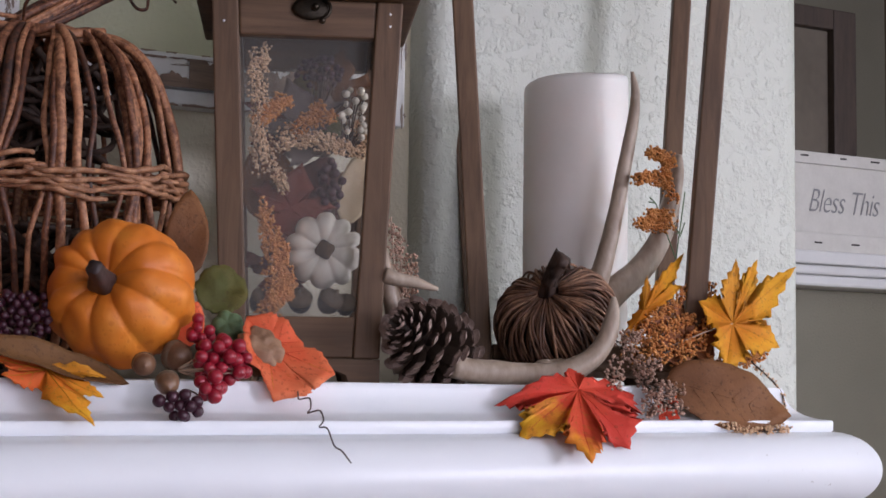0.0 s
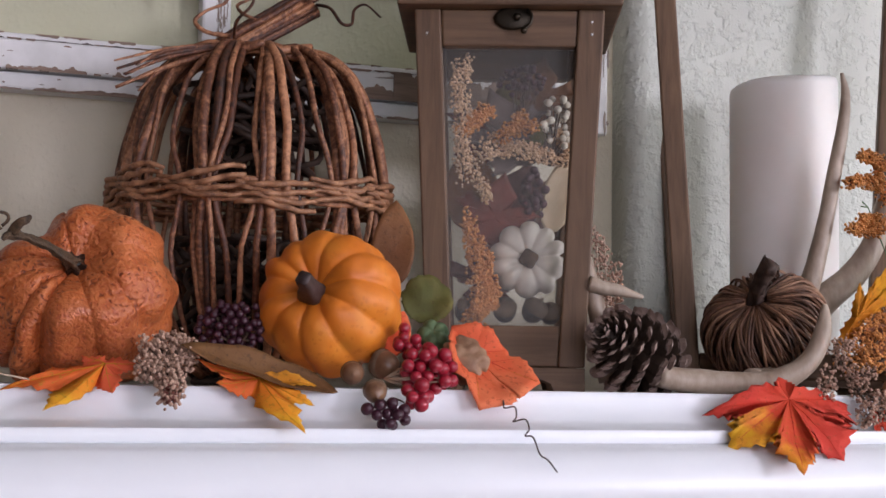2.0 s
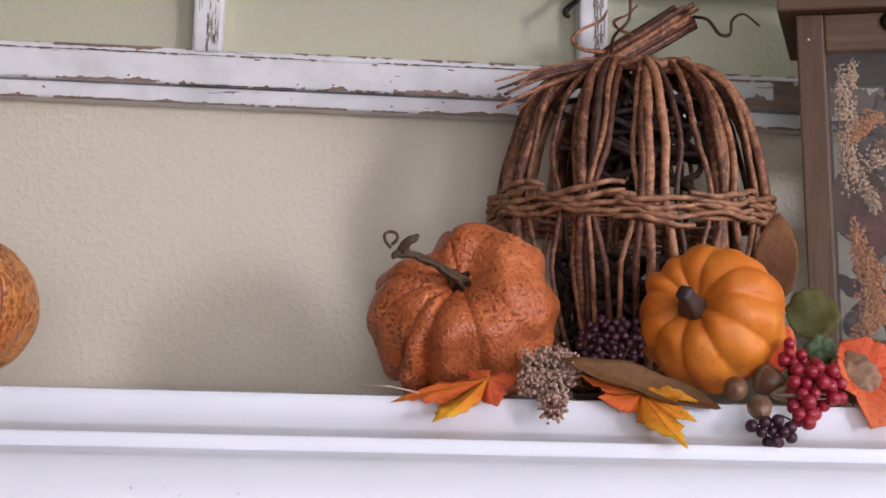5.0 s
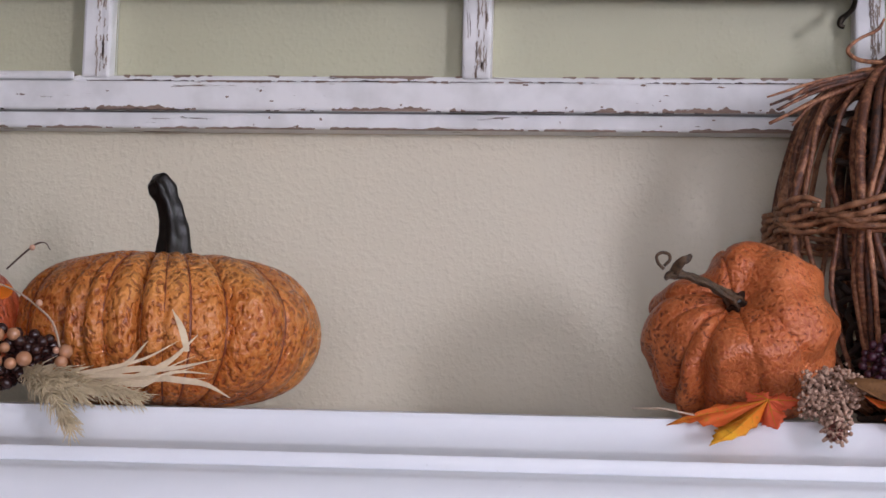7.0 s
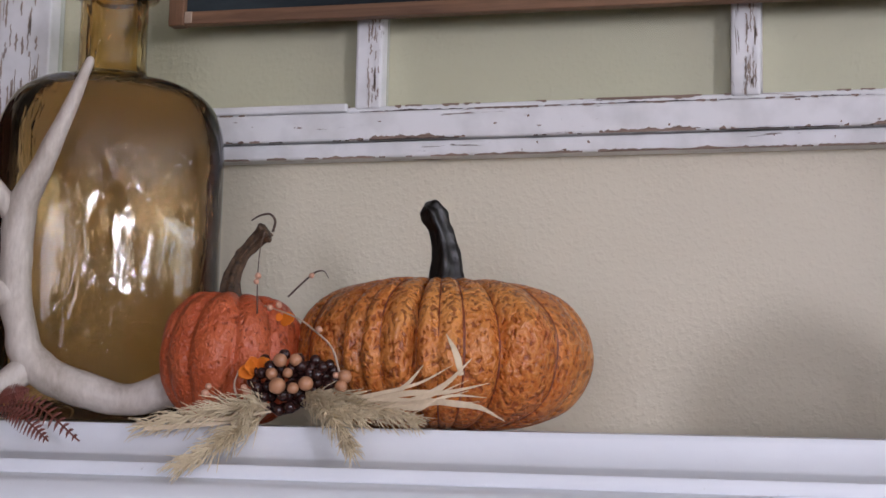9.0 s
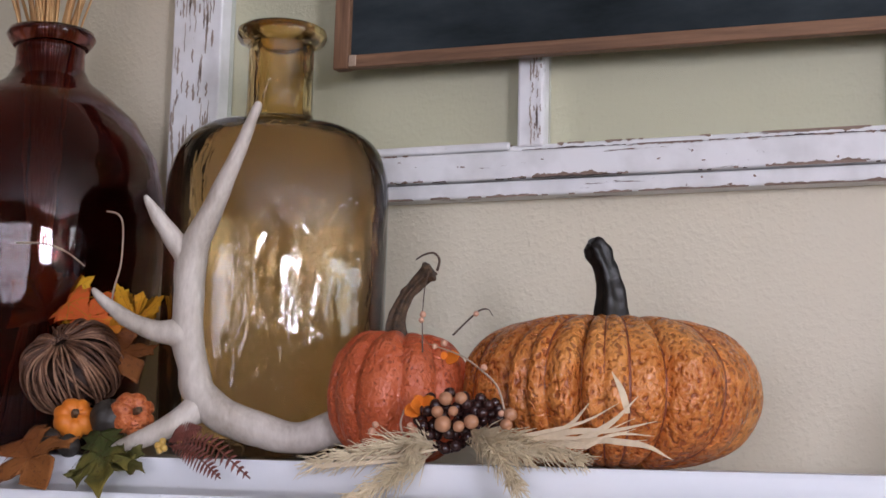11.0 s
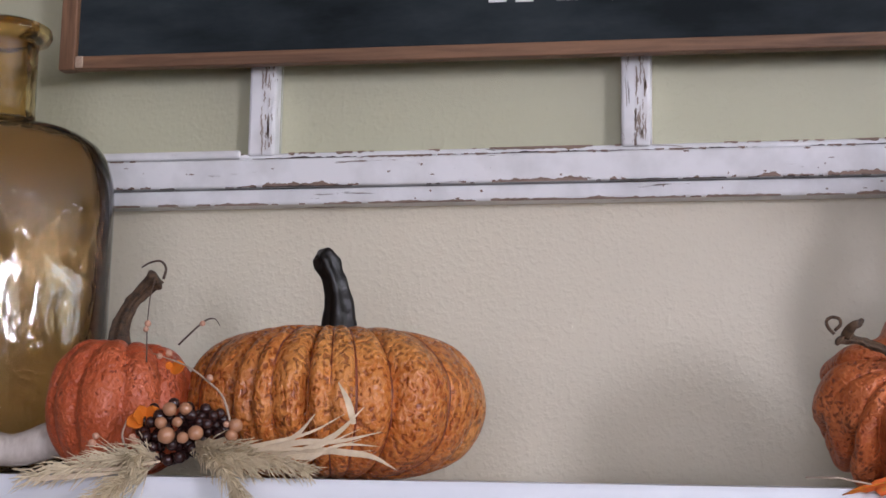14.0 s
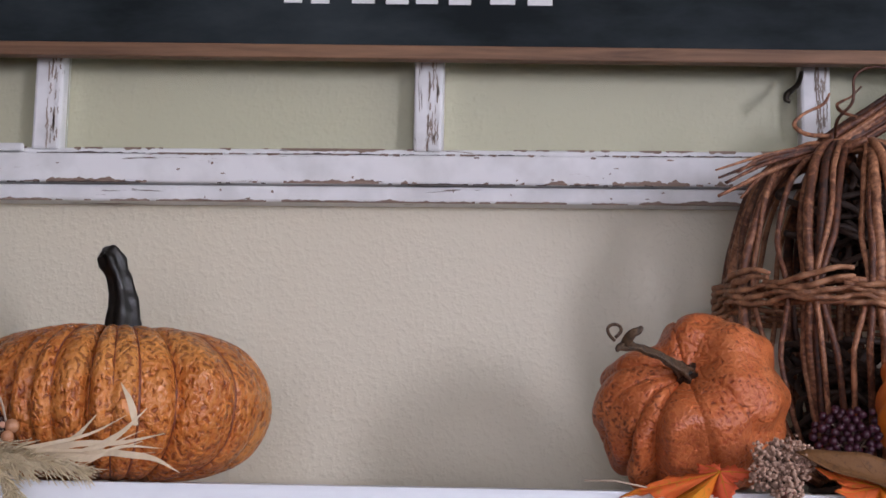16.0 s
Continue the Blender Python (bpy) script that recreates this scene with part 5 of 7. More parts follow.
part("tine", limb(bmesh.new(), [(0.7168, 0.0850, 0.0596, 0.0108), (0.7301, 0.0850, 0.0895, 0.0094), (0.7374, 0.0820, 0.1168, 0.0079), (0.7454, 0.0800, 0.1518, 0.0069), (0.7535, 0.0780, 0.1946, 0.0062), (0.7604, 0.0760, 0.2327, 0.0052), (0.7621, 0.0750, 0.2580, 0.0040), (0.7577, 0.0740, 0.2760, 0.0015)], 40), M_ANTLER_BROWN, right)
part("tine", limb(bmesh.new(), [(0.7197, 0.0850, 0.0523, 0.0118), (0.7462, 0.0850, 0.0802, 0.0124), (0.7744, 0.0850, 0.1023, 0.0116), (0.7952, 0.0850, 0.1286, 0.0101), (0.8077, 0.0850, 0.1614, 0.0087), (0.8146, 0.0850, 0.1901, 0.0067), (0.8171, 0.0850, 0.2083, 0.0031)], 40), M_ANTLER_BROWN, right)
part("base", limb(bmesh.new(), [(0.7210, 0.0850, 0.0402, 0.0123), (0.7042, 0.0700, 0.0227, 0.0130), (0.6712, 0.0450, 0.0113, 0.0122), (0.6350, 0.0220, 0.0100, 0.0100)], 24), M_ANTLER_BROWN, right)

bit = thing("antler_tip", "short brown antler tine behind the pinecone", "antler", at(0, 0, 0))
part("tine", limb(bmesh.new(), [(0.5190, 0.0750, 0.0856, 0.0068), (0.5301, 0.0720, 0.0823, 0.0059), (0.5449, 0.0680, 0.0800, 0.0045), (0.5566, 0.0650, 0.0767, 0.0027), (0.5618, 0.0640, 0.0755, 0.0014)], 24), M_ANTLER_BROWN, bit)
part("beam", limb(bmesh.new(), [(0.5179, 0.0820, 0.1077, 0.0059), (0.5234, 0.0800, 0.0851, 0.0068), (0.5294, 0.0800, 0.0626, 0.0073), (0.5344, 0.0800, 0.0356, 0.0082), (0.5410, 0.0800, 0.0085, 0.0091)], 24), M_ANTLER_BROWN, bit)


# ---- twig pumpkins ----
def twig_pumpkin(name, label, m, rx, rz, loops, seed, stemmed=True):
    rng = random.Random(seed)
    T = thing(name, label, "twig pumpkin", m, group="twig pumpkins")
    for k in range(loops):
        a = 2 * math.pi * k / loops + rng.uniform(-0.05, 0.05)
        s = rng.uniform(0.90, 1.06)
        tw = rng.uniform(-0.45, 0.95)
        thick = rng.uniform(0.0008, 0.0014)
        pts = []
        for i in range(11):
            u = i / 10
            r = rx * s * math.sin(math.pi * (0.02 + 0.96 * u)) ** 0.6
            z = rz * s * (math.cos(math.pi * u) * (1 - 0.12 * math.exp(-(u / 0.16) ** 2)))
            b = a + tw * (u - 0.5)
            pts.append((r * math.cos(b), r * math.sin(b), z, thick * rng.uniform(0.85, 1.15)))
        part("twig", tube(bmesh.new(), spline(pts, 22), segs=5, rough=0.12, seed=k), M_TWIG_MIX if k % 5 in (0, 2, 3) else M_TWIG_LIGHT, T)
    # Solid core, coloured dark as the shade seen between the twigs.
    part("core", lathe(bmesh.new(), [(0, -0.86 * rz), (0.5 * rx, -0.8 * rz), (0.86 * rx, -0.35 * rz), (0.9 * rx, 0.1 * rz), (0.66 * rx, 0.50 * rz), (0.3 * rx, 0.66 * rz), (0, 0.7 * rz)], 24), M_DARK_BARK_SHADE, T, "core darkened to stand for inner shade")
    if not stemmed:
        return T
    st = [(0, 0, 0.45 * rz, 0.0092), (0.001, 0.001, 0.80 * rz, 0.0078), (0.005, 0.003, 1.10 * rz, 0.0066), (0.012, 0.006, 1.38 * rz, 0.0066), (0.020, 0.008, 1.58 * rz, 0.0078)]
    bm = stem_mesh(st, 22, flutes=3, depth=0.2)
    for v in bm.verts:
        v.co += Vector((1, 1, 1)) * noise.noise(v.co * 260) * 0.0044
    part("stem", bm, M_DARK_BARK_SHADE, T, "knobbly dark stem")
    return T


twig_pumpkin("twig_pumpkin", "small pumpkin bound from thin brown twigs beside an antler", axis_pose(*(0.6785, 0.0700, 0.0541), (-0.56, -0.42, 0.72), 20), 0.0500, 0.035, 200, 4)
twig_pumpkin("twig_pumpkin", "small dark twig pumpkin beside a brown vase", axis_pose(*(-0.7627, 0.0800, 0.0743), (-0.05, -0.62, 0.70), 50), 0.0425, 0.031, 130, 5, False)


# ---- pinecone ----
def pinecone(m, length, radius, n=104):
    C = thing("pinecone", "brown open pinecone with pale scale tips", "pinecone", m)
    bm = lathe(bmesh.new(), [(0, 0), (radius * 0.30, length * 0.05), (radius * 0.42, length * 0.3), (radius * 0.36, length * 0.65), (radius * 0.16, length * 0.9), (0, length * 0.97)], 20)
    part("core", bm, M_CONE, C)
    # one scale: a thin curved wedge along +x with a thick lip
    def wedge(x0, x1, w0, w1, t0, t1, rise):
        bm = bmesh.new()
        rows = []
        for k in range(5):
            u = k / 4
            x, w, t, z = x0 + (x1 - x0) * u, w0 + (w1 - w0) * u ** 0.8, t0 + (t1 - t0) * u, rise * u * u
            if k == 4:
                w *= 0.72
            rows.append([bm.verts.new((x, -w, z)), bm.verts.new((x + 0.10 * w, 0, z + t)), bm.verts.new((x, w, z)), bm.verts.new((x + 0.05 * w, 0, z - t))])
        for a, b in zip(rows, rows[1:]):
            for k in range(4):
                bm.faces.new((a[k], a[(k + 1) % 4], b[(k + 1) % 4], b[k]))
        bm.faces.new(rows[0])
        bm.faces.new(rows[-1])
        return bm
    body = mesh_of(wedge(0, 0.86, 0.09, 0.25, 0.03, 0.055, 0.16), "scale", M_CONE, False)
    lip = mesh_of(wedge(0.82, 1.02, 0.22, 0.16, 0.085, 0.04, 0.10), "scale_tip", M_CONE_TIP, False)
    for v in lip.vertices:
        v.co.z += 0.13
    rng = random.Random(6)
    for k in range(n):
        u = (k + 0.5) / n
        z = length * (0.02 + 0.93 * u)
        r = radius * (0.55 + 0.62 * math.sin(math.pi * (0.20 + 0.72 * u))) * (1 - 0.55 * u ** 3)
        a = k * 2.39996
        tilt = -18 + 70 * u ** 1.3
        m2 = Matrix.Translation((0, 0, z)) @ Matrix.Rotation(a, 4, "Z") @ Matrix.Rotation(radians(-tilt + rng.uniform(-5, 5)), 4, "Y")
        s = r * rng.uniform(0.93, 1.06)
        for me, nm in ((body, "scale"), (lip, "scale_tip")):
            ob = new(nm, me)
            ob.parent = C
            ob.matrix_basis = m2 @ Matrix.Diagonal((s, s * 0.92, s * 0.8, 1))
    return C


pinecone(axis_pose(*(0.5713, 0.0600, 0.0207), (-0.80, -0.36, 0.34), 15), 0.071, 0.0315)

# ---- the room beyond ----
FAR = 1.60
shelf2 = thing("far_shelf", "white moulded wall shelf in the shaded room beyond", "shelf")
sx0, sx1 = 1.9, 3.3
ztop = 0.3056
part("board", boxed(sx0, FAR - 0.012, Z0 + ztop - 0.030, sx1, FAR + 0.18, Z0 + ztop, 0.004), M_TRIM, shelf2, smooth=False)
part("cove", boxed(sx0, FAR + 0.010, Z0 + ztop - 0.052, sx1, FAR + 0.18, Z0 + ztop - 0.0305, 0.006), M_TRIM, shelf2, smooth=False)
part("bead", boxed(sx0, FAR + 0.024, Z0 + ztop - 0.078, sx1, FAR + 0.18, Z0 + ztop - 0.0525, 0.006), M_TRIM, shelf2, smooth=False)
part("back_panel", boxed(sx0 + 0.05, FAR + 0.12, 0.0, sx1, FAR + 0.18, Z0 + ztop - 0.079), M_WALL_DIMMED, shelf2, "panel with its shade painted in as olive grey", smooth=False)
sign = thing("bless_this_sign", "worn white wooden sign with grey script lettering", "sign")
zt = 0.5372
part("board", boxed(2.05, FAR + 0.030, Z0 + ztop + 0.001, 3.05, FAR + 0.045, Z0 + zt, 0.002), M_SIGN, sign, smooth=False)
for z0, z1 in ((ztop + 0.001, ztop + 0.045), (zt - 0.028, zt)):
    part("trim_strip", boxed(2.05, FAR + 0.020, Z0 + z0, 3.05, FAR + 0.0297, Z0 + z1, 0.002), M_SIGN, sign, smooth=False)
rng = random.Random(2)
for k in range(9):
    x = rng.uniform(2.2, 2.95)
    z = rng.choice((ztop + 0.02, zt - 0.012))
    bm = bmesh.new()
    box(bm, x, FAR + 0.0190, Z0 + z, x + rng.uniform(0.012, 0.03), FAR + 0.0205, Z0 + z + 0.004, 0.0006)
    part("paint_chip", bm, M_CHESTNUT, sign, "dark chip in the paint", smooth=False)
text = bpy.data.curves.new("lettering", "FONT")
text.offset = -0.0011
text.body, text.size, text.shear, text.extrude, text.space_character = "Bless This", 0.080, 0.38, 0.0004, 0.95
text.materials.append(M_INK)
words = new("lettering", text)
words.parent = sign
words.matrix_basis = pose(2.3454, FAR + 0.0285, Z0 + 0.3993, 90, 0, 0) @ Matrix.Diagonal((0.72, 1, 1, 1))
fr = thing("picture_frame", "dark brown wooden picture frame on the shelf beyond", "picture frame")
fx0, fx1 = 2.02, 2.5185
fzt = 0.889
part("side", boxed(fx1 - 0.070, FAR + 0.048, Z0 + ztop + 0.001, fx1, FAR + 0.085, Z0 + fzt, 0.003), M_DARKWOOD, fr, smooth=False)
part("side", boxed(fx0 - 0.070, FAR + 0.048, Z0 + ztop + 0.001, fx0, FAR + 0.085, Z0 + fzt, 0.003), M_DARKWOOD, fr, smooth=False)
part("top", boxed(fx0 + 0.0005, FAR + 0.048, Z0 + fzt - 0.049, fx1 - 0.0705, FAR + 0.085, Z0 + fzt, 0.003), M_DARKWOOD, fr, smooth=False)
part("backing", boxed(fx0 + 0.0005, FAR + 0.070, Z0 + ztop + 0.001, fx1 - 0.0705, FAR + 0.080, Z0 + fzt - 0.0495), plain("dim_backing", (0.10, 0.08, 0.06), (0.15, 0.12, 0.09), 6), fr, "dull brown backing", smooth=False)

# ---- leaves, berries and dried stems ----
MAPLE = ((0.0, 0.0), (0.11, -0.05), (0.34, -0.03), (0.27, 0.06), (0.37, 0.13), (0.24, 0.20), (0.15, 0.25), (0.34, 0.30), (0.44, 0.42), (0.62, 0.49), (0.47, 0.54), (0.45, 0.65), (0.31, 0.57), (0.165, 0.52), (0.25, 0.68), (0.19, 0.75), (0.09, 0.86), (0.0, 1.0))
OVAL = ((0.0, 0.0), (0.09, 0.04), (0.17, 0.14), (0.215, 0.30), (0.225, 0.48), (0.20, 0.65), (0.145, 0.80), (0.07, 0.93), (0.0, 1.0))
ROUND = ((0.0, 0.0), (0.16, 0.03), (0.33, 0.16), (0.42, 0.36), (0.43, 0.56), (0.36, 0.76), (0.22, 0.92), (0.0, 1.0))


def leaf_mesh(half, length, wide, cup, droop, wave, seed, teeth=0.0, thick=0.0007):
    """A leaf along +y from its stalk, with cupped sides, a drooping tip and a wavy edge; two skins and a rim."""
    rng = random.Random(seed)
    right = [half[0]]
    for (x0, y0), (x1, y1) in zip(half, half[1:]):
        for k in (1, 2, 3):
            u = k / 3
            j = teeth * rng.uniform(-1, 1) if k < 3 else 0
            right.append((max(0, x0 + (x1 - x0) * u + j), y0 + (y1 - y0) * u - j))
    right[-1] = half[-1]
    edge = right + [(-x, y) for x, y in right[-2:0:-1]]
    rings = 6

    def shape(x, y):
        px, py = x * length * wide, y * length
        z = cup * length * (abs(x) * 1.6) ** 1.6 - droop * length * max(0, y) ** 2
        z += 1.5 * wave * length * noise.noise(Vector((x * 3.1, y * 3.1, seed * 1.7))) * (0.3 + abs(x) + abs(y - 0.3))
        z += 0.25 * wave * length * noise.noise(Vector((x * 8.3, y * 8.3, seed * 2.9))) * (0.2 + abs(x))
        return Vector((px, py, z))
    bm = bmesh.new()
    skins = []
    for side in (0, 1):
        grid = []
        for r in range(rings + 1):
            s = r / rings
            if r == 0:
                grid.append([bm.verts.new(shape(0, 0.36) - Vector((0, 0, side * thick)))])
            else:
                grid.append([bm.verts.new(shape(x * s, 0.36 + (y - 0.36) * s) - Vector((0, 0, side * thick))) for x, y in edge])
        for a, b in zip(grid, grid[1:]):
            for k in range(len(edge)):
                j = (k + 1) % len(edge)
                if len(a) == 1:
                    bm.faces.new((a[0], b[k], b[j]))
                else:
                    bm.faces.new((a[k], a[j], b[j], b[k]))
        skins.append(grid[-1])
    for k in range(len(edge)):
        j = (k + 1) % len(edge)
        bm.faces.new((skins[0][k], skins[0][j], skins[1][j], skins[1][k]))
    return bm, shape


def leaf(name, label, kind, base, tip, normal, mat, wide=1.0, cup=0.06, droop=0.05, wave=0.06, seed=1, vein=None, stalk=0.25, teeth=None, group=""):
    """A cloth leaf from its stalk end to its tip, with raised veins and a short stalk."""
    half = {"maple": MAPLE, "oval": OVAL, "round": ROUND}[kind]
    length = (Vector(tip) - Vector(base)).length
    L = thing(name, label, "leaf", aligned(base, tip, normal), group)
    bm, shape = leaf_mesh(half, length, wide, cup, droop, wave, seed, 0.017 if kind == "maple" and teeth is None else (teeth or 0.0))
    part("blade", bm, mat, L)
    bm = bmesh.new()
    lines = [((0, 0), (0, 0.97))]
    if kind == "maple":
        lines += [((0, 0.05), (s * 0.56, 0.475)) for s in (-1, 1)] + [((0, 0.02), (s * 0.31, -0.015)) for s in (-1, 1)] + [((0, 0.40), (s * 0.21, 0.69)) for s in (-1, 1)]
    elif kind == "oval":
        lines += [((0, y), (s * 0.15, y + 0.14)) for y in (0.2, 0.36, 0.52, 0.66) for s in (-1, 1)]
    for (x0, y0), (x1, y1) in lines:
        pts = []
        for k in range(9):
            u = k / 8
            q = shape(x0 + (x1 - x0) * u, y0 + (y1 - y0) * u)
            pts.append((q.x, q.y, q.z + 0.0001, length * (0.0050 if kind == "maple" else 0.0020) * (1 - 0.75 * u)))
        tube(bm, pts, segs=5)
    part("vein_web", bm, vein or mat, L)
    if stalk:
        q = shape(0, 0)
        part("stalk", tube(bmesh.new(), [(q.x, q.y, q.z, length * 0.011), (q.x + 0.004, q.y - length * stalk * 0.5, q.z - 0.002, length * 0.010), (q.x + 0.002, q.y - length * stalk, q.z - 0.006, length * 0.010)], segs=6), vein or mat, L)
    return L


ICO = bmesh.new()
bmesh.ops.create_icosphere(ICO, subdivisions=1, radius=1)
ICO_V = np.array([v.co[:] for v in ICO.verts])
ICO_F = np.array([[v.index for v in f.verts] for f in ICO.faces])
ICO.free()


def seeds_mesh(name, spots, material):
    """Many tiny round seeds, (x, y, z, r) each, in one mesh."""
    spots = np.array(spots, float)
    v = (ICO_V[None] * spots[:, None, 3:4] + spots[:, None, :3]).reshape(-1, 3)
    f = (ICO_F[None] + (np.arange(len(spots)) * len(ICO_V))[:, None, None]).reshape(-1, 3)
    me = bpy.data.meshes.new(name)
    me.from_pydata(v.tolist(), [], f.tolist())
    for p in me.polygons:
        p.use_smooth = True
    me.materials.append(material)
    return me


BERRY = {}


def berry(parent, mat, spot, name="berry"):
    """One berry as a part, sharing its mesh with its like."""
    if mat.name not in BERRY:
        bm = bmesh.new()
        bmesh.ops.create_icosphere(bm, subdivisions=3, radius=1)
        for v in bm.verts:
            if v.co.z < -0.93:
                v.co *= 1.06
        BERRY[mat.name] = mesh_of(bm, name, mat)
    ob = new(name, BERRY[mat.name])
    ob.parent = parent
    x, y, z, r = spot
    rng = random.Random(int(x * 1e5) + int(z * 1e5))
    ob.matrix_basis = pose(x, y, z, rng.uniform(-60, 60), rng.uniform(-60, 60), 0) @ Matrix.Diagonal((r, r, r * rng.uniform(0.94, 1.06), 1))
    return ob


def cloud(centre, spread, n, r, seed, gap=1.7):
    """n spots in an ellipsoid, none nearer than gap radii to another where that can be."""
    rng = random.Random(seed)
    out = []
    tries = 0
    while len(out) < n and tries < n * 60:
        tries += 1
        p = [rng.uniform(-1, 1) for _ in range(3)]
        if sum(c * c for c in p) > 1:
            continue
        q = [centre[i] + p[i] * spread[i] for i in range(3)]
        if all(sum((q[i] - o[i]) ** 2 for i in range(3)) > (gap * r) ** 2 for o in out):
            out.append((*q, r * rng.uniform(0.88, 1.1)))
    return out


def berry_bunch(name, label, mat, centre, spread, n, r, seed, root, stalk_mat=None):
    """A bunch of berries on thin stalks that spring from root."""
    B = thing(name, label, "berries", at(0, 0, 0))
    spots = cloud(centre, spread, n, r, seed)
    for s in spots:
        berry(B, mat, s)
    bm = bmesh.new()
    rng = random.Random(seed)
    for s in spots[::2]:
        m = [(root[i] + s[i]) / 2 + rng.uniform(-0.003, 0.003) for i in range(3)]
        tube(bm, spline([root, m, s[:3]], 7), 0.0006, 5)
    tagged(part("stalk", bm, stalk_mat or M_TWIG, B), kind="stuff")
    return B


def seed_head(name, label, mat, lines, n, spread, r, seed, stalk_mat=None, taper=0.5):
    """A dried spray: thin stalks crowded with small seeds."""
    S = thing(name, label, "dried flowers", at(0, 0, 0))
    n, r = int(n * 1.8), r * 0.86
    rng = random.Random(seed)
    bm = bmesh.new()
    spots = []
    for line in lines:
        path = spline(line, 24)
        tube(bm, [p[:3] for p in path], 0.0008, 5)
        for k in range(n):
            u = rng.random() ** 0.8
            p = path[min(23, int(u * 23))]
            w = spread * (1 - taper * u)
            d = Vector((rng.gauss(0, 1), rng.gauss(0, 1), rng.gauss(0, 1))).normalized() * w * rng.random() ** 0.5
            spots.append((p[0] + d.x, p[1] + d.y, p[2] + d.z, r * rng.uniform(0.7, 1.25)))
            if k % 5 == 0:
                tube(bm, [p[:3], (p[0] + d.x, p[1] + d.y, p[2] + d.z)], 0.0004, 4)
    part("stalk", bm, stalk_mat or M_TWIG, S)
    tagged(part("seed_head", seeds_mesh("seed_head", spots, mat), mat, S), kind="stuff")
    return S


def lobed_leaf(label, centre, normal, lobes, seed, vein=M_LEAF_GOLD, fold=0.13, wave=0.16, stalk=None, stalk_root=None, kind="maple_leaf", deep=0.70, ragged_edge=1.0):
    """A draped cloth leaf cut in one piece: toothed pointed lobes (tip, half width, material) round one centre, parted by notches at deep times their length."""
    c, nrm = Vector(centre), Vector(normal).normalized()
    L = thing(kind, label, "leaf", Matrix.Translation(c + Vector((0, 0, Z0))), "maple leaves" if kind == "maple_leaf" else "")
    rng = random.Random(seed)
    side = nrm.cross(Vector((0.1, 0.2, 1))).normalized()
    rise = nrm.cross(side)

    def turn(v):
        return math.atan2(v.dot(rise), v.dot(side)) % (2 * math.pi)
    order = sorted(lobes, key=lambda q: turn(Vector(q[0]) - c))
    n = len(order)
    arms = [Vector(q[0]) - c for q in order]
    notch = []
    for i in range(n):
        a, b = arms[i], arms[(i + 1) % n]
        gap = (turn(b) - turn(a)) % (2 * math.pi)
        both = a.normalized() + b.normalized()
        if gap > 2.6:
            m = turn(a) + gap / 2
            both = side * math.cos(m) + rise * math.sin(m)
        reach = min(a.length, b.length) * deep * (1.0 if gap < 1.3 else 0.9 if gap < 2.4 else 0.25)
        notch.append(both.normalized() * reach)
    size = sum(a.length for a in arms) / n

    def bend(q, s, r):
        """Lift a point q of the blade off its plane: ribs low, fields between them raised, and a broad uneven wave."""
        p = c + q
        h = fold * 0.12 * size * math.sin(math.pi * s) * r
        h += wave * size * (0.5 + r) * noise.noise(p * (1.1 / size) + Vector((seed, 0, 0))) * r
        h += 0.35 * wave * size * noise.noise(p * (4.2 / size) + Vector((0, seed, 0))) * r
        return q + nrm * h
    for i, (tip, w, mat) in enumerate(order):
        arm, lo, hi = arms[i], notch[i - 1], notch[i]
        length = arm.length
        rim = []
        for end, flip in ((lo, 1), (hi, -1)):
            out = (end - arm * (end.dot(arm) / length ** 2))
            out = out.normalized() if out.length > 1e-6 else side
            base = end.dot(arm) / length
            run = [(0.0, end)]
            off = (end - arm * (base / length)).length
            for u, g in ((0.10, 0.92), (0.20, 1.24), (0.28, 0.92), (0.42, 1.36), (0.50, 0.86), (0.64, 1.26), (0.71, 0.78), (0.84, 1.05), (0.93, 0.80)):
                wide = max(off * (1 - u), 0.5 * w * (1 - u) ** 0.7) * (1 + 0.35 * math.sin(math.pi * u))
                run.append((u, arm * ((base + (length - base) * u) / length) + out * wide * (1 + (g * rng.uniform(0.92, 1.08) - 1) * ragged_edge)))
            run.append((1.0, arm.copy()))
            rim.append(run)
        edge = [q for _, q in rim[0]] + [q for _, q in rim[1][-2::-1]]
        part_at = [0.5 + 0.5 * (1 - u) for u, _ in rim[0]] + [0.5 + 0.5 * (1 - u) for u, _ in rim[1][-2::-1]]
        rings = 7
        bm = bmesh.new()
        skins = []
        for under in (0.0, 0.0006):
            rows = [[bm.verts.new(nrm * -under)]]
            for k in range(1, rings + 1):
                r = k / rings
                rows.append([bm.verts.new(bend(q * r, 2 * (1 - p), r) - nrm * under) for q, p in zip(edge, part_at)])
            for a, b in zip(rows, rows[1:]):
                for k in range(len(edge) - 1):
                    if len(a) == 1:
                        bm.faces.new((a[0], b[k], b[k + 1]))
                    else:
                        bm.faces.new((a[k], a[k + 1], b[k + 1], b[k]))
            skins.append(rows[-1])
        for k in range(len(edge) - 1):
            bm.faces.new((skins[0][k], skins[0][k + 1], skins[1][k + 1], skins[1][k]))
        frame_of = L.matrix_basis.inverted() @ aligned(centre, tip, normal)
        back = frame_of.inverted()
        for v in bm.verts:
            v.co = back @ v.co
        lobe = part("lobe", bm, mat, L)
        lobe.matrix_basis = frame_of
        ribs = bmesh.new()
        flank = [q for q in (edge[3], edge[-4])] if len(edge) > 8 else []
        for a, b, thick in [(0.0 * arm, arm * 0.96, 0.00045)] + [(arm * 0.28, q * 0.9, 0.00026) for q in flank]:
            pts = []
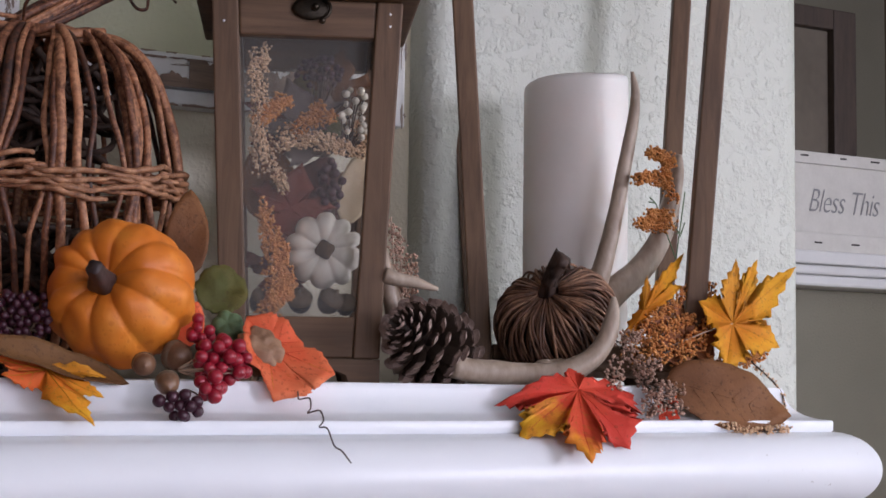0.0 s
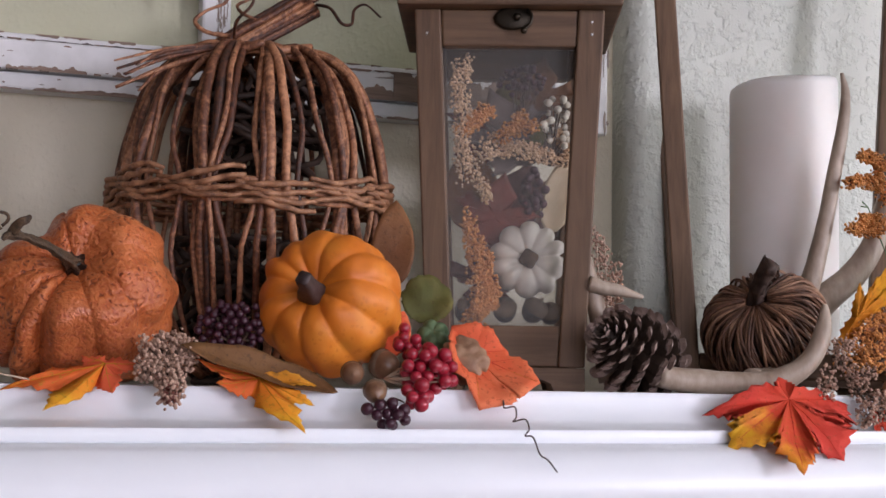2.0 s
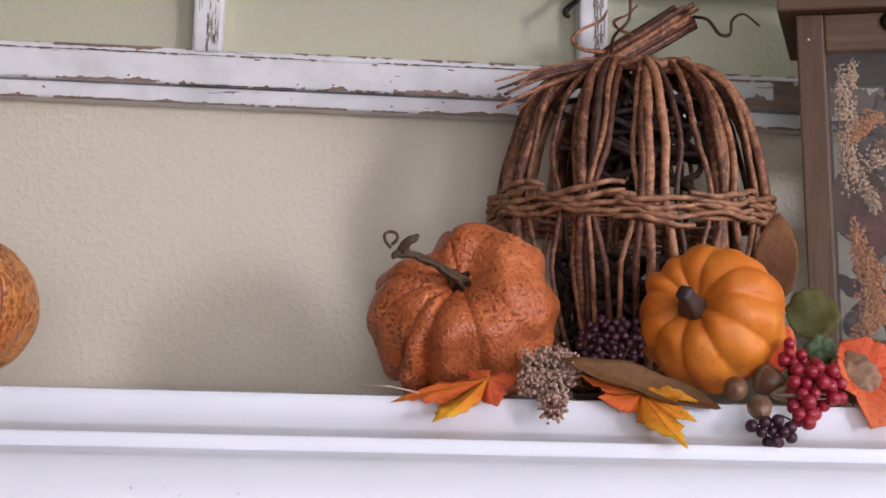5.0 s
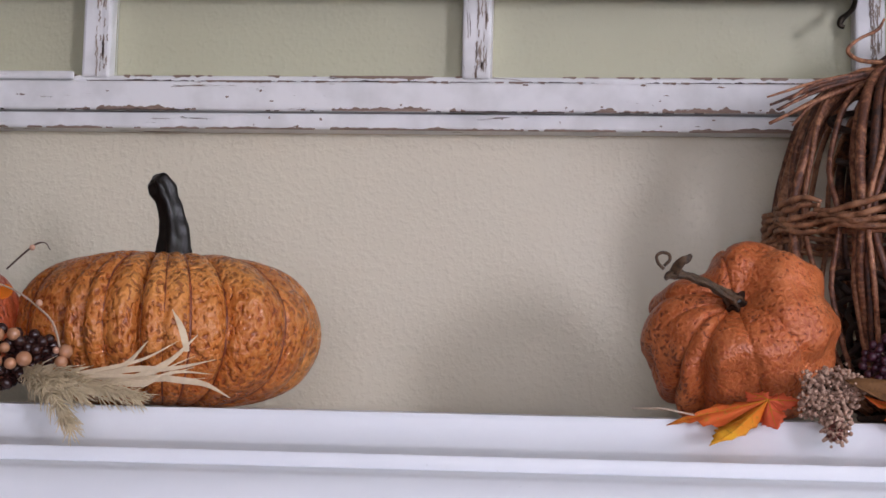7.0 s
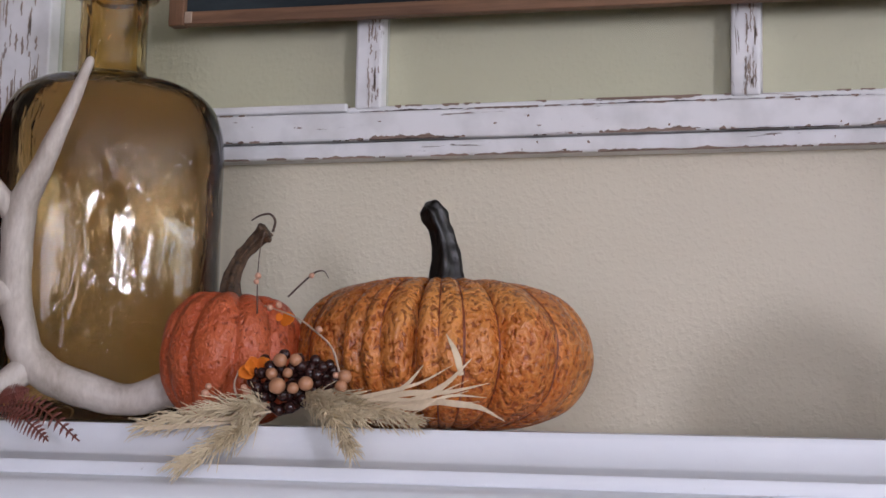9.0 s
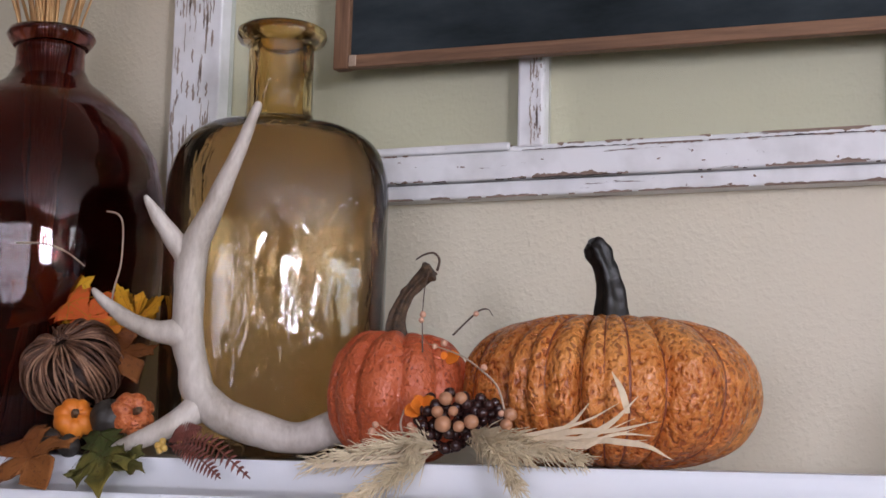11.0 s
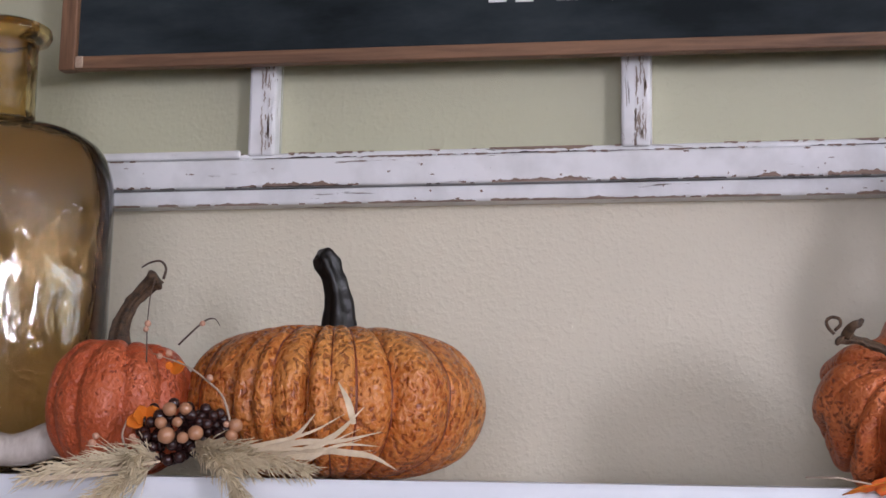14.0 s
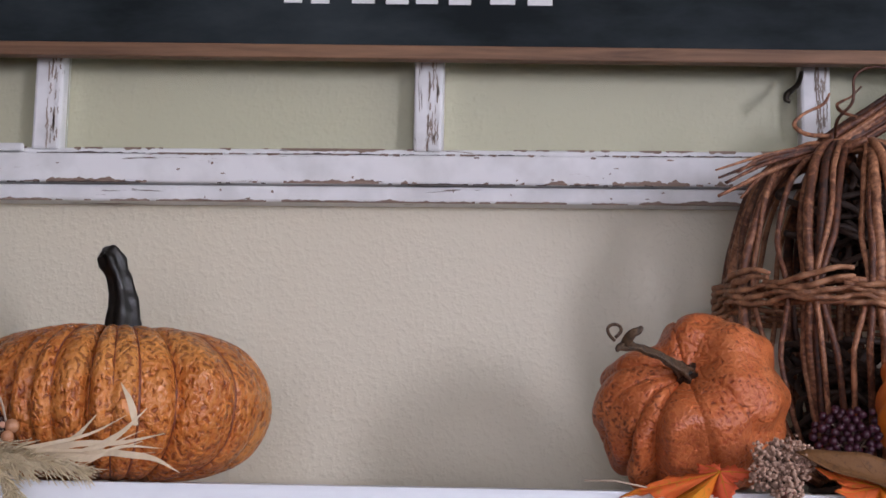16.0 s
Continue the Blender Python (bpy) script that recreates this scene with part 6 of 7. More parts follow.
            for k in range(8):
                q = a + (b - a) * (k / 7)
                r = min(1.0, q.length / length)
                q = back @ (bend(q, 0.0, r) + nrm * 0.0002)
                pts.append((q.x, q.y, q.z, thick * (1 - 0.7 * k / 7)))
            tube(ribs, pts, segs=5)
        part("vein_web", ribs, vein, lobe)
    if stalk:
        a, b = Vector(stalk_root or centre), Vector(stalk)
        part("stalk", tube(bmesh.new(), [(*(p - c), 0.0007) for p in (a, (a + b) / 2 + Vector((0, -0.003, 0.002)), b)], segs=6), M_PALE_TWIG, L)
    return L



# --- round the pitted and the orange pumpkin
lobed_leaf("orange and yellow cloth maple leaf draped over the shelf edge", (0.1323, -0.0040, 0.0139), (0.0, -0.75, 0.66), (((0.0668, -0.0060, -0.0023), 0.0085, M_LEAF_FLAME), ((0.0905, -0.0400, -0.0194), 0.0105, M_LEAF_LEMON), ((0.1359, -0.0200, -0.0053), 0.014, M_LEAF_ORANGE), ((0.1550, -0.0040, 0.0151), 0.012, M_LEAF_ORANGE), ((0.1187, 0.0040, 0.0227), 0.011, M_LEAF_ORANGE)), 3, deep=0.50, stalk=(0.0441, -0.0040, 0.0067), stalk_root=(0.0850, -0.0045, 0.0028))
lobed_leaf("yellow cloth maple leaf hanging over the shelf edge", (0.2340, -0.0100, 0.0060), (0.0, -0.75, 0.66), (((0.2566, -0.0480, -0.0300), 0.020, M_LEAF_LEMON), ((0.2690, -0.0240, -0.0110), 0.010, M_LEAF_LEMON), ((0.2760, -0.0080, 0.0015), 0.009, M_LEAF_GOLD), ((0.1922, -0.0060, 0.0144), 0.010, M_LEAF_FLAME), ((0.2040, -0.0120, 0.0010), 0.008, M_LEAF_FLAME)), 5, deep=0.46)
leaf("magnolia_leaf", "leathery brown magnolia leaf curled before an orange pumpkin", "oval", (0.2901, -0.0080, -0.0020), (0.1786, -0.0040, 0.0195), (0.0, -0.70, 0.7), leaf_skin("olive_brown_leaf", (0.13, 0.058, 0.022), (0.19, 0.088, 0.034), (0.08, 0.04, 0.02), 0.5, 8, 0.6), 0.50, 0.30, -0.10, 0.05, 7, None, 0.0, group="magnolia leaves")
leaf("magnolia_leaf", "upright leathery brown leaf behind an orange pumpkin", "oval", (0.3600, 0.0950, 0.0768), (0.3653, 0.1000, 0.1468), (-0.25, -0.9, 0.1), M_LEAF_BROWN, 1.05, 0.10, 0.03, 0.05, 8, None, 0.0, group="magnolia leaves")
leaf("round_leaf", "olive green round leaf with a worn edge", "round", (0.3598, 0.0600, 0.0580), (0.3971, 0.0600, 0.0783), (-0.4, -0.9, 0.1), M_LEAF_OLIVE, 1.05, 0.10, 0.04, 0.16, 9, None, 0.3, 0.02)
lobed_leaf("broad orange red cloth leaf against the lantern", (0.4010, 0.0240, 0.0270), (-0.15, -0.9, 0.40), (((0.4433, -0.0020, 0.0046), 0.028, M_LEAF_ORANGE), ((0.3898, -0.0220, -0.0117), 0.012, M_LEAF_ORANGE), ((0.3780, 0.0000, 0.0121), 0.010, M_LEAF_ORANGE), ((0.3866, 0.0300, 0.0471), 0.014, M_LEAF_ORANGE), ((0.4273, 0.0160, 0.0315), 0.014, M_LEAF_ORANGE)), 10, M_LEAF_RED, kind="broad_leaf", deep=1.0, ragged_edge=0.25)
leaf("broad_leaf", "red orange leaf edge behind an orange pumpkin", "oval", (0.3394, 0.0500, 0.0238), (0.3564, 0.0500, 0.0575), (-0.25, -0.9, 0.3), M_LEAF_ORANGE, 1.6, 0.10, 0.02, 0.08, 12, None, 0.0)

hop = thing("green_gourd", "small ribbed matte green gourd between leaves", "gourd", axis_pose(*(0.3777, 0.0450, 0.0396), (-0.35, -0.85, 0.4), 0))
part("body", pumpkin_mesh(0.0125, 0.021, 5, 0.22, 4, 0.25, 0.04, 40, 20), M_HOP, hop)
pod = thing("seed_pod", "crumpled papery brown seed pod on an orange leaf", "seed pod", axis_pose(*(0.3938, 0.0220, 0.0207), (0.55, -0.5, -0.6), 0))
bm = pumpkin_mesh(0.0165, 0.040, 5, 0.2, 14, 0.1, 0.16, 50, 30)
part("husk", bm, plain("papery_brown_pod", (0.20, 0.10, 0.055), (0.36, 0.21, 0.12), 50, 0.6, 0.5), pod)


def acorn(label, spot, axis, r, mat=None):
    A = thing("acorn", label, "acorn", axis_pose(*spot, axis, 0), group="acorns")
    part("nut", lathe(bmesh.new(), [(0, -1.10 * r), (0.07 * r, -1.07 * r), (0.12 * r, -1.0 * r), (0.40 * r, -0.9 * r), (0.68 * r, -0.68 * r), (0.9 * r, -0.3 * r), (r, 0.15 * r), (0.93 * r, 0.5 * r), (0.5 * r, 0.8 * r), (0, 0.85 * r)], 28), mat or M_ACORN, A)
    part("cap", lathe(bmesh.new(), [(1.0 * r, 0.18 * r), (1.05 * r, 0.30 * r), (1.05 * r, 0.5 * r), (0.92 * r, 0.78 * r), (0.55 * r, 0.98 * r), (0.16 * r, 1.05 * r), (0.13 * r, 1.35 * r), (0, 1.38 * r)], 28), M_ACORN_CAP, A, "rough grey brown cap")
    return A


acorn("brown acorn lying beside an orange pumpkin", (0.3048, 0.0080, 0.0107), (0.2, 0.9, 0.1), 0.0080)
acorn("brown acorn hanging at the shelf edge", (0.3124, -0.0220, -0.0022), (0.1, 0.85, 0.45), 0.0080)
acorn("dark brown acorn between berries and a pumpkin", (0.3338, 0.0220, 0.0169), (-0.5, 0.7, 0.2), 0.0105)

bunch = berry_bunch("red_berries", "glossy red berries in a bunch over the shelf edge", M_RED_BERRY, (0.3567, 0.0000, 0.0126), (0.021, 0.012, 0.018), 36, 0.0048, 4, (0.3294, 0.0120, 0.0072), M_PALE_TWIG)
for s in cloud((0.3410, -0.0240, -0.0047), (0.011, 0.006, 0.009), 10, 0.0049, 6):
    berry(bunch, M_RED_BERRY, s)
for s in cloud((0.3478, 0.0200, 0.0338), (0.009, 0.008, 0.011), 10, 0.0040, 7):
    berry(bunch, M_RED_BERRY, s)
berry_bunch("dark_berries", "dark purple berries hanging over the shelf edge", M_DARK_BERRY, (0.3193, -0.0300, -0.0164), (0.016, 0.006, 0.0095), 22, 0.0040, 8, (0.3280, -0.0180, -0.0062))
berry_bunch("blackberries", "clusters of dark purple blackberries in the shade", M_DARK_BERRY, (0.2297, 0.0550, 0.0440), (0.028, 0.012, 0.017), 80, 0.0029, 9, (0.2312, 0.0600, 0.0296))
seed_head("dried_flower", "greyish pink dried flower head over the shelf edge", M_DRY_SEED, [[(0.1827, 0.0200, 0.0268), (0.1705, 0.0060, 0.0251), (0.1582, -0.0060, 0.0246)], [(0.1827, 0.0200, 0.0268), (0.1742, -0.0080, 0.0118), (0.1732, -0.0200, 0.0006)], [(0.1827, 0.0200, 0.0268), (0.1646, -0.0080, 0.0135), (0.1560, -0.0150, 0.0114)], [(0.1827, 0.0200, 0.0268), (0.1828, -0.0020, 0.0196), (0.1861, 0.0000, 0.0273)], [(0.1754, 0.0000, 0.0194), (0.1713, -0.0220, 0.0005), (0.1712, -0.0280, -0.0075)]], 120, 0.0145, 0.0017, 12, taper=0.35)
seed_head("dried_flower", "rusty dried flower tip below a flower head", M_FERN, [[(0.1702, -0.0220, 0.0005), (0.1716, -0.0300, -0.0075)]], 45, 0.007, 0.0015, 13, taper=0.3)
coil = thing("coiled_tendril", "thin rusty coiled tendril hanging down the mantel edge", "tendril", at(0, 0, 0))
part("wire", tube(bmesh.new(), spline([(0.4051, -0.0020, -0.0019, 0.0007), (0.4109, -0.0080, -0.0026, 0.0006), (0.4086, -0.0180, -0.0088, 0.0006), (0.4078, -0.0220, -0.0119, 0.0006), (0.4138, -0.0260, -0.0111, 0.0006), (0.4132, -0.0300, -0.0180, 0.0006), (0.4094, -0.0340, -0.0211, 0.0006), (0.4166, -0.0380, -0.0194, 0.0006), (0.4184, -0.0410, -0.0259, 0.0006), (0.4142, -0.0440, -0.0305, 0.0006), (0.4175, -0.0500, -0.0314, 0.0006), (0.4193, -0.0580, -0.0426, 0.0006), (0.4235, -0.0620, -0.0463, 0.0006), (0.4286, -0.0660, -0.0542, 0.0005)], 90), segs=6), M_COIL, coil)

# --- round the twig pumpkin and the antler
lobed_leaf("red and yellow cloth maple leaf hanging over the mantel edge", (0.6427, -0.0190, -0.0032), (0.0, -0.78, 0.62), (((0.5690, -0.0200, -0.0131), 0.010, M_LEAF_CRIMSON), ((0.5768, -0.0460, -0.0366), 0.024, M_LEAF_RED), ((0.6115, -0.0780, -0.0617), 0.018, M_LEAF_BLAZE), ((0.6642, -0.0600, -0.0463), 0.017, M_LEAF_CRIMSON), ((0.7023, -0.0150, -0.0027), 0.015, M_LEAF_CRIMSON), ((0.6386, -0.0060, 0.0098), 0.016, M_LEAF_CRIMSON)), 21, M_LEAF_CRIMSON, fold=0.02, wave=0.24, deep=0.72)
lobed_leaf("golden yellow cloth maple leaf standing upright", (0.8180, 0.0100, 0.0540), (-0.45, -0.88, 0.15), (((0.8910, 0.0160, 0.1050), 0.018, M_LEAF_YELLOW), ((0.8500, 0.0180, 0.1100), 0.013, M_LEAF_YELLOW), ((0.8279, 0.0200, 0.1095), 0.010, M_LEAF_GOLD), ((0.7860, 0.0180, 0.0711), 0.0125, M_LEAF_YELLOW), ((0.8660, 0.0040, 0.0355), 0.013, M_LEAF_YELLOW), ((0.7990, -0.0020, 0.0125), 0.012, M_LEAF_YELLOW)), 22, stalk=(0.7616, 0.0200, 0.0343), deep=0.60)
lobed_leaf("long golden leaf standing behind a twig pumpkin", (0.7440, 0.0360, 0.0640), (-0.5, -0.85, 0.15), (((0.7930, 0.0450, 0.1160), 0.012, M_LEAF_YELLOW), ((0.7880, 0.0400, 0.0870), 0.011, M_LEAF_YELLOW), ((0.7470, 0.0360, 0.0930), 0.008, M_LEAF_GOLD), ((0.7206, 0.0350, 0.0340), 0.010, M_LEAF_YELLOW)), 24, deep=0.62)
leaf("maple_leaf", "rust brown leaf among dried seeds", "maple", (0.8083, 0.0250, 0.0340), (0.7341, 0.0300, 0.0513), (-0.62, -0.75, 0.3), plain("rust_leaf", (0.20, 0.06, 0.02), (0.34, 0.12, 0.04), 40, 0.6, 0.4), 0.7, 0.12, 0.02, 0.10, 26, None, 0.0, group="maple leaves")
leaf("magnolia_leaf", "broad leathery brown magnolia leaf at the mantel end", "oval", (0.7336, -0.0100, 0.0059), (0.8421, -0.0360, -0.0225), (-0.15, -0.9, 0.35), M_LEAF_BROWN, 1.12, 0.10, 0.02, 0.05, 27, None, 0.0, group="magnolia leaves")
leaf("maple_leaf", "small dark red leaf tip under dried flowers", "maple", (0.7151, -0.0200, -0.0136), (0.7326, -0.0300, -0.0254), (-0.6, -0.75, 0.3), M_LEAF_RED, 1.0, 0.05, 0.0, 0.05, 28, None, 0.0, group="maple leaves")
seed_head("millet_spray", "orange dried millet spray behind the leaves", M_MILLET, [[(0.7342, 0.0300, 0.0207), (0.7669, 0.0350, 0.0596), (0.8038, 0.0400, 0.0952)], [(0.7399, 0.0300, 0.0255), (0.7788, 0.0350, 0.0407), (0.8190, 0.0400, 0.0614)], [(0.7284, 0.0300, 0.0300), (0.7457, 0.0300, 0.0540), (0.7750, 0.0300, 0.0693)], [(0.7675, 0.0200, 0.0212), (0.7912, 0.0200, 0.0407), (0.8164, 0.0350, 0.0906)], [(0.7971, 0.0200, 0.0217), (0.8295, 0.0150, 0.0222), (0.8574, 0.0150, 0.0300)], [(0.7384, 0.0200, 0.0301), (0.7573, 0.0220, 0.0470), (0.7891, 0.0250, 0.0600)], [(0.7291, 0.0150, 0.0205), (0.7601, 0.0180, 0.0305), (0.7912, 0.0200, 0.0455)]], 150, 0.0105, 0.0015, 31)
seed_head("millet_spray", "curled orange seed spray on an antler tine", M_MILLET, [[(0.7977, 0.0700, 0.1417), (0.7769, 0.0650, 0.1400), (0.7541, 0.0600, 0.1407)], [(0.7959, 0.0700, 0.1516), (0.7800, 0.0650, 0.1477), (0.7672, 0.0600, 0.1499)], [(0.7990, 0.0700, 0.1669), (0.7860, 0.0650, 0.1856), (0.7953, 0.0650, 0.2040)], [(0.7913, 0.0680, 0.1813), (0.7686, 0.0620, 0.1815), (0.7522, 0.0600, 0.1785)], [(0.7944, 0.0680, 0.1967), (0.7777, 0.0620, 0.2021), (0.7672, 0.0600, 0.2035)]], 170, 0.0075, 0.0015, 32, taper=0.15)
sprig = thing("dark_sprig", "thin dark green sprig behind an antler", "sprig", at(0, 0, 0))
bm = bmesh.new()
for a, b in (((0.8021, 0.0700, 0.1068), (0.8127, 0.0700, 0.1730)), ((0.8083, 0.0700, 0.1322), (0.8021, 0.0700, 0.1419)), ((0.8083, 0.0700, 0.1347), (0.8126, 0.0700, 0.1451)), ((0.8095, 0.0700, 0.1363), (0.8027, 0.0700, 0.1349)), ((0.7806, 0.0700, 0.1607), (0.7745, 0.0700, 0.1653)), ((0.7806, 0.0700, 0.1607), (0.7733, 0.0700, 0.1612)), ((0.8051, 0.0700, 0.1069), (0.7806, 0.0700, 0.1607))):
    tube(bm, [a, b], 0.0006, 5)
part("stalk", bm, M_HOP, sprig)
seed_head("dried_flower", "cream pink dried flower head beside a red leaf", M_DRY_SEED, [[(0.7066, 0.0150, 0.0294), (0.7016, 0.0000, 0.0382), (0.7127, 0.0000, 0.0385)], [(0.7059, 0.0100, 0.0247), (0.6852, -0.0080, 0.0107), (0.6761, -0.0150, -0.0027)], [(0.7087, 0.0100, 0.0248), (0.7126, -0.0080, 0.0156), (0.7251, -0.0100, 0.0204)], [(0.7128, 0.0000, 0.0111), (0.7206, -0.0200, -0.0023), (0.7387, -0.0220, -0.0021)], [(0.7128, 0.0000, 0.0088), (0.7121, -0.0240, -0.0113), (0.7023, -0.0300, -0.0223)], [(0.7112, -0.0100, 0.0020), (0.7217, -0.0260, -0.0134), (0.7341, -0.0280, -0.0156)]], 60, 0.0115, 0.0016, 33, M_TWIG, 0.3)
seed_head("dried_flower", "tan dried seeds lying on the mantel ledge", M_MILLET_PALE, [[(0.7722, -0.0300, -0.0300), (0.8008, -0.0340, -0.0359), (0.8425, -0.0340, -0.0328)]], 130, 0.006, 0.0014, 34, taper=0.3)
seed_head("dried_flower", "tan seed stalk showing behind a brown leaf", M_MILLET_PALE, [[(0.8377, 0.0100, 0.0223), (0.8600, 0.0000, -0.0014), (0.8586, -0.0100, -0.0228)]], 25, 0.004, 0.0013, 35)
seed_head("dried_grain", "pale dried grain bunch beside the lantern", M_DRY_SEED, [[(0.5451, 0.1000, 0.0177), (0.5416, 0.1000, 0.0731), (0.5364, 0.1000, 0.1356)], [(0.5487, 0.1000, 0.0178), (0.5478, 0.1000, 0.0733), (0.5448, 0.1000, 0.1244)], [(0.5529, 0.1000, 0.0179), (0.5563, 0.1000, 0.0643), (0.5556, 0.1000, 0.1063)]], 90, 0.0085, 0.0016, 36, M_PALE_TWIG, 0.3)

# --- inside the small lantern
white = thing("white_pumpkin", "small cream ribbed pumpkin behind the lantern glass", "pumpkin", axis_pose(*(0.4935, 0.1380, 0.1079), (-0.40, -0.90, -0.02), 8))
part("body", pumpkin_mesh(0.0325, 0.042, 10, 0.20, 31, 0.40, 0.02, 100, 40, 0.7, 0.55), M_CREAM, white)
inv = white.matrix_basis.inverted()
part("stem", stem_mesh([(0, 0, 0.006, 0.0085), (0.001, 0, 0.013, 0.0078), (0.001, 0, 0.019, 0.0072)], 8, flutes=4), M_STEM_BROWN, white, "cut grey stem")
seed_head("millet_spray", "orange millet spray behind the lantern glass", M_MILLET, [[(0.4482, 0.1300, 0.0567), (0.4430, 0.1300, 0.0998), (0.4353, 0.1300, 0.1476)], [(0.4458, 0.1300, 0.0589), (0.4504, 0.1300, 0.0910), (0.4551, 0.1300, 0.1118)], [(0.4385, 0.1300, 0.0564), (0.4505, 0.1300, 0.0682), (0.4603, 0.1300, 0.0708)], [(0.4506, 0.1300, 0.0636), (0.4552, 0.1300, 0.0911), (0.4452, 0.1300, 0.1228)], [(0.4402, 0.1280, 0.0564), (0.4546, 0.1280, 0.0705), (0.4618, 0.1280, 0.0821)], [(0.4364, 0.1300, 0.1362), (0.4454, 0.1300, 0.1045), (0.4593, 0.1300, 0.0730)]], 200, 0.0095, 0.0014, 41, taper=0.35)
seed_head("millet_spray", "pale and orange millet sprays crossing behind the glass", M_MILLET_PALE, [[(0.4346, 0.1350, 0.1689), (0.4292, 0.1350, 0.2197), (0.4263, 0.1350, 0.2709)], [(0.4369, 0.1350, 0.1783), (0.4340, 0.1350, 0.2293), (0.4370, 0.1350, 0.2764)], [(0.4535, 0.1400, 0.1986), (0.4934, 0.1400, 0.1961), (0.5288, 0.1400, 0.1910)], [(0.4486, 0.1400, 0.1913), (0.4833, 0.1400, 0.2003), (0.5186, 0.1400, 0.1976)]], 150, 0.0075, 0.0014, 42, taper=0.3)
seed_head("millet_spray", "amber millet tufts behind the lantern glass", M_MILLET, [[(0.4317, 0.1350, 0.2128), (0.4464, 0.1350, 0.2231), (0.4601, 0.1350, 0.2310)], [(0.4342, 0.1350, 0.2107), (0.4439, 0.1350, 0.2183), (0.4512, 0.1350, 0.2328)], [(0.4675, 0.1380, 0.2061), (0.4774, 0.1380, 0.2185), (0.4898, 0.1380, 0.2311)], [(0.4650, 0.1380, 0.2107), (0.4849, 0.1380, 0.2166), (0.4999, 0.1380, 0.2222)]], 120, 0.008, 0.0014, 43, taper=0.2)
berry_bunch("white_berries", "cream and grey berries behind the lantern glass", M_WHITE_BERRY, (0.5194, 0.1420, 0.2241), (0.013, 0.014, 0.030), 34, 0.0031, 44, (0.5181, 0.1500, 0.1894))
berry_bunch("dark_berries", "dark red berries behind the lantern glass", M_DARK_BERRY, (0.4944, 0.1550, 0.2607), (0.022, 0.012, 0.014), 44, 0.0028, 45, (0.4968, 0.1600, 0.2232))
berry_bunch("dark_berries", "dark berries above the cream pumpkin", M_DARK_BERRY, (0.5061, 0.1550, 0.1656), (0.012, 0.012, 0.022), 26, 0.0036, 46, (0.5075, 0.1600, 0.1329))
leaf("maple_leaf", "dull red leaf behind the lantern glass", "maple", (0.4691, 0.1650, 0.1222), (0.4838, 0.1650, 0.1848), (-0.38, -0.92, 0.0), leaf_skin("dull_red_leaf", (0.24, 0.05, 0.035), (0.20, 0.07, 0.05), (0.10, 0.04, 0.03)), 0.95, 0.05, 0.02, 0.06, 47, None, 0.0, group="maple leaves")
leaf("maple_leaf", "faded brown leaf behind the lantern glass", "maple", (0.4940, 0.1650, 0.1902), (0.4681, 0.1650, 0.2560), (-0.38, -0.92, 0.0), plain("faded_leaf", (0.10, 0.075, 0.07), (0.16, 0.12, 0.10), 50), 0.95, 0.05, 0.02, 0.06, 48, None, 0.0, group="maple leaves")
leaf("maple_leaf", "dark grey brown leaf in the top of the lantern", "maple", (0.5114, 0.1700, 0.2306), (0.5215, 0.1700, 0.2900), (-0.38, -0.92, 0.0), M_LEAF_BROWN, 0.95, 0.05, 0.02, 0.06, 49, None, 0.0, group="maple leaves")
leaf("magnolia_leaf", "pale husk standing behind the lantern glass", "oval", (0.5216, 0.1550, 0.1330), (0.5347, 0.1550, 0.1982), (-0.38, -0.92, 0.0), M_HUSK, 0.9, 0.10, 0.0, 0.05, 50, None, 0.0)
for k, (a, s) in enumerate((((0.4438, 0.1500, 0.0642), 0.010), ((0.4784, 0.1500, 0.0653), 0.010), ((0.5044, 0.1500, 0.0661), 0.0105), ((0.5196, 0.1500, 0.0637), 0.009))):
    acorn("dark acorn on the lantern floor", (a[0], a[1], a[2]), (0.3 * (-1) ** k, -0.6, 0.7), s, M_CHESTNUT)

for k, (a, b, mat, kind, w) in enumerate((((0.4708, 0.1950, 0.1345), (0.4599, 0.1950, 0.2071), M_LEAF_BROWN, "oval", 1.5), ((0.4988, 0.2000, 0.1313), (0.5220, 0.2000, 0.2014), M_LEAF_DULL, "maple", 1.1), ((0.5303, 0.2000, 0.1228), (0.5417, 0.2000, 0.1876), M_LEAF_BROWN, "oval", 1.5),
                                      ((0.4722, 0.2000, 0.1987), (0.4900, 0.2000, 0.2591), M_LEAF_DULL, "maple", 1.0), ((0.5109, 0.2050, 0.2065), (0.5184, 0.2050, 0.2871), M_LEAF_OLIVE, "oval", 1.6), ((0.4836, 0.2000, 0.0771), (0.4728, 0.2000, 0.1350), M_LEAF_DULL, "maple", 1.0), ((0.5429, 0.2050, 0.1983), (0.5507, 0.2050, 0.2591), M_LEAF_BROWN, "oval", 1.5))):
    leaf("dull_leaf", "dull dried leaf packed in the back of the lantern", kind, a, b, (-0.38, -0.92, 0.0), mat, w, 0.06, 0.02, 0.10, 200 + k, None, 0.0, group="lantern filling")
